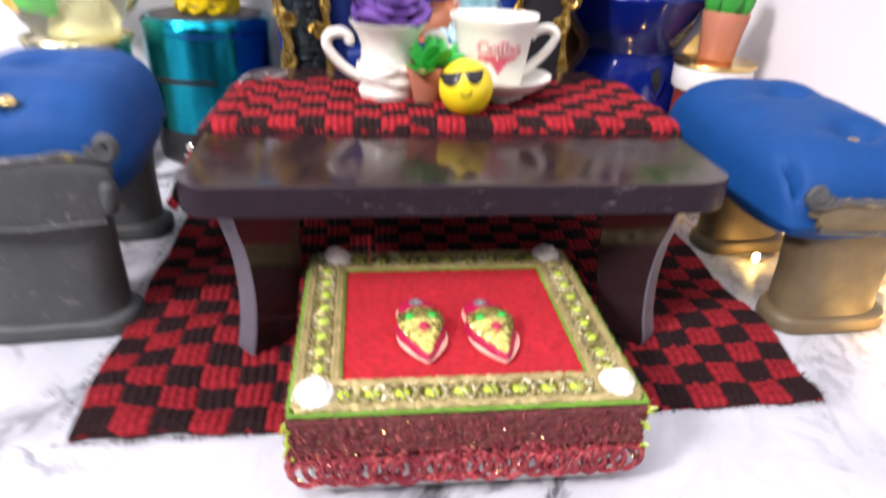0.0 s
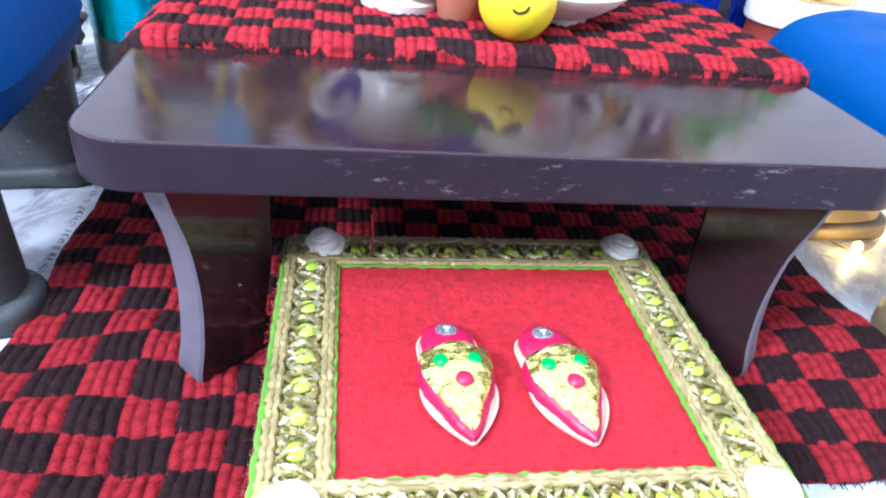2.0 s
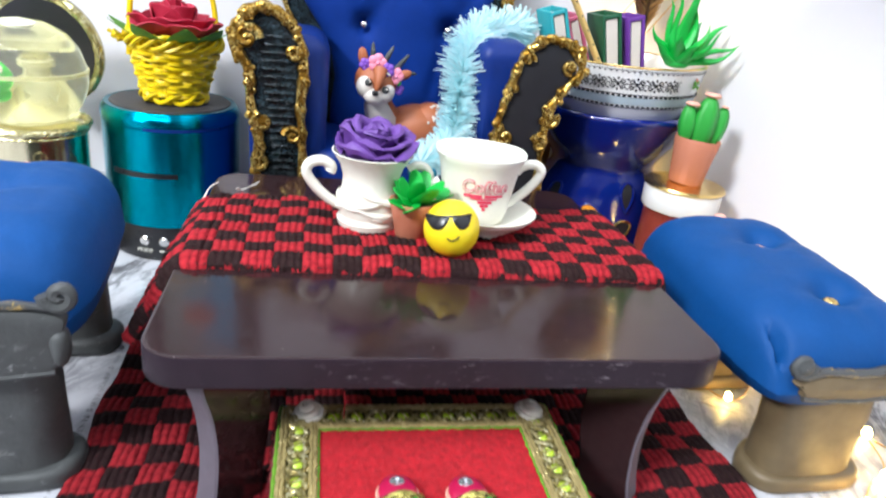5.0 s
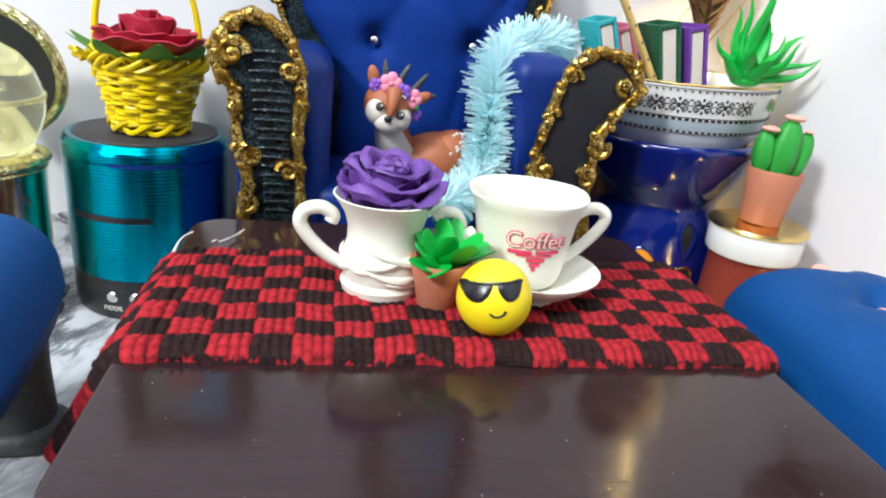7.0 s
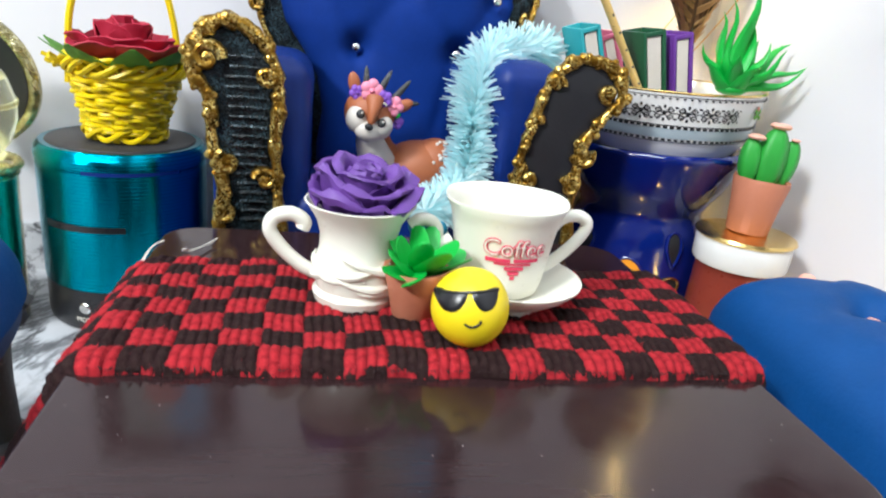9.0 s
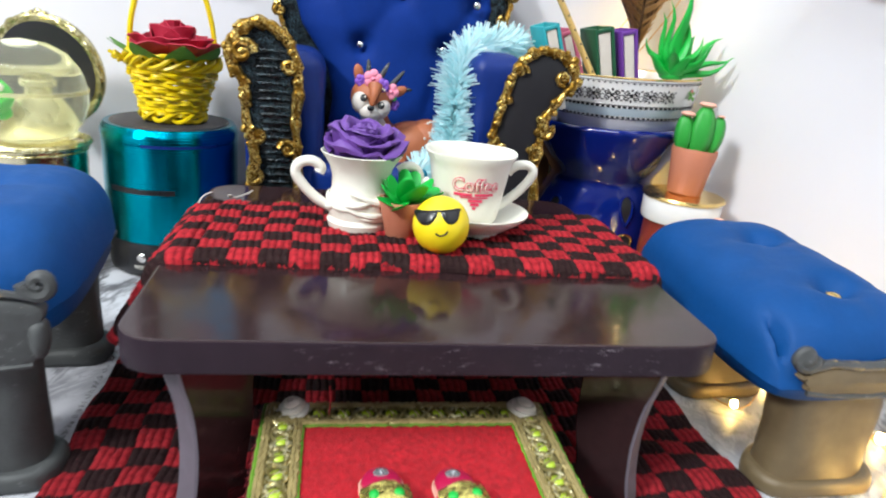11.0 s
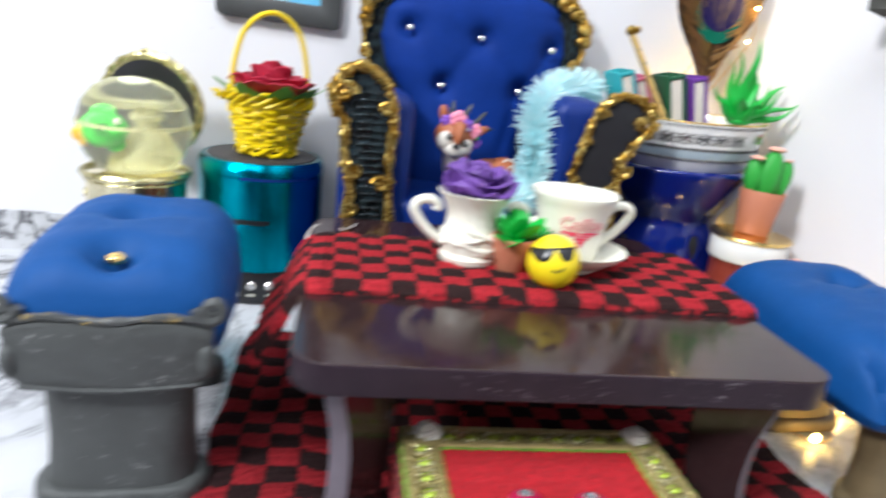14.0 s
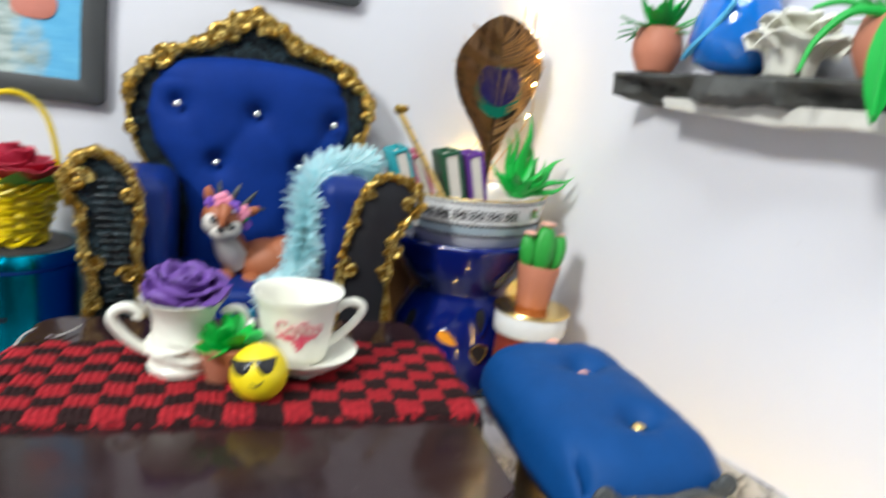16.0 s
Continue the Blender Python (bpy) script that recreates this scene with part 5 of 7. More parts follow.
# coffee cup and saucer
saucer = single("saucer", lathe([(0, 0.0), (0.95, 0.0), (1.0, 0.18), (1.35, 0.35), (1.75, 0.62), (2.0, 0.86), (2.02, 0.93), (1.95, 0.94), (1.7, 0.76), (1.2, 0.5), (0.9, 0.42), (0, 0.40)], 56), WHITE_PLASTIC, at(5.15, 25.9, RUG, 0, 0, 0), "white plastic toy saucer under the cup", "saucer")
cup = thing("coffee_cup", at(4.85, 26.15, RUG + 0.41, 0, 0, 5), "white plastic toy cup with a pink printed word", "cup")
CUP = [(0.0, 0.0), (1.0, 0.0), (1.16, 0.12), (1.24, 0.4), (1.31, 0.9), (1.40, 1.5), (1.48, 2.0), (1.57, 2.35), (1.72, 2.62), (1.71, 2.68), (1.61, 2.64), (1.45, 2.35), (1.36, 2.0), (1.27, 1.5), (1.14, 0.7), (0.95, 0.3), (0, 0.25)]
cup_bm = lathe(CUP, 72)
for v in cup_bm.verts:
    a, lip = math.atan2(v.co.y, v.co.x), max(0.0, (v.co.z - 2.0) / 0.7) ** 2
    v.co *= 1 + 0.003 * lip * math.sin(5 * a + 0.7)
    v.co.z += 0.02 * lip * math.sin(3 * a + 1.0)
part("cup", cup_bm, WHITE_PLASTIC, cup)
part("handle", handle([(1.22, 0, 0.55), (1.6, 0, 0.78), (2.1, 0, 1.22), (2.46, 0, 1.68), (2.52, 0, 1.98), (2.3, 0, 2.17), (1.95, 0, 2.18), (1.66, 0, 2.05), (1.5, 0, 1.85)], 0.18), WHITE_PLASTIC, cup)
part("handle", handle([(-1.25, -0.1, 0.5), (-1.5, -0.2, 0.8), (-1.75, -0.3, 1.1), (-1.85, -0.3, 1.35), (-1.6, -0.2, 1.5)], 0.17), WHITE_PLASTIC, cup)
turn = Matrix.Rotation(radians(-5), 4, "Z")
for word_part, swell, lift, ink in (("printed_word", 0.022, 0.02, PINK_PRINT), ("letter_fill", -0.008, 0.034, WHITE_PLASTIC)):
    txt = letters("Coffee", 0.68, 0.012, swell)
    txt.transform(Matrix.Translation((0, 0, 1.44)) @ Matrix.Diagonal((0.95, 1, 1.0, 1)))
    for v in txt.verts:
        v.co.y -= lift + (v.co.z - 1.5) * 0.15
    part(word_part, moved(wrapped(txt, 1.41), turn), ink, cup, "pink outlined word" if swell > 0 else "white inside of the letters", smooth=False)
bars = []
for x0, x1, z, h in ((-0.80, -0.12, 1.02, 0.10), (-0.02, 0.72, 1.03, 0.09), (-0.55, 0.5, 0.92, 0.05), (-0.25, 0.30, 0.80, 0.10), (-0.14, 0.18, 0.66, 0.10), (-0.05, 0.08, 0.52, 0.10)):
    bars.append(box(x1 - x0, 0.02, h, ((x0 + x1) / 2, -0.01 - (z + 0.28 - 1.5) * 0.15, z + 0.28), 0))
bars = merge(*bars)
bmesh.ops.subdivide_edges(bars, edges=[e for e in bars.edges if abs(e.verts[0].co.x - e.verts[1].co.x) > 0.1], cuts=4)
part("printed_ornament", moved(wrapped(bars, 1.41), turn), PINK_PRINT, cup, "pink printed ornament", smooth=False)


def leaf(length, wide, thick, bend, seed=0, n=10):
    """A fleshy leaf from the origin along +y, bending up."""
    bm = bmesh.new()
    rings = []
    for j in range(n + 1):
        f = j / n
        y = length * f * math.cos(bend * f * 0.6)
        z = length * f * math.sin(bend * f * 0.9 + 0.05)
        w = wide * (math.sin(math.pi * min(1, 0.12 + (0.88 if n < 12 else 0.82) * f)) ** (0.7 if n < 12 else 0.5)) if f < 1 else 0.08
        t = thick * (1 - 0.6 * f)
        ring = [bm.verts.new((w * math.cos(a), y - 0.0 * math.sin(a), z + t * (math.sin(a) if math.sin(a) < 0 else 0.35 * math.sin(a)))) for a in [2 * math.pi * k / 10 for k in range(10)]]
        rings.append(ring)
    for a, b in zip(rings, rings[1:]):
        for k in range(10):
            bm.faces.new((a[k], a[(k + 1) % 10], b[(k + 1) % 10], b[k]))
    bm.faces.new(rings[0][::-1]), bm.faces.new(rings[-1])
    bmesh.ops.recalc_face_normals(bm, faces=bm.faces)
    return bm


def clay_pot(parent, r0, r1, h, mat=None):
    part("pot", rough_up(lathe([(0, 0), (r0 * 0.9, 0), (r0, 0.08), ((r0 + r1) / 2, h * 0.55), (r1, h * 0.93), (r1 * 0.97, h), (r1 * 0.86, h * 0.98), (r1 * 0.8, h * 0.85), (0, h * 0.83)], 36), 0.04, 1.5, r0), mat or TERRACOTTA, parent, "terracotta clay pot")


succulent = thing("potted_succulent", at(2.3, 24.95, RUG, 2, 0, 0), "small green clay succulent in a terracotta pot", "plant")
clay_pot(succulent, 0.58, 0.86, 1.45)
rng = random.Random(4)
for ring, (count, ln, wd, tilt, bend) in enumerate(((6, 1.25, 0.34, -2, 0.25), (5, 1.2, 0.35, 20, 0.3), (3, 1.0, 0.33, 48, 0.2))):
    for k in range(count):
        a = 360 * k / count + 40 * ring + rng.uniform(-18, 18)
        part("leaf", moved(leaf(ln * rng.uniform(0.9, 1.1), wd, 0.11, bend, 0, 12), loc(0, 0, 1.32 + 0.08 * ring, 0, 0, a) @ loc(0, 0.12, 0, tilt + rng.uniform(-10, 14), rng.uniform(-35, 35), 0)), GREEN_CLAY, succulent, "rounded green leaf")
bluebit = single("blue_clay_flower", merge(*[ball((0.28, 0.2, 0.24), (0.32 * math.cos(a), 0.2 * math.sin(a), 0.2), 10, 8) for a in (0, 1.3, 2.5, 3.8, 5.0)]), plain("bright_blue_clay", (0.02, 0.30, 0.50), 0.5), at(2.75, 26.6, RUG + 1.72), "bright blue clay flower behind the succulent", "flower")
part("stalk", tube([(0, 0, 0.1), (0.05, 0.1, -0.9), (0, 0.1, -1.72)], 0.08, 8), LEAF_GREEN, bluebit, "short green stalk")

# yellow ball with sunglasses
R = 0.97
smiley = thing("smiley_ball", at(3.5, 23.55, RUG + R - 0.03, -14, 0, 0), "yellow clay ball with black sunglasses and a smile", "ball")
part("ball", rough_up(ball((R, R, R * 1.02), (0, 0, 0), 40, 28), 0.012, 2), YELLOW_CLAY, smiley)


def on_ball(x, z, lift=0.02):
    d = math.sqrt(max(0.02, 1 - (x * x + z * z) / (R * R))) * R
    return Vector((x, -d, z)) * ((R + lift) / R)


def patch(outline, lift, grow=5):
    """A thin pad that follows the ball, from an outline of (x, z)."""
    cx, cz = sum(p[0] for p in outline) / len(outline), sum(p[1] for p in outline) / len(outline)
    bm = bmesh.new()
    rings = []
    for k in range(grow + 1):
        f = k / grow
        rings.append([bm.verts.new(on_ball(cx + (x - cx) * f, cz + (z - cz) * f, lift * (1 if k < grow else 0.1))) for x, z in outline] if k else [bm.verts.new(on_ball(cx, cz, lift))])
    n = len(outline)
    for i in range(n):
        bm.faces.new((rings[0][0], rings[1][i], rings[1][(i + 1) % n]))
    for a, b in zip(rings[1:], rings[2:]):
        for i in range(n):
            bm.faces.new((a[i], b[i], b[(i + 1) % n], a[(i + 1) % n]))
    bmesh.ops.recalc_face_normals(bm, faces=bm.faces)
    return bm


tilt = 0.10
for hand in (-1, 1):
    shape = [(hand * 0.06, 0.30), (hand * 0.40, 0.34), (hand * 0.78, 0.36), (hand * 0.74, 0.10), (hand * 0.60, -0.10), (hand * 0.36, -0.14), (hand * 0.16, 0.02)]
    shape = [(x - 0.22, z + 0.18 + tilt * x) for x, z in smooth2([(0.92 * x, z) for x, z in shape], 4)]
    part("lens", patch(shape, 0.03), BLACK_PLASTIC, smiley, "black sunglass lens")
part("bridge", tube([on_ball(x - 0.22, 0.48 + tilt * x, 0.02) for x in [-0.72 + 1.44 * i / 20 for i in range(21)]], 0.04, 6), BLACK_PLASTIC, smiley, "black sunglass bar")
part("smile", tube([on_ball(-0.12 + 0.20 * math.sin(a), -0.14 - 0.18 * math.cos(a) + 0.03 * a, -0.012) for a in [-1.25 + 2.5 * i / 14 for i in range(15)]], 0.038, 6), BLACK_INK, smiley, "thin black smile")

# ---- throne chair ----
chair = thing("throne_chair", here, "blue upholstered toy throne with black and gold glitter frame", "armchair")
SEAT = 6.9
part("base", rough_up(box(11.0, 7.0, 4.6, (3.2, 38.9, 2.35), 0.3, 3), 0.05, 0.8), BLACK_CLAY, chair, "black glitter base")
sb = box(8.6, 6.6, 2.3, (2.9, 38.6, SEAT - 1.15), 0.6, 5)
part("seat", rough_up(sb, 0.1, 0.5), NAVY, chair, "navy blue seat")


def lumpy(pts, r, seed, closed=False, n=10, per=7, amount=0.45):
    """A hand-rolled rope of glitter clay."""
    c = curve_of(pts, per, closed)
    rng = random.Random(seed)
    rs = [r * (1 + amount * noise.noise((i * 0.42, seed * 5.3, 0))) for i in range(len(c))]
    lumps = []
    for i, p in enumerate(c):
        if rng.random() < 0.7:
            k = r * rng.uniform(0.45, 0.95)
            lumps.append(ball((k, k * 0.8, k), p + Vector((rng.uniform(-1, 1) * r * 0.8, -r * rng.uniform(0.1, 0.6), rng.uniform(-1, 1) * r * 0.8)), 8, 6))
    return rough_up(merge(tube(c, rs, n, closed), *lumps), 0.06, 3.2, seed)


def knot(x, y, z, r, seed, hand=1):
    """A small curled ornament."""
    sp = spiral((x, y, z), r, r * 0.15, 1.3, 20, seed, hand)
    return rough_up(merge(tube(sp, [r * 0.42 - r * 0.16 * i / 19 for i in range(20)], 8), ball((r * 0.5, r * 0.4, r * 0.5), (x, y + 0.05, z), 10, 8)), 0.05, 4, seed)


ARM_L = [(-3.8, 13.45), (-2.8, 13.05), (-2.1, 12.1), (-1.9, 10.7), (-2.0, 9.0), (-1.85, 7.0), (-1.8, 3.0), (-4.1, 3.0), (-4.1, 5.7), (-3.9, 7.3), (-4.3, 9.2), (-4.35, 10.7), (-4.95, 11.6), (-4.75, 12.8)]
ARM_R = [(10.2, 13.3), (11.1, 12.9), (11.4, 11.9), (10.8, 11.1), (10.25, 10.2), (10.1, 9.1), (10.1, 7.5), (10.0, 3.0), (7.6, 3.0), (7.6, 7.3), (7.75, 9.6), (8.1, 11.0), (8.5, 12.3), (9.2, 13.1)]
for side, shape, turn_c, knots in ((0, ARM_L, -3.0, ((-4.45, 12.1, 0.55, 1), (-2.35, 11.6, 0.42, -1), (-3.75, 8.35, 0.46, 1), (-2.35, 7.7, 0.42, -1), (-3.85, 6.4, 0.36, 1))),
                                   (1, ARM_R, 8.9, ((10.85, 12.1, 0.36, -1), (8.75, 12.3, 0.30, 1), (10.25, 9.5, 0.42, -1), (8.1, 8.4, 0.5, 1), (9.9, 8.2, 0.4, -1)))):
    lean = Matrix.Translation((turn_c, 34.8, 8)) @ Matrix.Rotation(radians(6 if side == 0 else -8), 4, "Z") @ Matrix.Translation((-turn_c, -34.8, -8))
    body = plate(smooth2([(turn_c + (x - turn_c) * 0.92, z - 0.12) for x, z in shape], 5), 34.75, 35.6, 0.16, 2)
    bmesh.ops.triangulate(body, faces=[f for f in body.faces if len(f.verts) > 4])
    front = part("arm_front", moved(body, lean), BLACK_CLAY if side == 0 else BLACK, chair, "black arm front")
    rope = lumpy([(x, 34.72, z) for x, z in shape], 0.25, side + 1, True, amount=0.7)
    part("rope_edge", moved(rope, lean), GOLD, front, "gold glitter rope edge")
    for k, (x, z, r, hand) in enumerate(knots):
        part("ornament", moved(knot(x, 34.62, z, r, k + side * 5, hand), lean), GOLD, front, "curled gold ornament")
    if side == 0:
        ridges = [tube([(x0, 34.73, z), ((x0 + x1) / 2, 34.68, z + 0.03), (x1, 34.73, z - 0.02)], 0.07, 6) for x0, x1, z in [(-3.9 + 0.04 * k, -2.3, 12.2 - 0.36 * k) for k in range(18)]]
        for r_ in ridges:
            part("ridge", moved(r_, lean), BLACK_CLAY, front, "black glitter ridge")
    # padded arm behind the front
    x0, x1 = (-4.5, -0.75) if side == 0 else (6.35, 9.4)
    high = 12.25 if side == 0 else 12.95
    foot_z = 0.1 if side == 0 else 4.0
    pad2 = box(x1 - x0, 6.3, high - foot_z, ((x0 + x1) / 2, 38.45, (high + foot_z) / 2), 0.95, 6)
    bmesh.ops.subdivide_edges(pad2, edges=[e for e in pad2.edges if e.calc_length() > 1.2], cuts=9, use_grid_fill=True)
    for v in pad2.verts:
        v.co.y += 0.16 * math.sin(v.co.x * 4.2 + 0.4 * v.co.z) * noise.noise((v.co.x, 0, v.co.z * 0.3)) * 2
    part("arm_pad", rough_up(pad2, 0.10, 0.7, side), NAVY, chair, "blue padded arm")

BACK_SHAPE = [(2.95, 20.6), (4.1, 20.2), (5.6, 19.3), (8.0, 18.3), (9.5, 16.7), (9.6, 15.2), (9.2, 13.9), (8.4, 12.4), (8.0, 9.0), (8.0, 4.0), (-2.1, 4.0), (-2.1, 9.0), (-2.6, 12.0), (-3.3, 13.4), (-3.65, 15.0), (-3.2, 16.9), (-1.6, 18.3), (1.2, 19.4), (1.9, 20.2)]
LEANB = Matrix.Translation((0, 41.9, 6)) @ Matrix.Rotation(radians(-2.5), 4, "X") @ Matrix.Translation((0, -41.9, -6))
bb = plate(smooth2(BACK_SHAPE, 5), 41.7, 42.6, 0.15, 2)
back = part("back_frame", rough_up(moved(bb, LEANB), 0.05, 1.2), BLACK_CLAY, chair, "black glitter back frame")
crest = []
rng = random.Random(12)
CREST = curve_of([(x, 41.6, z) for x, z in BACK_SHAPE[14:] + BACK_SHAPE[:6]], 6)
for k, p in enumerate(CREST):
    big = 0.34 + 0.16 * abs(math.sin(k * 0.9)) + (0.12 if p.z > 18.8 else 0)
    if p.z > 15.8:
        crest.append(rough_up(ball((big, 0.34, big * 0.8), p + Vector((rng.uniform(-0.1, 0.1), rng.uniform(-0.12, 0.05), rng.uniform(-0.08, 0.1))), 12, 8), 0.12, 3, k))
part("crest", moved(merge(*crest), LEANB), GOLD, back, "gold glitter carved crest", angle=70)
for x, z, r, hand in ((2.2, 20.3, 0.6, 1), (3.8, 20.1, 0.6, -1), (3.0, 20.9, 0.5, 1), (1.0, 19.5, 0.55, 1), (5.2, 19.5, 0.55, -1), (-1.9, 18.1, 0.6, 1), (8.1, 18.0, 0.6, -1)):
    part("ornament", moved(knot(x, 41.35, z, r, x, hand), LEANB), GOLD, back, "curled gold ornament")
for x, z, r in ((-3.35, 14.0, 0.36), (9.25, 14.4, 0.36), (-3.5, 15.6, 0.3), (9.5, 16.0, 0.3)):
    part("ornament", moved(knot(x, 41.5, z, r, z, 1), LEANB), GOLD, back, "small gold ornament")
rim_l = [(-3.35, 41.6, 16.6), (-3.6, 41.6, 15.0), (-3.25, 41.6, 13.4), (-2.6, 41.6, 12.1)]
rim_r = [(9.45, 41.6, 16.8), (9.55, 41.6, 15.2), (9.15, 41.6, 13.9), (8.4, 41.6, 12.5)]
for k, r in enumerate((rim_l, rim_r)):
    part("rope_edge", moved(lumpy(r, 0.13, 30 + k), LEANB), GOLD, back, "gold glitter edge")

# tufted heart-shaped back pad
BUTTONS = ((-1.0, 15.55), (3.2, 15.4), (7.5, 15.15), (1.1, 12.5), (5.8, 12.6))
PADZ = [(6.4, 7.0, 2.2), (8.0, 7.0, 2.2), (9.5, 6.6, 2.5), (11.0, 7.2, 2.7), (12.2, 8.6, 2.85), (13.4, 10.3, 2.95), (15.0, 11.2, 3.0), (16.5, 10.7, 3.0), (17.5, 9.0, 3.0), (18.15, 6.3, 2.95), (18.35, 3.0, 2.9)]
zz = np.array([p[0] for p in PADZ])
ww = np.array([p[1] / 2 for p in PADZ])
bm = bmesh.new()
rows = []
NZ, NX = 60, 56
for j in range(NZ + 1):
    z = 6.5 + (18.4 - 6.5) * (1 - (1 - j / NZ) ** 1.25)
    half = float(np.interp(z, zz, ww))
    if z > 17.0:
        half = 5.0 * max(0.02, 1 - ((z - 17.0) / 1.42) ** 2.4) ** 0.5 if z < 18.4 else 0.2
    row = []
    for i in range(NX + 1):
        s = 2 * i / NX - 1
        x = 2.98 + half * math.sin(s * math.pi / 2)
        edge = min(1.0, (1 - abs(math.sin(s * math.pi / 2)) ** 3.0)) ** 0.5
        rise_f = min(1.0, max(0.0, (18.45 - z) / 2.6))
        lid = (1 - (1 - rise_f) ** 2.6) ** 0.5
        h = 1.35 * edge * lid
        for bx, bz in BUTTONS:
            d = math.hypot(x - bx, z - bz)
            h -= 0.55 * math.exp(-(d / 0.6) ** 2) + 0.18 * math.exp(-(d / 1.6) ** 2)
        for (ax, az), (cx, cz) in (((-1.0, 15.55), (1.1, 12.5)), ((3.2, 15.4), (1.1, 12.5)), ((3.2, 15.4), (5.8, 12.6)), ((7.5, 15.15), (5.8, 12.6)), ((1.1, 12.5), (1.6, 9.0)), ((5.8, 12.6), (5.0, 9.0))):
            dx, dz = cx - ax, cz - az
            t = max(0, min(1, ((x - ax) * dx + (z - az) * dz) / (dx * dx + dz * dz)))
            d = math.hypot(x - ax - t * dx, z - az - t * dz)
            h -= 0.12 * math.exp(-(d / 0.35) ** 2)
        row.append(bm.verts.new((x, 41.8 - max(h, 0.0) + 0.04 * noise.noise((x * 0.7, 0, z * 0.7)), z)))
    rows.append(row)
for a, b in zip(rows, rows[1:]):
    for i in range(NX):
        bm.faces.new((a[i], a[i + 1], b[i + 1], b[i]))
bmesh.ops.recalc_face_normals(bm, faces=bm.faces)
if sum(f.normal.y for f in bm.faces) > 0:
    bmesh.ops.reverse_faces(bm, faces=bm.faces)
backpad = part("back_pad", moved(bm, LEANB), ROYAL, chair, "blue tufted back pad", angle=80)
for x, z in BUTTONS:
    part("button", moved(ball((0.24, 0.2, 0.24), (x, 41.0, z), 16, 12), LEANB), SILVER, backpad, "silver ball button")

# ---- tinsel scarf over the arm ----
PATH = curve_of([(3.8, 33.6, 7.1), (4.5, 34.3, 7.25), (5.45, 35.2, 7.9), (5.8, 35.7, 9.0), (5.8, 36.0, 10.2), (6.0, 36.5, 11.4), (6.35, 37.2, 12.6), (7.2, 38.0, 12.95), (8.5, 38.8, 13.15), (9.4, 39.6, 13.1)], 10)
rng = random.Random(8)
bm = bmesh.new()
for k in range(4200):
    i = rng.randrange(len(PATH) - 1)
    p = PATH[i].lerp(PATH[i + 1], rng.random())
    d = (PATH[i + 1] - PATH[i]).normalized()
    o = Vector((rng.gauss(0, 1), rng.gauss(0, 1), rng.gauss(0, 1)))
    o = (o - d * o.dot(d)).normalized() + d * rng.uniform(0.0, 0.35)
    o.normalize()
    length = rng.uniform(0.55, 1.2) * (1.3 if p.z > 11 else 1.0)
    s = o.cross(Vector((rng.random(), rng.random(), rng.random()))).normalized() * 0.055
    bend = Vector((rng.uniform(-0.06, 0.06), rng.uniform(-0.06, 0.06), -0.05 * length))
    mid, tip = p + o * length * 0.55, p + o * length + bend
    vs = [bm.verts.new(q) for q in (p - s, p + s, mid + s, mid - s, tip + s * 0.7, tip - s * 0.7)]
    bm.faces.new((vs[0], vs[1], vs[2], vs[3]))
    bm.faces.new((vs[3], vs[2], vs[4], vs[5]))
scarf = thing("tinsel_scarf", here, "pale blue fluffy tinsel scarf draped over the chair arm", "scarf")
part("cord", tube(PATH, 0.12, 8), TINSEL, scarf)
part("fluff", bm, TINSEL, scarf, smooth=False, kind="stuff")

# ---- deer figurine: one mesh ----
deer_parts = []


deer_head = []
on_head = False


def bit(bm, i):
    (deer_head if on_head else deer_parts).append(slot(bm, i))


hx, hy, hz = 1.75, 36.6, 10.55
bit(ball((1.70, 1.3, 1.25), (3.75, 37.8, 7.75), 26, 18), 0)                       # lying body
bit(ball((1.15, 1.05, 1.2), (4.35, 37.7, 7.95), 24, 16), 0)
bit(ball((0.55, 0.6, 0.45), (1.6, 36.6, 7.2), 14, 10), 0)
bit(ball((0.5, 0.8, 0.4), (2.9, 36.7, 7.1), 14, 10), 0)
bit(tube(curve_of([(2.15, 37.5, 7.9), (1.75, 37.0, 8.6), (1.58, 36.9, 9.1), (1.55, 36.9, 9.6)], 6), [0.75 - 0.3 * i / 18 for i in range(19)], 14), 1)
bit(tube(curve_of([(2.55, 37.7, 8.2), (2.15, 37.3, 8.7), (1.95, 37.2, 9.3)], 6), [0.55 - 0.2 * i / 12 for i in range(13)], 12), 0)
on_head = True
bit(ball((1.05, 0.95, 1.0), (hx, hy + 0.1, hz), 30, 20), 0)                         # head
bit(ball((0.50, 0.5, 0.56), (hx - 0.46, hy - 0.43, hz - 0.24), 20, 14), 1)          # cheeks
bit(ball((0.50, 0.5, 0.54), (hx + 0.44, hy - 0.42, hz - 0.32), 20, 14), 1)
bit(ball((0.55, 0.45, 0.42), (hx - 0.02, hy - 0.62, hz - 0.58), 18, 12), 1)         # muzzle
bit(tube(curve_of([(hx + 0.0, hy - 0.62, hz + 0.65), (hx - 0.0, hy - 0.98, hz + 0.2), (hx - 0.02, hy - 1.06, hz - 0.25)], 6), [0.38, 0.36, 0.33, 0.3, 0.27, 0.24, 0.21, 0.19, 0.17, 0.15, 0.14, 0.12, 0.1], 10), 0)
bit(ball((0.17, 0.13, 0.14), (hx - 0.05, hy - 1.12, hz - 0.36), 14, 10), 2)         # nose
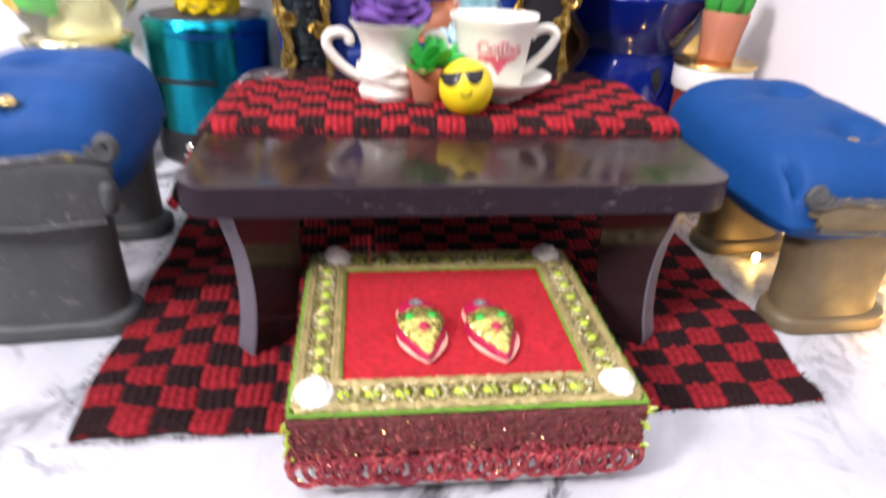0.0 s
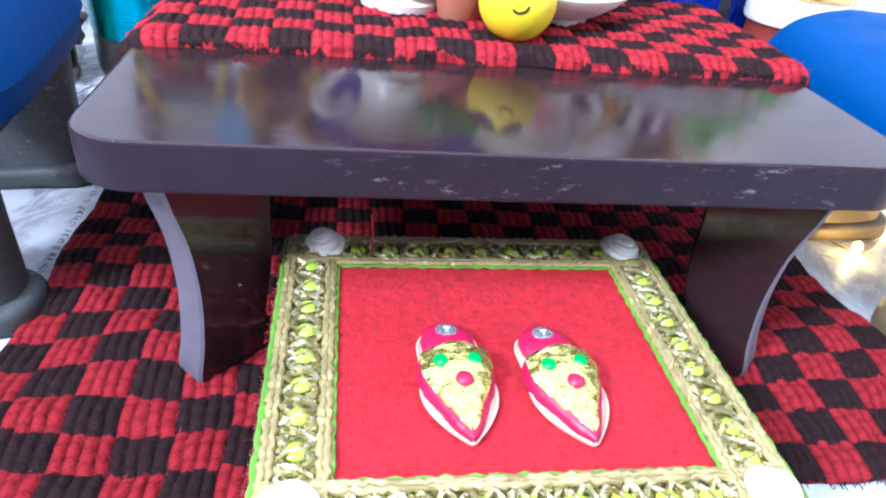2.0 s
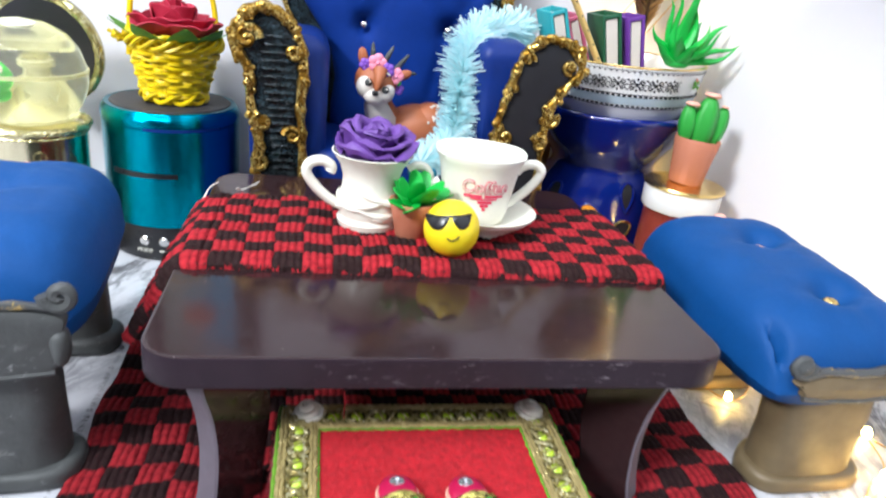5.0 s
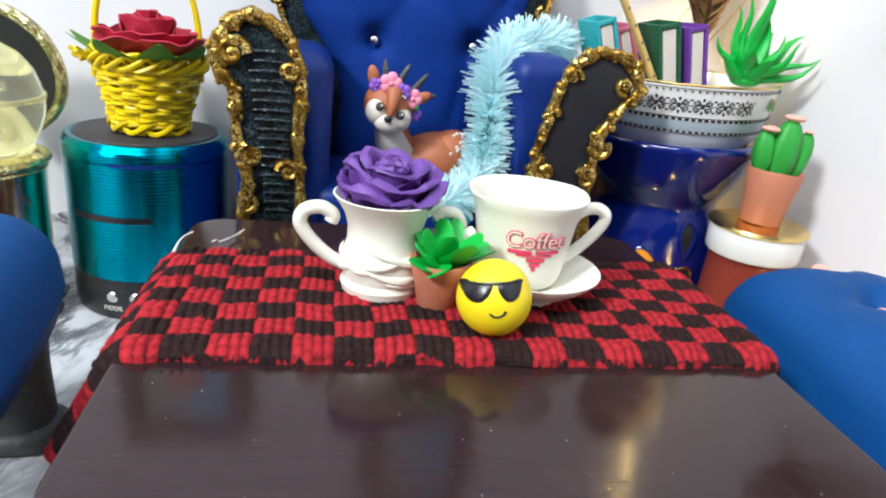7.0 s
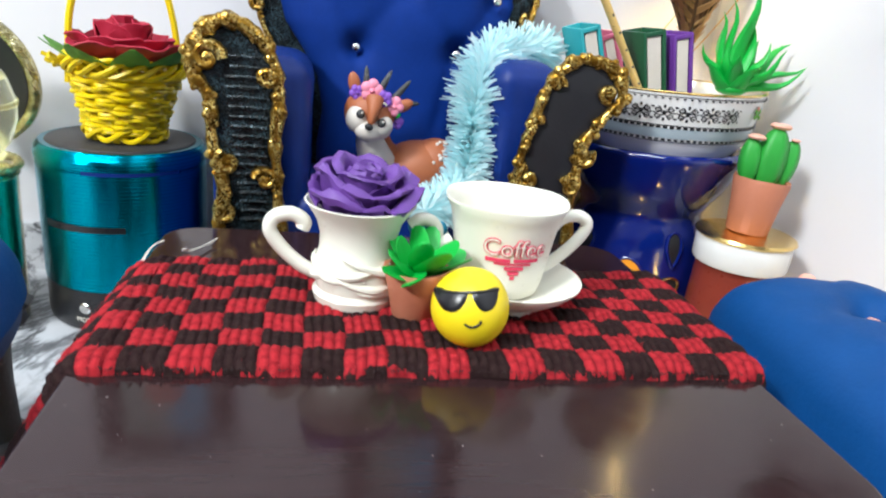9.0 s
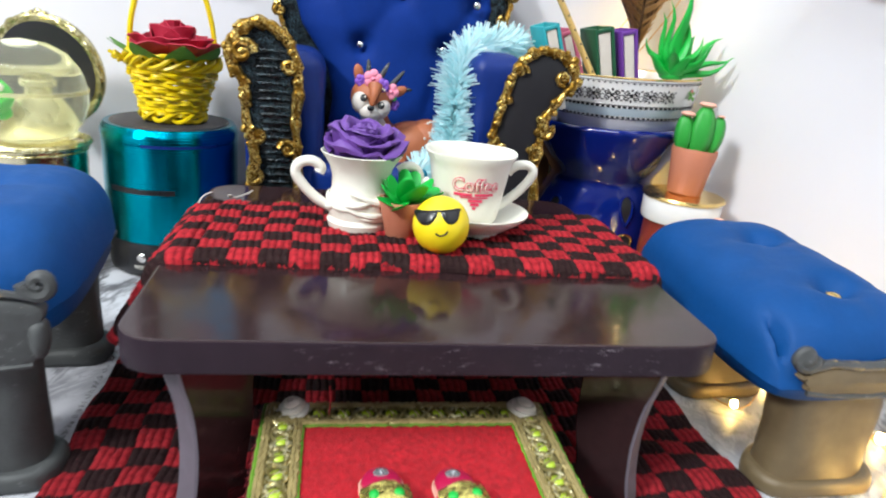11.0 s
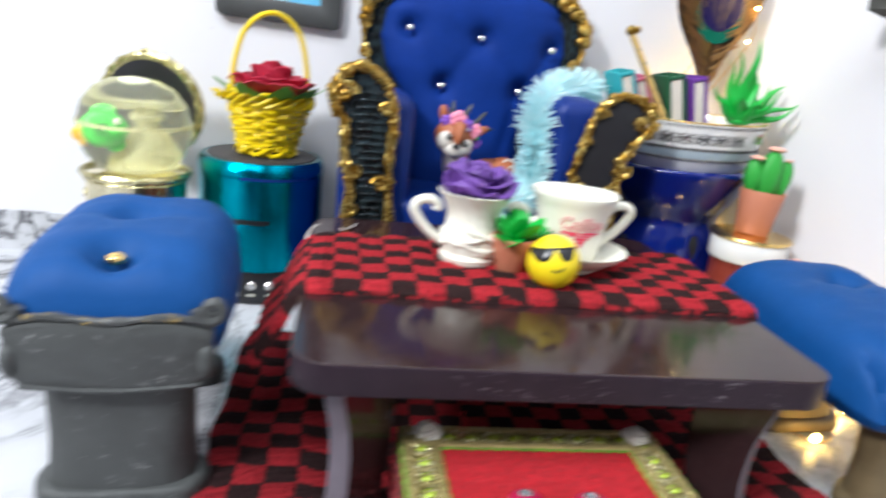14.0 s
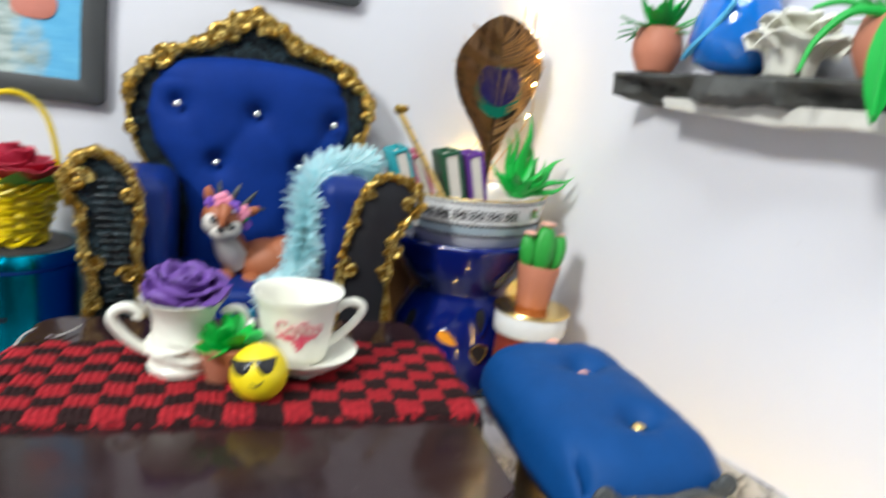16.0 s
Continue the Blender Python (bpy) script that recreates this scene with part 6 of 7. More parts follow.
for dx, dz in ((-0.50, 0.02), (0.46, -0.14)):
    bit(ball((0.17, 0.1, 0.18), (hx + dx * 0.9, hy - 0.9, hz + dz), 16, 12), 2)
    bit(ball((0.12, 0.06, 0.13), (hx + dx * 0.9, hy - 0.96, hz + dz), 14, 10), 3)
    bit(ball((0.05, 0.04, 0.05), (hx + dx * 0.9 + 0.05, hy - 1.01, hz + dz + 0.07), 8, 6), 1)
bit(moved(ball((0.24, 0.14, 0.46), (0, 0, 0.4), 12, 10), loc(hx - 0.72, hy, hz + 0.62, 0, -22, 0)), 0)
bit(moved(ball((0.24, 0.14, 0.46), (0, 0, 0.4), 12, 10), loc(hx + 0.86, hy + 0.1, hz + 0.35, 0, 55, 0)), 0)
for x, z, ln, an in ((-0.35, 0.85, 0.95, -12), (0.15, 0.85, 1.05, 18), (0.75, 0.7, 1.1, 30), (0.95, 0.62, 0.95, 78)):
    bit(moved(lathe([(0.0, 0), (0.14, 0.02), (0.12, ln * 0.5), (0.08, ln * 0.85), (0.0, ln)], 10), loc(hx + x, hy + 0.2, hz + z, 0, an, 0)), 3)


def bloom(x, y, z, r, i):
    for k in range(5):
        a = 2 * math.pi * k / 5 + x
        bit(ball((r * 0.62, r * 0.4, r * 0.62), (x + r * 0.6 * math.cos(a), y, z + r * 0.6 * math.sin(a)), 10, 8), i)
    bit(ball((r * 0.3, r * 0.4, r * 0.3), (x, y - r * 0.25, z), 8, 6), i)


bloom(hx - 0.20, hy - 0.55, hz + 0.95, 0.38, 4)
bloom(hx + 0.78, hy - 0.45, hz + 0.55, 0.34, 4)
bloom(hx + 0.32, hy - 0.6, hz + 0.74, 0.30, 5)
bloom(hx - 0.72, hy - 0.35, hz + 0.72, 0.26, 5)
bloom(hx + 1.05, hy - 0.2, hz - 0.05, 0.26, 5)
bit(ball((0.14, 0.12, 0.14), (hx + 1.0, hy - 0.4, hz + 0.25), 8, 6), 6)
for k in range(6):
    bit(ball(0.055, (hx - 0.05 + 0.1 * k, hy - 0.86 + 0.02 * k, hz + 0.58 + 0.03 * math.sin(k * 2)), 8, 6), 1)
on_head = False
rng = random.Random(2)
for k in range(20):
    a, b = rng.uniform(-0.9, 1.3), rng.uniform(0.2, 1.2)
    n = Vector((math.sin(a) * math.cos(b), -math.cos(a) * math.cos(b), math.sin(b)))
    bit(ball(0.085, (4.35 + 1.13 * n.x, 37.7 + 1.03 * n.y, 7.95 + 1.18 * n.z), 8, 6), 1)
deer_parts.append(moved(merge(*deer_head), Matrix.Translation((hx - 0.22, hy, hz - 0.45)) @ Matrix.Rotation(radians(9), 4, "Y") @ Matrix.Scale(0.95, 4) @ Matrix.Translation((-hx, -hy, -hz))))
deer = moved(merge(*deer_parts), Matrix.Translation((2.15, 38.3, 6.4)) @ Matrix.Scale(1.13, 4) @ Matrix.Translation((-1.9, -37.0, -6.85)))
single("deer_figurine", deer, [DEER_BROWN, CREAM_CLAY, BLACK_PLASTIC, GREY_CLAY, ROSE_PINK, LILAC, GREEN_CLAY], here, "brown clay deer figurine with a flower crown on the chair", "figurine", angle=80)

# ---- loudspeaker, basket with rose ----
speaker = thing("loudspeaker", at(-8.8, 39.75, 0, 0, 0, 18), "teal metallic cylindrical loudspeaker with a black base", "loudspeaker")
part("base", lathe([(0, 0.0), (3.1, 0.0), (3.3, 0.12), (3.36, 0.4), (3.36, 1.9), (3.25, 1.98), (0, 1.98)], 72), BLACK_PLASTIC, speaker, "glossy black base")
part("sleeve", lathe([(3.2, 1.9), (3.38, 1.95), (3.40, 2.1), (3.42, 7.01), (3.36, 7.05), (3.36, 7.11), (3.44, 7.15), (3.47, 7.40), (3.40, 7.65), (3.25, 7.85), (3.0, 7.85)], 128), TEAL, speaker, "teal anodised sleeve")
part("seam", arc_strip(3.40, 6.98, 7.13, -30, 34), NAVY, speaker, "dark blue seam")
part("grille", lathe([(3.05, 7.80), (2.95, 7.91), (2.5, 7.95), (0, 7.97)], 64), MESH_CLOTH, speaker, "black mesh top")
part("band", arc_strip(3.42, 4.60, 4.86, -62, -4), BLACK_PLASTIC, speaker, "dark blue badge strip")
for k in range(5):
    a = radians(-17 + 17 * k - 18)
    m = Matrix.Rotation(a, 4, "Z")
    part("knob", moved(moved(lathe([(0.0, 0), (0.26, 0.0), (0.26, 0.06), (0.2, 0.12), (0, 0.12)], 16), pose(0, -3.34, 1.15, 90, 0, 0)), m), SILVER, speaker, "round silver key")
mode = letters("MODE", 0.30, 0.004)
mode.transform(Matrix.Translation((0, -0.01, 0.52)))
part("key_label", moved(wrapped(mode, 3.37), Matrix.Rotation(radians(-35), 4, "Z")), WHITE_PLASTIC, speaker, "small white lettering", smooth=False)
for k in range(1, 5):
    part("key_mark", moved(wrapped(merge(box(0.22, 0.02, 0.08, (-0.12, -0.01, 0.62), 0), box(0.12, 0.02, 0.14, (0.12, -0.01, 0.62), 0)), 3.37), Matrix.Rotation(radians(-35 + 17 * k), 4, "Z")), WHITE_PLASTIC, speaker, "small white mark", smooth=False)

basket = thing("wicker_basket", at(-8.55, 39.35, 7.97, 0, 2, 20), "yellow woven plastic wire basket with a hoop handle", "basket")
BR0, BR1, BH = 1.42, 2.1, 3.15
weave = []
for row in range(8):
    f = row / 7
    r, z = BR0 + (BR1 - BR0) * (0.12 + 0.80 * f), 0.52 + (BH - 1.05) * f
    for strand in range(2):
        pts = []
        for i in range(120):
            a = 2 * math.pi * i / 120
            k = r + 0.10 * math.cos(9 * a + math.pi * (row % 2)) + 0.06 * noise.noise((i * 0.2, row, strand))
            pts.append((k * math.cos(a), k * math.sin(a), z + 0.085 * (2 * strand - 1) + 0.03 * math.sin(9 * a + 1.57 + math.pi * strand) + 0.08 * noise.noise((i * 0.14, row * 3, 2 + strand))))
        weave.append(tube(pts, 0.10, 6, True))
part("weave", merge(*weave), YELLOW_WIRE, basket, "woven yellow wire")
for k in range(9):
    for side in (-0.045, 0.045):
        a = 2 * math.pi * (k + 0.25) / 9 + side
        part_pts = [((BR0 + (BR1 - BR0) * f) * math.cos(a), (BR0 + (BR1 - BR0) * f) * math.sin(a), BH * f + 0.05) for f in (0, 0.3, 0.6, 1.0)]
        part("stake", tube(part_pts, 0.09, 5), YELLOW_WIRE, basket)
for ph in range(4):
    pts = []
    for i in range(140):
        a = 2 * math.pi * i / 140
        r = BR1 + 0.08 + 0.16 * math.cos(5 * a + ph * 1.57) + 0.06 * noise.noise((i * 0.12, ph * 4, 1))
        pts.append((r * math.cos(a), r * math.sin(a), BH - 0.08 + 0.30 * math.sin(5 * a + ph * 1.57) + 0.10 * noise.noise((i * 0.1, ph * 4, 6))))
    part("plaited_rim", tube(pts, 0.115, 6, True), YELLOW_WIRE, basket)
for ph in (0, math.pi):
    foot = []
    for i in range(120):
        a = 2 * math.pi * i / 120
        r = BR0 + 0.12 + 0.08 * math.cos(5 * a + ph)
        foot.append((r * math.cos(a), r * math.sin(a), 0.36 + 0.24 * math.sin(5 * a + ph)))
    part("foot_loop", tube(foot, 0.115, 6, True), YELLOW_WIRE, basket)
part("hoop_handle", tube(curve_of([(-2.1, 0, 2.2), (-2.05, 0, 3.6), (-1.95, 0, 5.0), (-1.5, 0, 6.5), (-0.6, 0, 7.35), (0.4, 0, 7.4), (1.35, 0, 6.6), (1.85, 0, 5.1), (2.05, 0, 3.6), (2.1, 0, 2.2)], 8), 0.14, 8), YELLOW_WIRE, basket)
bits = []
rng = random.Random(21)
for k in range(9):
    p = Vector((-2.2, -0.3 + 0.1 * k, 2.9))
    bits.append(tube([p, p + Vector((-rng.uniform(0.3, 0.8), rng.uniform(-0.3, 0.3), rng.uniform(-0.1, 0.4)))], 0.09, 5))
part("wire_ends", merge(*bits), YELLOW_WIRE, basket, kind="stuff")

foam_rose = thing("foam_rose", at(-8.35, 39.1, 7.97 + 2.9, 0, 0, 0) @ Matrix.Scale(1.2, 4), "crimson foam rose with green leaves in the basket", "flower")


def foam_petal(r, cup_deep, seed):
    """A round, cupped foam petal that stands on its rim, its hollow towards +y."""
    bm = bmesh.new()
    rings = [[bm.verts.new((0, 0, r))]]
    for j in range(1, 7):
        f = j / 6
        row = []
        for k in range(24):
            a = 2 * math.pi * k / 24
            q = r * f * (1 + 0.07 * math.sin(3 * a + seed) * f)
            x, z = q * math.cos(a) * 1.12, q * math.sin(a)
            roll = -0.30 * max(0.0, z / r - 0.45) ** 1.5
            row.append(bm.verts.new((x, cup_deep * f * f * (0.4 + abs(math.cos(a))) + roll + 0.05 * f * math.sin(5 * a + seed), z + r)))
        rings.append(row)
    for k in range(24):
        bm.faces.new((rings[0][0], rings[1][k], rings[1][(k + 1) % 24]))
    for a, b in zip(rings[1:], rings[2:]):
        for k in range(24):
            bm.faces.new((a[k], b[k], b[(k + 1) % 24], a[(k + 1) % 24]))
    bmesh.ops.recalc_face_normals(bm, faces=bm.faces)
    bmesh.ops.solidify(bm, geom=bm.faces[:], thickness=0.05)
    bmesh.ops.recalc_face_normals(bm, faces=bm.faces)
    return bm


part("heart", ball((0.5, 0.5, 0.6), (0, 0, 1.1), 16, 10), RED_FOAM, foam_rose)
for count, away, low, size, lean_p, start in ((3, 0.30, 0.55, 0.62, 6, 20), (4, 0.70, 0.28, 0.72, 24, 50), (5, 1.05, 0.05, 0.78, 46, 5), (5, 1.15, 0.12, 0.80, 62, 40)):
    for k in range(count):
        turn_p = start + 360 * k / count
        part("petal", moved(foam_petal(size, 0.28, k + count), loc(0, 0, low, 0, 0, turn_p) @ loc(0, -away * 0.55, 0, lean_p, 0, 0)), RED_FOAM, foam_rose)
for k, a in enumerate((-160, -115, -70, -35, 0, 60, 120, 180)):
    part("leaf", moved(leaf(1.75, 0.6, 0.05, 0.3), loc(0, 0, 0.12, 0, 0, a - 90) @ loc(0, 0.9, 0, 8, 0, 0)), LEAF_GREEN, foam_rose, "pointed green leaf")

# ---- trinket box with a fish globe ----
BX, BY, BZ, BK = -14.9, 37.6, 6.3, Matrix.Scale(1.1, 4)
trinket = thing("trinket_box", at(BX, BY, 0, 0, 0, 0) @ BK, "round polished tin trinket box with an open gold lid", "box")
part("box_body", lathe([(0, 0), (2.0, 0), (2.15, 0.15), (2.2, 3.0), (2.25, BZ - 0.2), (2.1, BZ - 0.1), (0, BZ - 0.15)], 64), TIN, trinket, "polished tin body")
part("box_rim", tube([(2.32 * math.cos(2 * math.pi * i / 72), 2.32 * math.sin(2 * math.pi * i / 72), BZ - 0.12) for i in range(72)], [0.13 + 0.04 * (i % 2) for i in range(72)], 6, True), PALE_GOLD, trinket, "beaded gold rim")
part("box_rim", tube([(2.28 * math.cos(2 * math.pi * i / 72), 2.28 * math.sin(2 * math.pi * i / 72), BZ - 0.42) for i in range(72)], 0.05, 5, True), PALE_GOLD, trinket, "thin gold rim")
scr = []
for k in range(7):
    scr.append(moved(wrapped(tube(spiral((0.2 * math.sin(k), -0.02, BZ - 1.2 - 0.7 * (k % 3)), 0.3, 0.05, 1.2, 16, k), 0.04, 5), 2.24), Matrix.Rotation(radians(-70 + 16 * k), 4, "Z")))
part("scrollwork", merge(*scr), PALE_GOLD, trinket, "embossed gold scrollwork")
LID = pose(0.05, 2.35, BZ + 2.7, 0, 0, -10) @ pose(0, 0, 0, -82, 0, 0)
part("lid", moved(lathe([(1.9, 0), (2.5, 0.0), (2.62, 0.12), (2.6, 0.3), (2.3, 0.55), (1.6, 0.8), (0, 0.95)], 56), LID), PALE_GOLD, trinket, "open gold filigree lid")
part("lid_lining", moved(lathe([(0, 0.05), (2.2, 0.03), (2.25, -0.03), (0, -0.02)], 48), LID), BLACK, trinket, "dark lid lining")
rim_pts = [LID @ Vector((2.48 * math.cos(2 * math.pi * i / 90), 2.48 * math.sin(2 * math.pi * i / 90), 0.06)) for i in range(90)]
part("lid_rim", tube(rim_pts, [0.15 + 0.05 * math.sin(i * 1.4) for i in range(90)], 6, True), PALE_GOLD, trinket, "embossed gold lid rim")
part("lid_crown", moved(merge(ball((0.25, 0.2, 0.14), (0, -2.62, 0.1), 10, 8), ball((0.14, 0.14, 0.12), (0.3, -2.58, 0.1), 8, 6), ball((0.14, 0.14, 0.12), (-0.3, -2.58, 0.1), 8, 6)), LID @ pose(0, 0, 0, 0, 0, 0)), PALE_GOLD, trinket)

globe = thing("fish_globe", at(BX, BY - 0.1, (BZ - 0.1) * 1.1, 0, 0, 0) @ BK, "clear plastic fish globe standing on the tin box", "globe")
out_p = [(1.1, 0.0), (1.7, 0.22), (2.2, 0.85), (2.48, 1.7), (2.5, 2.3), (2.25, 3.2), (1.75, 3.85), (1.0, 4.25), (0, 4.4)]
in_p = [(0, 4.3), (1.0, 4.14), (1.68, 3.76), (2.16, 3.15), (2.4, 2.3), (2.38, 1.7), (2.1, 0.9), (1.62, 0.3), (1.0, 0.1)]
shell = part("dome", lathe(out_p + in_p[:-1] + [(0, 0.1), (0, 0.0), (1.1, 0.0)], 64), CLEAR, globe, "clear plastic dome")
shell.visible_shadow = False
insert = part("insert", moved(lathe([(0, 0.16), (1.55, 0.2), (1.6, 0.34), (1.35, 0.5), (1.2, 0.95), (0.95, 1.5), (0.7, 1.85), (0.42, 2.0), (0.40, 2.25), (0.56, 2.32), (0.56, 2.5), (0.3, 2.6), (0, 2.62)], 48), loc(0.3, 0.3, 0)), MILKY, globe, "pale plastic mound inside the globe")
seam = part("seam_ring", lathe([(2.38, 2.2), (2.53, 2.2), (2.54, 2.36), (2.37, 2.36), (2.38, 2.2)], 64), MILKY, globe, "pale seam round the globe")
seam.visible_shadow = False
part("figure_stand", moved(lathe([(0, 2.05), (0.35, 2.1), (0.25, 2.4), (0.45, 2.5), (0.45, 2.65), (0, 2.7)], 24), loc(0.3, 0.3, 0)), WATER, globe, "cream plastic stand")
insert.visible_shadow = False
part("cap", lathe([(0.0, 3.75), (0.55, 3.8), (0.6, 3.95), (0.0, 4.05)], 24), WHITE_PLASTIC, globe, "white cap inside the dome")
fish = thing("toy_fish", at(BX - 1.1, BY - 1.3, (BZ + 1.95) * 1.1, 0, 0, 14) @ BK, "small green plastic fish with a yellow tail", "fish")
part("body", rough_up(ball((0.95, 0.42, 0.72), (0.1, 0, 0), 24, 16), 0.08, 1.5), FISH_GREEN, fish)
part("fin", ball((0.5, 0.12, 0.3), (0.1, 0, 0.68), 12, 8), FISH_GREEN, fish)
part("fin", ball((0.35, 0.12, 0.3), (0.55, 0, -0.55), 12, 8), FISH_GREEN, fish)
part("tail", merge(ball((0.4, 0.14, 0.38), (-0.95, 0, -0.28), 12, 8), ball((0.3, 0.14, 0.3), (-0.8, 0, -0.55), 12, 8)), FISH_YELLOW, fish, "yellow tail fin")
part("stripes", merge(*[tube([(-0.15 + 0.2 * k, -0.43, 0.3), (-0.28 + 0.2 * k, -0.46, 0.05), (-0.1 + 0.2 * k, -0.44, -0.25)], 0.035, 5) for k in range(3)]), BLACK_INK, fish, "black painted stripes")
part("eye", ball((0.13, 0.08, 0.16), (0.62, -0.33, 0.35), 10, 8), WHITE_PLASTIC, fish, "white eye")

# ---- blue burner, bowl of books ----
UX, UY = 15.8, 39.25
burner = thing("oil_burner", at(UX, UY, 0.05, 0, -1.5, 0), "glossy cobalt blue ceramic oil burner with teardrop openings", "oil burner")
BURN = [(2.75, 0.15), (2.95, 0.6), (3.12, 1.6), (3.22, 2.8), (3.25, 4.0), (3.22, 4.8), (3.15, 5.45), (3.06, 5.95), (3.0, 6.25), (3.0, 6.5), (3.12, 6.75), (3.35, 7.1), (3.68, 7.6), (3.98, 8.2), (4.2, 8.8), (4.38, 9.3), (4.42, 9.55), (4.3, 9.72)]
BURN = [(p.x, p.z) for p in curve_of([(r, 0, z) for r, z in BURN], 3)]


def broad(bm):
    """The lower body is an oval, wider across than deep."""
    for v in bm.verts:
        v.co.x *= 1 + 0.22 * max(0.0, min(1.0, (6.2 - v.co.z) / 1.8))
    return bm


part("body", broad(rough_up(lathe([(0, 0.0), (2.5, 0.0)] + BURN + [(3.9, 9.5), (0, 9.4)], 72), 0.05, 0.45)), COBALT, burner)


def tear(w, h):
    return [(w * math.sin(a) * math.sin(a / 2), -h * math.cos(a)) for a in [2 * math.pi * k / 20 for k in range(20)]]


def r_at(z):
    return float(np.interp(z, [p[1] for p in BURN], [p[0] for p in BURN]))


for turn_a, z, w0, h0, lean_a in ((7, 5.05, 0.46, 0.85, 0), (33, 4.0, 0.46, 0.7, -25), (7, 3.1, 0.56, 0.6, 0), (33, 2.0, 0.52, 0.6, 0), (-20, 4.0, 0.5, 0.72, 50), (-60, 4.6, 0.46, 0.85, 0)):
    rot = Matrix.Rotation(radians(turn_a), 4, "Z")
    ringp = []
    for x, zz2 in tear(w0, h0):
        c, s_ = math.cos(radians(lean_a)), math.sin(radians(lean_a))
        ringp.append((x * c - zz2 * s_, x * s_ + zz2 * c))
    flat = bmesh.new()
    vs = [flat.verts.new((x, 0, z + q)) for x, q in ringp]
    cvert = flat.verts.new((0, 0, z))
    for k in range(20):
        flat.faces.new((cvert, vs[k], vs[(k + 1) % 20]))
    for v in flat.verts:
        rr = r_at(v.co.z) + 0.07
        a = v.co.x / rr
        v.co.x, v.co.y = rr * math.sin(a), -rr * math.cos(a)
    bmesh.ops.recalc_face_normals(flat, faces=flat.faces)
    low_one = z < 3.6
    hole = part("opening", broad(moved(flat, rot)), ORANGE_GLOW if turn_a == -20 else BLACK_INK, burner, "dark teardrop opening" if turn_a != -20 else "opening with orange glow put in as colour")
    edge_pts = []
    for x, q in ringp:
        rr = r_at(z + q) + 0.08
        edge_pts.append((rr * math.sin(x / rr), -rr * math.cos(x / rr), z + q))
    part("opening_edge", broad(moved(tube(edge_pts, 0.07, 6, True), rot)), GOLD_FLAT if low_one else COBALT, hole, "gilded edge" if low_one else "raised blue edge")

bowl = thing("bowl", at(15.95, 39.1, 9.45, 0, -2, 0) @ Matrix.Diagonal((1.12, 1.08, 0.82, 1)), "white ceramic bowl with black scroll border and gilt rim", "bowl")
BOWL = [(0, 0), (2.0, 0.0), (3.0, 0.12), (3.35, 0.7), (3.55, 1.5), (3.72, 2.6), (3.85, 3.55), (3.76, 3.6), (3.6, 3.0), (3.4, 1.7), (3.1, 0.9), (0, 0.6)]
part("body", lathe(BOWL, 72), CERAMIC, bowl)
part("gilt_rim", tube([(3.81 * math.cos(2 * math.pi * i / 80), 3.81 * math.sin(2 * math.pi * i / 80), 3.58) for i in range(80)], 0.075, 6, True), GOLD_FLAT, bowl, "gilt rim")


def bowl_r(z):
    return float(np.interp(z, [0.12, 0.7, 1.5, 2.6, 3.55], [3.0, 3.35, 3.55, 3.72, 3.85]))


part("band", lathe([(bowl_r(z) + 0.015, z) for z in (1.18, 1.32, 1.46, 1.6, 1.72)], 72), BLUE_GREY, bowl, "blue-grey glazed band")
for z, size in ((1.78, 0.16), (1.10, 0.14), (3.28, 0.09)):
    tick = []
    for k in range(90):
        a = radians(-178 + 4 * k)
        tick.append(moved(box(size, 0.03, size * 0.8, (0, -bowl_r(z) - 0.02, z), 0), Matrix.Rotation(a, 4, "Z")))
    part("dotted_line", merge(*tick), BLACK_INK, bowl, "row of black dots", smooth=False)
    part("black_line", tube([((bowl_r(z + 0.1) + 0.01) * math.cos(2 * math.pi * i / 72), (bowl_r(z + 0.1) + 0.01) * math.sin(2 * math.pi * i / 72), z + 0.1 * (1 if z > 1.5 else -1)) for i in range(72)], 0.022, 4, True), BLACK_INK, bowl)
orn = []
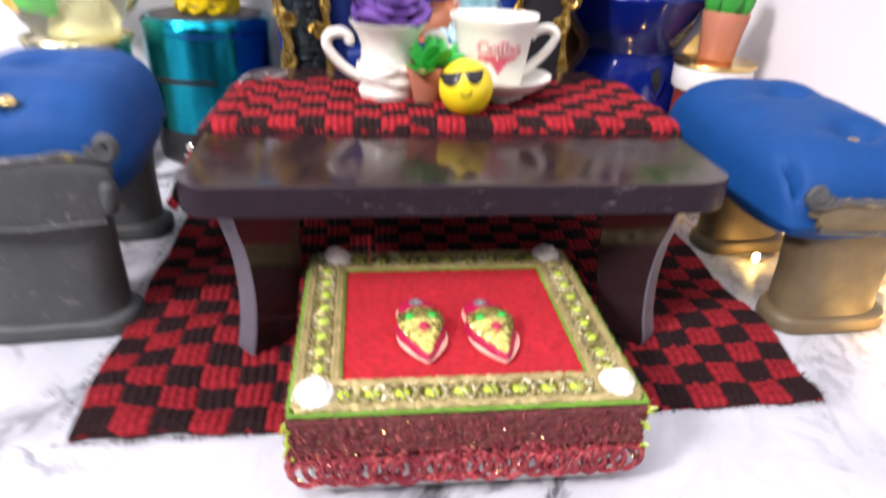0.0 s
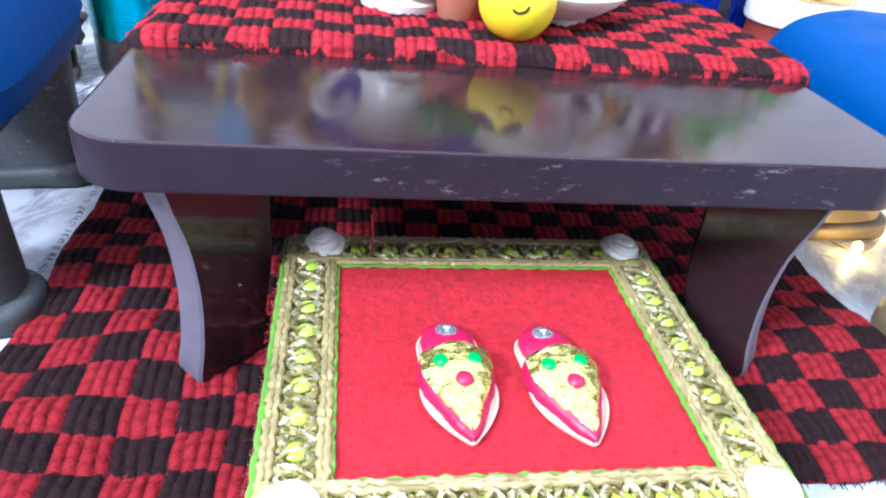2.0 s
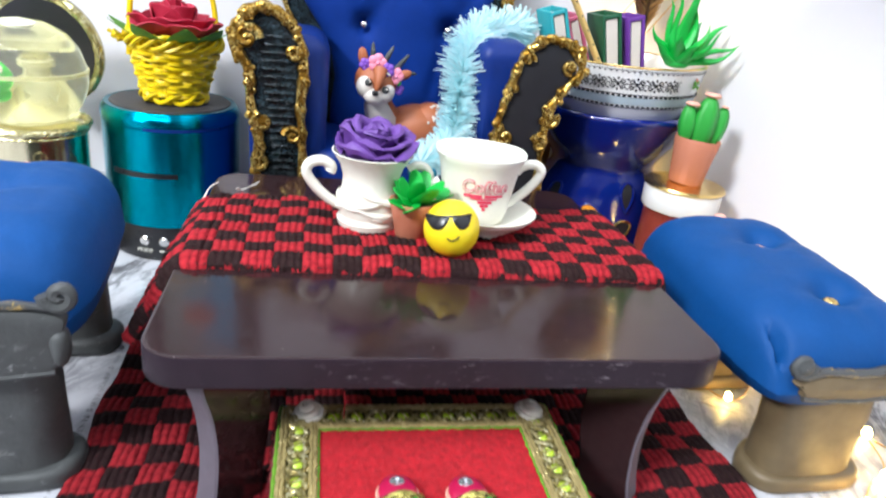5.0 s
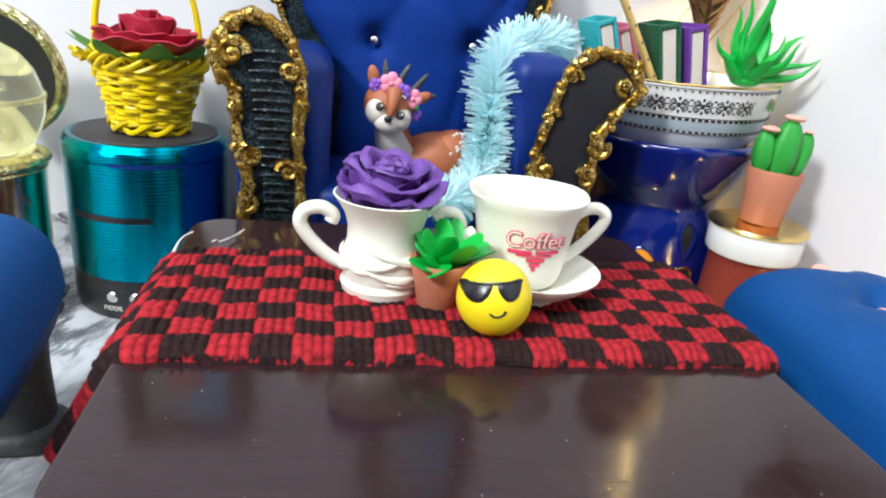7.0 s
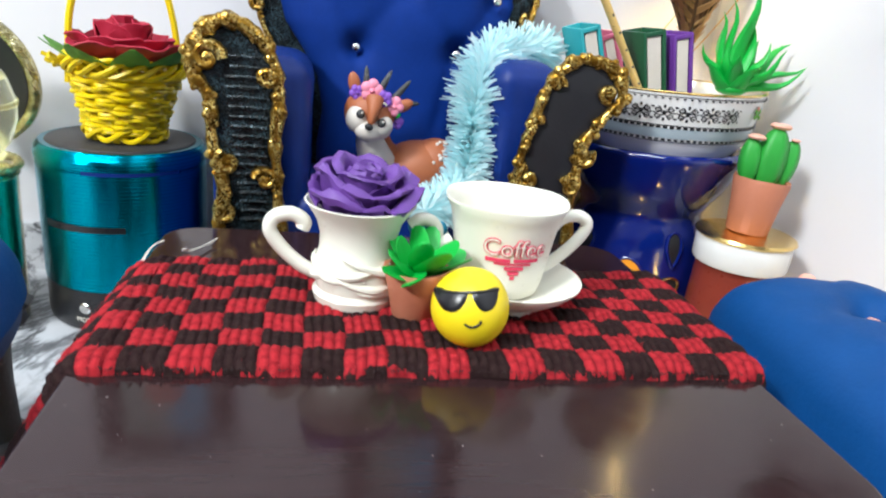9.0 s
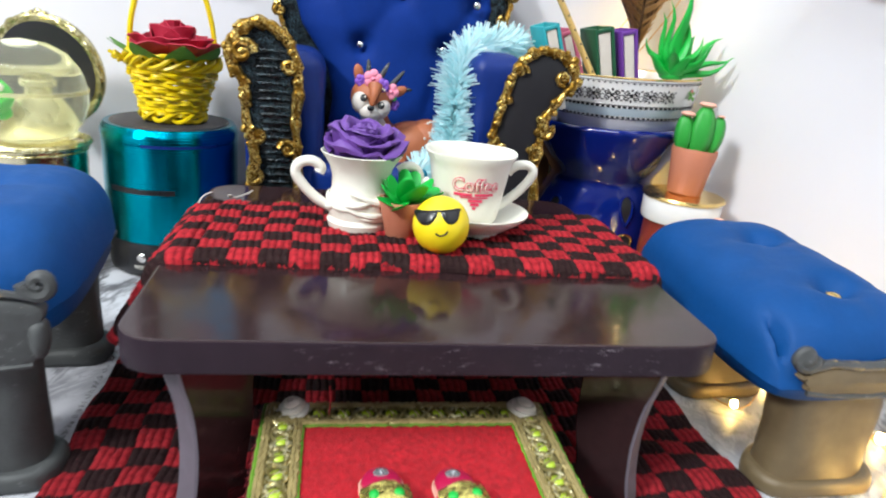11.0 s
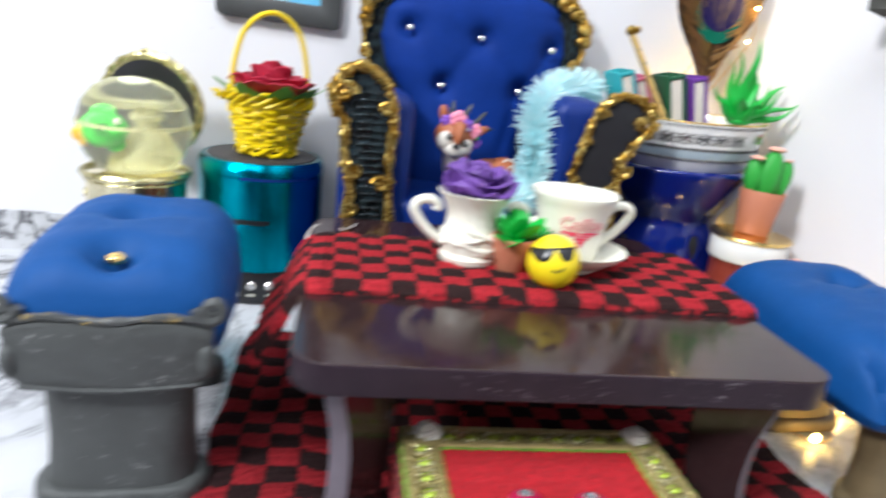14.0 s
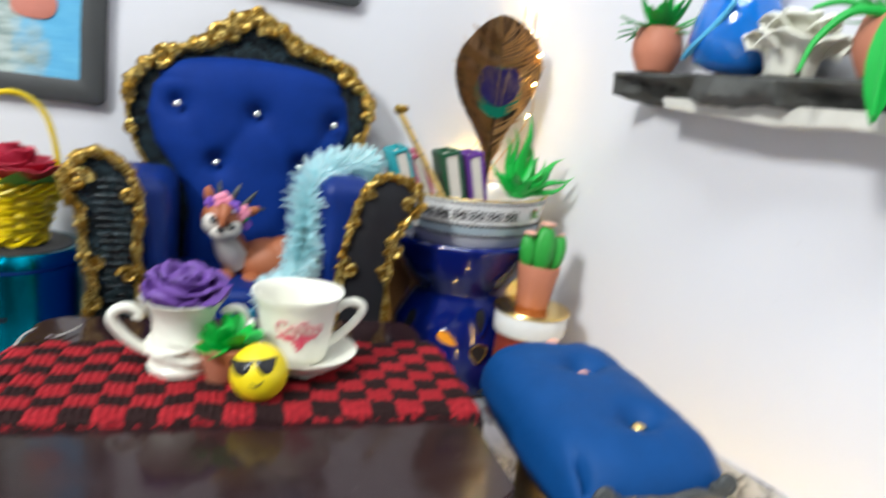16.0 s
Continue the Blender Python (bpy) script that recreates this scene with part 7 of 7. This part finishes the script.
for k in range(9):
    a = radians(-96 + 13.6 * k)
    unit = [ball((0.07, 0.03, 0.13), (0, 0, 2.52), 8, 6), ball((0.05, 0.03, 0.10), (0, 0, 2.86), 8, 6), ball((0.05, 0.03, 0.10), (0, 0, 2.18), 8, 6)]
    for hnd in (-1, 1):
        unit.append(tube(spiral((hnd * 0.26, 0, 2.70), 0.15, 0.03, 1.3, 14, math.pi / 2, hnd), 0.026, 4))
        unit.append(tube(spiral((hnd * 0.26, 0, 2.33), 0.15, 0.03, 1.3, 14, -math.pi / 2, -hnd), 0.026, 4))
        unit.append(tube(curve_of([(hnd * 0.05, 0, 2.52), (hnd * 0.16, 0, 2.58), (hnd * 0.30, 0, 2.50), (hnd * 0.43, 0, 2.55)], 4), 0.026, 4))
        unit.append(moved(ball((0.035, 0.02, 0.11), (0, 0, 0.1), 6, 5), loc(hnd * 0.05, 0, 2.6, 0, hnd * 42, 0)))
        unit.append(moved(ball((0.035, 0.02, 0.11), (0, 0, -0.1), 6, 5), loc(hnd * 0.05, 0, 2.44, 0, -hnd * 42, 0)))
        unit.append(ball((0.05, 0.02, 0.05), (hnd * 0.42, 0, 2.82), 6, 5))
        unit.append(ball((0.05, 0.02, 0.05), (hnd * 0.42, 0, 2.22), 6, 5))
    g = merge(*unit)
    for v in g.verts:
        rr = bowl_r(v.co.z) + 0.02
        x = v.co.x
        v.co.x, v.co.y = (rr - 0.25 * v.co.y) * math.sin(x / rr), -(rr - 0.25 * v.co.y) * math.cos(x / rr)
    orn.append(moved(g, Matrix.Rotation(a, 4, "Z")))
part("scroll_border", merge(*orn), BLACK_INK, bowl, "black scroll ornament", kind="stuff")
motif = []
for x, z, i in ((0, 2.9, 0), (-0.16, 2.75, 1), (0.17, 2.75, 1), (0, 2.55, 1), (-0.2, 2.45, 1), (0.22, 2.4, 1)):
    motif.append(slot(ball((0.13, 0.03, 0.13), (x, -3.8, z), 8, 6), i))
part("flower_motif", moved(merge(*motif), Matrix.Rotation(radians(38), 4, "Z")), [SALMON, LEAF_GREEN], bowl, "small painted flower")

books = [(11.9, 37.9, -12, TEAL_CLAY, "teal", 0.98, 2.6), (13.1, 38.1, -16, ROSE_BOOK, "rose pink", 0.85, 2.5), (14.4, 37.7, -7, DARK_GREEN, "dark green", 1.1, 2.6), (15.75, 37.8, -6, plain("violet_cover", (0.13, 0.035, 0.27), 0.45), "violet", 1.0, 2.6)]
for x, y, lean_b, cover, word, wide, high in books:
    bk = thing("toy_book", at(x + 0.2, y + 0.6, 10.3, 0, lean_b - 7, 6), "miniature %s book standing in the bowl" % word, "book", "books in the bowl")
    d = 1.9
    part("cover", box(0.16, d, high + 1.9, (-wide / 2 + 0.08, 0, (high + 1.9) / 2), 0.05, 2), cover, bk)
    part("cover", box(0.16, d, high + 1.9, (wide / 2 - 0.08, 0, (high + 1.9) / 2), 0.05, 2), cover, bk)
    part("spine", box(wide, 0.16, high + 1.9, (0, d / 2 - 0.08, (high + 1.9) / 2), 0.05, 2), cover, bk)
    part("top_edge", box(wide - 0.1, 0.22, 0.2, (0, -d / 2 + 0.12, high + 1.75), 0.06, 2), cover, bk)
    part("page_block", rough_up(box(wide - 0.42, d - 0.25, high + 1.65, (0, -0.05, (high + 1.65) / 2), 0.04, 1), 0.03, 3), PAPER, bk, "cream pages")

flute = thing("toy_flute", at(10.35, 36.9, 16.6, 0, 0, 0), "thin golden toy flute leaning in the bowl", "flute")
fd = Vector((3.98, 0.14, -6.0))
part("tube", tube([(0, 0, 0), fd * 0.5, fd], 0.17, 10), FLUTE_GOLD, flute)
part("head", merge(ball((0.3, 0.25, 0.28), (0, 0, 0.05), 12, 8), ball((0.2, 0.2, 0.2), (0.28, -0.1, 0.12), 10, 8)), GOLD, flute, "gold glitter head")
for k in range(7):
    part("finger_hole", ball((0.07, 0.07, 0.07), Vector(fd) * (0.15 + 0.11 * k) + Vector((0.02, -0.12, 0.04)), 8, 6), BLACK_INK, flute)

aloe_k = 1.7
aloe = thing("aloe_plant", at(18.0, 37.6, 12.1, 0, 0, 0), "bright green clay aloe plant in the bowl", "plant")
rng = random.Random(31)
for az, ln, up in ((-95, 2.1, 14), (-78, 2.2, 26), (-112, 1.9, 8), (-60, 1.6, 40), (-100, 1.5, 46), (88, 1.5, 35), (72, 2.0, 58), (104, 1.3, 18), (-20, 1.6, 40), (20, 1.8, 55), (10, 2.7, 84), (-80, 2.0, 70), (60, 2.3, 68), (150, 1.5, 30), (-150, 1.5, 26), (180, 1.3, 22), (-130, 1.6, 28), (120, 1.2, 44)):
    bm = bmesh.new()
    rings = []
    for j in range(9):
        f = j / 8
        w = 0.52 * (1 - f ** 1.3) ** 0.9 + 0.01
        bend = radians(up) + 0.20 * f + 0.10 * math.sin(6 * f + az)
        y, z = aloe_k * ln * f * math.cos(bend), aloe_k * ln * f * math.sin(bend)
        rings.append([bm.verts.new((w * math.cos(a), y - w * 0.55 * math.sin(a) * math.sin(bend), z + w * 0.55 * math.sin(a) * math.cos(bend))) for a in [2 * math.pi * k / 8 for k in range(8)]])
    for a, b in zip(rings, rings[1:]):
        for k in range(8):
            bm.faces.new((a[k], a[(k + 1) % 8], b[(k + 1) % 8], b[k]))
    bm.faces.new(rings[-1])
    bmesh.ops.recalc_face_normals(bm, faces=bm.faces)
    part("leaf", moved(bm, loc(0, 0, 0.45, 0, 0, az)), GREEN_CLAY, aloe, "pointed fleshy leaf")
part("core", ball((0.7, 0.7, 0.3), (0, 0, 0.45), 16, 10), GREEN_CLAY, aloe)

# peacock feather behind the bowl
feather = thing("peacock_feather", at(16.9, 40.4, 12.4, 0, 0, 0), "folded peacock feather with a dark blue eye", "feather")
FO = [(0.0, 0.0), (0.14, 0.0), (0.25, 1.6), (0.9, 3.4), (2.2, 5.4), (2.75, 7.2), (2.3, 8.9), (1.1, 9.9), (0.0, 10.2), (-1.2, 9.6), (-2.4, 8.1), (-2.7, 6.6), (-2.1, 5.0), (-0.9, 3.2), (-0.2, 1.6)]
vane_bm = plate(smooth2(FO, 5), -0.05, 0.05, 0.02, 1)
vane = part("vane", rough_up(vane_bm, 0.05, 2), FEATHER_BROWN, feather, "brown barbed vane")
barbs = []
rng = random.Random(9)
for k in range(170):
    f = rng.random()
    hand = rng.choice((-1, 1))
    z0 = 1.5 + 7.6 * f
    wmax = float(np.interp(z0 + 1.2, [0, 1.6, 3.4, 5.4, 7.2, 8.9, 9.9, 10.4], [0.1, 0.25, 0.9, 2.2, 2.75, 2.3, 1.1, 0.1]))
    tip = Vector((hand * wmax * rng.uniform(0.9, 1.08), -0.12, min(z0 + rng.uniform(0.9, 1.8), 10.2)))
    barbs.append(tube(curve_of([(0.05 * hand, -0.1, z0), (hand * wmax * 0.5, -0.2, z0 + 0.5), tip], 3), [0.05, 0.05, 0.045, 0.04, 0.035, 0.03, 0.01], 4))
part("barb", merge(*barbs), [metal("bronze_barbs", (0.50, 0.30, 0.13), 0.3, 0.2)], vane, "bronze barbs", kind="stuff")


def oval(cx, cz, rx, rz, notch=0.0):
    """An egg-shaped outline, with a dent at its top."""
    return [(cx + rx * math.sin(a) * (1 - 0.12 * math.cos(a)), cz - rz * math.cos(a) * (1 - notch * math.exp(-((a - math.pi) / 0.5) ** 2))) for a in [2 * math.pi * k / 30 for k in range(30)]]


part("eye_ring", plate(oval(0.05, 5.75, 1.5, 1.5), -0.21, -0.15, 0.03, 1), FEATHER_TEAL, vane, "teal eye ring")
part("eye", plate(oval(0.05, 6.25, 1.35, 1.3, 0.3), -0.26, -0.2, 0.03, 1), FEATHER_EYE, vane, "dark indigo eye")
strands = []
for k in range(34):
    x0 = rng.uniform(-1.25, 1.35)
    z0 = rng.uniform(4.9, 7.2)
    lean_b = 0.25 * x0 + rng.uniform(-0.15, 0.15)
    strands.append(tube([(x0, -0.27, z0), (x0 + lean_b * 0.5, -0.33, z0 + 0.8), (x0 + lean_b, -0.27, z0 + rng.uniform(1.2, 1.9))], [0.010, 0.016, 0.005], 4))
part("eye_strand", merge(*strands), [metal("pale_bronze_strand", (0.34, 0.22, 0.11), 0.35, 0.2)], vane, "fine bronze barbs over the eye", kind="stuff")
part("quill", tube([(0, 0, -1.6), (0, -0.1, 2), (0, -0.15, 5)], [0.16, 0.13, 0.05], 8), FEATHER_BROWN, feather)

# tan card between chair and burner
single("tan_card", rough_up(plate([(0, 0), (3.6, 0), (3.65, 4.5), (3.6, 9.0), (0.05, 9.0), (-0.05, 4)], -0.12, 0.12, 0.05, 1), 0.03, 1), TAN, at(9.9, 42.7, 0.02, -3, 0, -4), "tan wooden card standing behind the chair arm", "card")

# ---- jar with potted cactus ----
jar = thing("jar", at(18.5, 34.55, 0, 0, 0, 0), "rust red jar with a white and gold lid", "jar")
part("body", lathe([(0, 0.0), (1.6, 0.0), (1.8, 0.2), (1.85, 3.0), (1.8, 5.2), (1.6, 5.4), (0, 5.4)], 48), RUST, jar)
lid = part("lid", lathe([(0, 5.25), (1.98, 5.25), (2.05, 5.4), (2.05, 6.35), (2.0, 6.45), (0, 6.48)], 56), CERAMIC, jar, "white lid")
part("lid_top", rough_up(lathe([(0, 6.46), (2.05, 6.43), (2.16, 6.54), (2.1, 6.66), (1.6, 6.72), (0, 6.72)], 56), 0.03, 1.2), GOLD_FLAT, lid, "gold rimmed top")
cactus = thing("potted_cactus", at(18.45, 34.5, 6.72, 0, 3, 0), "green clay cactus with peach flowers in a terracotta pot", "plant")
clay_pot(cactus, 0.88, 1.18, 2.45)
for x, y, z, rx, rz2, ht, lean_c in ((0, -0.1, 2.0, 0.66, 0.58, 1.45, 0), (-0.74, 0, 2.2, 0.46, 0.44, 1.05, -8), (0.74, 0.05, 2.1, 0.50, 0.44, 1.15, 8)):
    col = ball((rx, rz2, ht), (0, 0, ht * 0.85), 28, 18)
    for v in col.verts:
        a = math.atan2(v.co.y, v.co.x)
        k = 1 + 0.06 * math.cos(5 * a + 0.8)
        v.co.x, v.co.y = v.co.x * k, v.co.y * k
    part("stem", moved(col, loc(x, y, z, 0, lean_c, 0)), CACTUS_GREEN, cactus, "ribbed green stem")
for x, z, r in ((0.02, 4.72, 0.44), (-0.95, 4.15, 0.36), (0.92, 4.22, 0.2)):
    part("flower", rough_up(ball((r, r, r * 0.36), (x, -0.1, z), 16, 8), 0.05, 3, x), PEACH_CLAY, cactus, "flat peach flower")

# ---- pictures on the wall ----


def painted_panel(name):
    """Brushed clay painting: blue ground running into sage and milky strokes."""
    n = Nodes(name)
    m = n.add("ShaderNodeMapping")
    m.inputs["Scale"].default_value = (0.35, 1.0, 1.5)
    m.inputs["Rotation"].default_value = (0, 0.25, 0)
    n.link(n.coords(), m.inputs["Vector"])
    streak = n.noise(1.1, 5, 0.65, m.outputs["Vector"])
    parts = n.add("ShaderNodeSeparateXYZ")
    n.link(n.coords(), parts.inputs[0])
    across = n.math("MULTIPLY_ADD", parts.outputs["X"], 0.16, 0.45)
    side = n.math("ADD", across, n.math("MULTIPLY", n.math("SUBTRACT", n.noise(0.45, 3), 0.5), 0.9))
    blue = n.mix(streak, (0.05, 0.30, 0.60), (0.22, 0.60, 0.80))
    sage = n.mix(n.ramp(streak, [(0.35, (0, 0, 0)), (0.62, (1, 1, 1))]), (0.20, 0.27, 0.25), (0.52, 0.60, 0.57))
    c = n.mix(n.ramp(side, [(0.40, (0, 0, 0)), (0.58, (1, 1, 1))]), sage, blue)
    n.set(Base_Color=c, Roughness=0.4)
    n.bump(streak, 0.6, 0.08)
    return n.mat


PAINTED = painted_panel("brushed_painting")


def picture(x0, x1, z0, z1, label, tilt_a):
    ob = thing("wall_picture", at((x0 + x1) / 2, BACK - 0.3, (z0 + z1) / 2, 0, tilt_a, 0), label, "picture")
    w2, h2, b = (x1 - x0) / 2, (z1 - z0) / 2, 1.25
    loops = []
    bm = bmesh.new()
    for k, (inset, r, y) in enumerate(((0, 0.45, 0.28), (0, 0.45, -0.14), (0.05, 0.42, -0.24), (0.15, 0.36, -0.28), (b - 0.1, 0.12, -0.28), (b, 0.06, -0.22), (b, 0.06, 0.28))):
        ring = []
        for cx, cz, a0 in ((1, 1, 0), (-1, 1, 90), (-1, -1, 180), (1, -1, 270)):
            for i in range(7):
                a = radians(a0 + 15 * i)
                ring.append(bm.verts.new((cx * (w2 - inset - r) + r * math.cos(a), y, cz * (h2 - inset - r) + r * math.sin(a))))
        loops.append(ring)
    for p, q in zip(loops, loops[1:]):
        for i in range(len(p)):
            bm.faces.new((p[i], p[(i + 1) % len(p)], q[(i + 1) % len(p)], q[i]))
    long_edges = [e for e in bm.edges if e.calc_length() > 2.0]
    bmesh.ops.subdivide_edges(bm, edges=long_edges, cuts=12)
    bmesh.ops.recalc_face_normals(bm, faces=bm.faces)
    part("picture_frame", rough_up(bm, 0.05, 0.5), FRAME_GREY, ob, "dark grey frame")
    part("painting", rough_up(box(2 * w2 - 2 * b + 0.1, 0.12, 2 * h2 - 2 * b + 0.1, (0, 0.0, 0), 0), 0.0, 1), PAINTED, ob, "painting in blue and sage")
    return ob, w2 - b, h2 - b


pic, pw, ph = picture(-12.0, -4.85, 15.0, 24.5, "dark grey framed clay picture in blue and sage", 1.5)
part("painted_shape", rough_up(plate(smooth2([(-0.9, -0.4), (0.7, -0.5), (1.2, 0.4), (0.4, 1.2), (-0.8, 0.9)], 4), -0.14, -0.05, 0.04, 2), 0.04, 1), SALMON, pic, "salmon painted shape")
pic2, pw2, ph2 = picture(2.0, 8.9, 22.2, 30.0, "dark grey framed picture high on the wall", 1.5)

# ---- shelf on the side wall ----


def by_wall(y, off, z, turn_a=0):
    p = Vector((wall_x(y), y, 0)) + INWARD * off
    return at(p.x, p.y, z, 0, 0, SIDE_TURN + turn_a)


shelf = thing("wall_shelf", by_wall(24.0, 0, 18.6), "dark bark-textured shelf fixed to the white wall", "shelf")
# local x runs along the wall out of the corner, local -y into the wall
sh = bmesh.new()
rows = []
for j in range(151):
    f = j / 150
    x = -9.4 + 25.2 * f
    ring = []
    arch = max(0.0, math.sin(math.pi * (x + 9.4) / 4.6 + 0.8 * noise.noise((x * 0.3, 7, 1)))) ** 0.6
    for k, (y, z) in enumerate(((0.05, 1.1), (-2.0, 1.15), (-3.2, 1.12), (-3.5, 0.95), (-3.5, 0.7), (-3.45, 0.4), (-3.2, 0.05), (-2.0, -0.15), (0.05, -0.3))):
        w_ = 0.0 if k in (0, 8) else 0.35 * noise.noise((x * 0.45, y, z)) + 0.25 * noise.noise((x * 1.5, y * 2, z))
        back = arch * (0, 0, 0.1, 0.25, 1.15, 1.6, 1.3, 0.4, 0)[k]
        lift = arch * (0, 0, 0, 0, 0.1, 0.2, 0.3, 0.1, 0)[k]
        ring.append(sh.verts.new((x, y * (1 - 0.10 * math.exp(-f * 14)) + (w_ if y < -1 else 0) + back, z + lift + (w_ * 0.6 if z < 0.9 else 0.15 * w_))))
    rows.append(ring)
for a, b in zip(rows, rows[1:]):
    for k in range(9):
        sh.faces.new((a[k], a[(k + 1) % 9], b[(k + 1) % 9], b[k]))
sh.faces.new(rows[0]), sh.faces.new(rows[-1])
bmesh.ops.recalc_face_normals(sh, faces=sh.faces)
part("board", sh, BARK, shelf)
ledge = plate([(-6.6, 0.1), (14, 0.1), (14, -0.7), (11, -0.85), (8, -0.6), (5, -0.8), (2, -0.55), (-1, -0.75), (-4, -0.55), (-6.4, -0.4)], -2.4, 0.02, 0.08, 2)
part("bracket", ledge, SHELL, shelf, "pale clay bracket under the board")
ST = 18.6 + 1.2


def shelf_plant(y, off, r, h, leaves, seed, label, droop):
    ob = thing("potted_plant", by_wall(y, off, ST), label, "plant", "plants on the shelf")
    part("pot", rough_up(lathe([(0, 0), (r * 0.7, 0), (r * 0.98, h * 0.35), (r, h * 0.6), (r * 0.86, h * 0.95), (r * 0.8, h), (r * 0.7, h * 0.9), (0, h * 0.85)], 36), 0.04, 1, seed), TERRACOTTA, ob, "rounded terracotta pot")
    rng = random.Random(seed)
    for k in range(leaves):
        a = 360 * k / leaves + rng.uniform(-15, 15)
        part("leaf", moved(leaf(rng.uniform(1.4, 2.3), 0.22, 0.1, rng.uniform(-0.5, 0.4)), loc(0, 0, h * 0.93, 0, 0, a) @ loc(0, 0.2, 0, rng.uniform(-5, 60) - droop, 0, 0)), GREEN_CLAY, ob, "green clay leaf")
    return ob


shelf_plant(31.2, 2.4, 1.15, 2.0, 22, 1, "green clay plant in a terracotta pot on the shelf", 0)
trail = shelf_plant(21.0, 2.2, 1.35, 2.2, 18, 5, "trailing green clay plant in a terracotta pot on the shelf", 22)
for pts in ([(0, -0.8, 2.1), (-0.7, -1.9, 2.0), (-1.3, -2.6, 1.0), (-1.5, -2.9, -0.1)], [(0.2, -0.9, 2.1), (0.9, -2.4, 2.2), (1.4, -3.2, 0.6), (1.6, -3.5, -1.4)], [(-0.5, -0.6, 2.1), (-1.4, -1.2, 2.5), (-2.2, -1.8, 2.2)]):
    cpts = curve_of(pts, 6)
    part("trailing_stem", tube(cpts, [0.2 - 0.13 * i / (len(cpts) - 1) for i in range(len(cpts))], 8), GREEN_CLAY, trail, "trailing green stem")
big = part("large_leaf", moved(leaf(4.2, 0.75, 0.12, -0.4), loc(1.6, -2.4, 2.6, -62, 0, 170)), GREEN_CLAY, trail, "large hanging green leaf")
vase = thing("blue_vase", by_wall(27.2, 2.3, ST), "glossy blue vase with pale blue relief on the shelf", "vase")
part("body", rough_up(lathe([(0, 0), (0.9, 0.0), (1.5, 0.35), (1.85, 1.2), (1.8, 2.2), (1.4, 3.1), (1.1, 3.8), (1.3, 4.4), (1.1, 4.4), (0.9, 3.8), (0, 3.6)], 48), 0.12, 0.7), BLUE_GLOSS, vase)
part("relief", merge(*[tube(curve_of([(-1.4 + 0.3 * k, -1.35, 0.5 + 0.2 * k), (-0.6 + 0.35 * k, -1.75, 1.0 + 0.3 * k), (0.4 + 0.2 * k, -1.7, 1.8 + 0.3 * k)], 5), 0.12, 6) for k in range(4)]), SKY_BLUE, vase, "pale blue relief")
ruffle = thing("white_flower", by_wall(24.6, 2.2, ST), "white ruffled clay flower on the shelf", "flower")
for ring in (petal_ring(4, 0.5, 0.9, 2.4, 0.3, 0.06, 41, 1.5, 0.3), petal_ring(6, 0.9, 0.5, 2.2, 0.6, 0.06, 42, 1.4, 0.4), petal_ring(7, 1.2, 0.0, 1.5, 0.8, 0.06, 43, 1.3, 0.4)):
    for bm in ring:
        part("petal", bm, WHITE_PLASTIC, ruffle)
part("core", ball((0.7, 0.7, 0.5), (0, 0, 0.5), 14, 8), WHITE_PLASTIC, ruffle)
single("dark_stone", rough_up(ball((0.8, 0.7, 1.5), (0, 0, 1.45), 18, 12), 0.2, 1), BARK, by_wall(32.0, 1.3, ST), "dark rough stone at the end of the shelf", "stone")

# ---- string of fairy lights along the corner ----
fairy = thing("fairy_lights", here, "warm white fairy lights on thin copper wire", "fairy lights")
SPOTS = [(16.6, 23.9, 0.4), (14.9, 29.8, 0.4), (19.9, 26.4, 0.45), (20.4, 24.2, 0.4), (21.4, 21.4, 0.4), (20.2, 19.0, 0.35), (18.2, 17.6, 0.4), (21.4, 16.0, 0.4), (22.6, 30.5, 0.4), (20.8, 34.6, 0.4), (13.5, 34.2, 0.5), (19.5, 42.4, 5.5), (19.7, 42.3, 9.0), (18.3, 42.6, 12.2), (17.6, 42.6, 14.6), (17.9, 42.8, 16.8), (16.2, 42.9, 14.2), (18.3, 42.4, 17.9), (23.0, 18.4, 0.4), (23.4, 15.6, 0.4), (24.2, 13.2, 0.4), (21.0, 14.2, 0.4), (19.3, 40.1, 20.6), (19.15, 40.1, 18.9), (19.0, 40.1, 17.0), (17.3, 41.6, 13.4), (19.8, 43.2, 22.2), (20.0, 43.2, 24.0), (19.8, 43.2, 25.6), (20.1, 43.1, 27.2), (20.1, 43.1, 28.8), (19.9, 43.2, 30.6)]
for x, y, z in SPOTS:
    k = 0.9 if z < 1 and x > 21.6 else 1.2 if z < 1 and x < 17 else 1.45 if z < 1 else 1.1 if z < 11 else 0.7 if z > 23 else 0.9 if z < 14.7 else 0.42
    b = part("bulb", ball((0.13 * k, 0.13 * k, 0.17 * k), (x, y, z), 10, 8), TINY_BULB if z > 14.7 else BULB, fairy, "glowing warm bulb")
order = [10, 1, 0, 2, 3, 4, 18, 19, 20, 21, 7, 5, 6, 5, 4, 8, 9, 11, 12, 13, 14, 25, 24, 23, 22, 26, 27, 28, 29, 30, 31, 17, 15, 16]
wire_pts = []
for k in order:
    x, y, z = SPOTS[k]
    wire_pts.append((x + 0.1, y + 0.12, max(0.08, z - 0.25)))
part("wire", tube(curve_of(wire_pts, 8), 0.03, 5), WIRE, fairy, "thin copper wire")
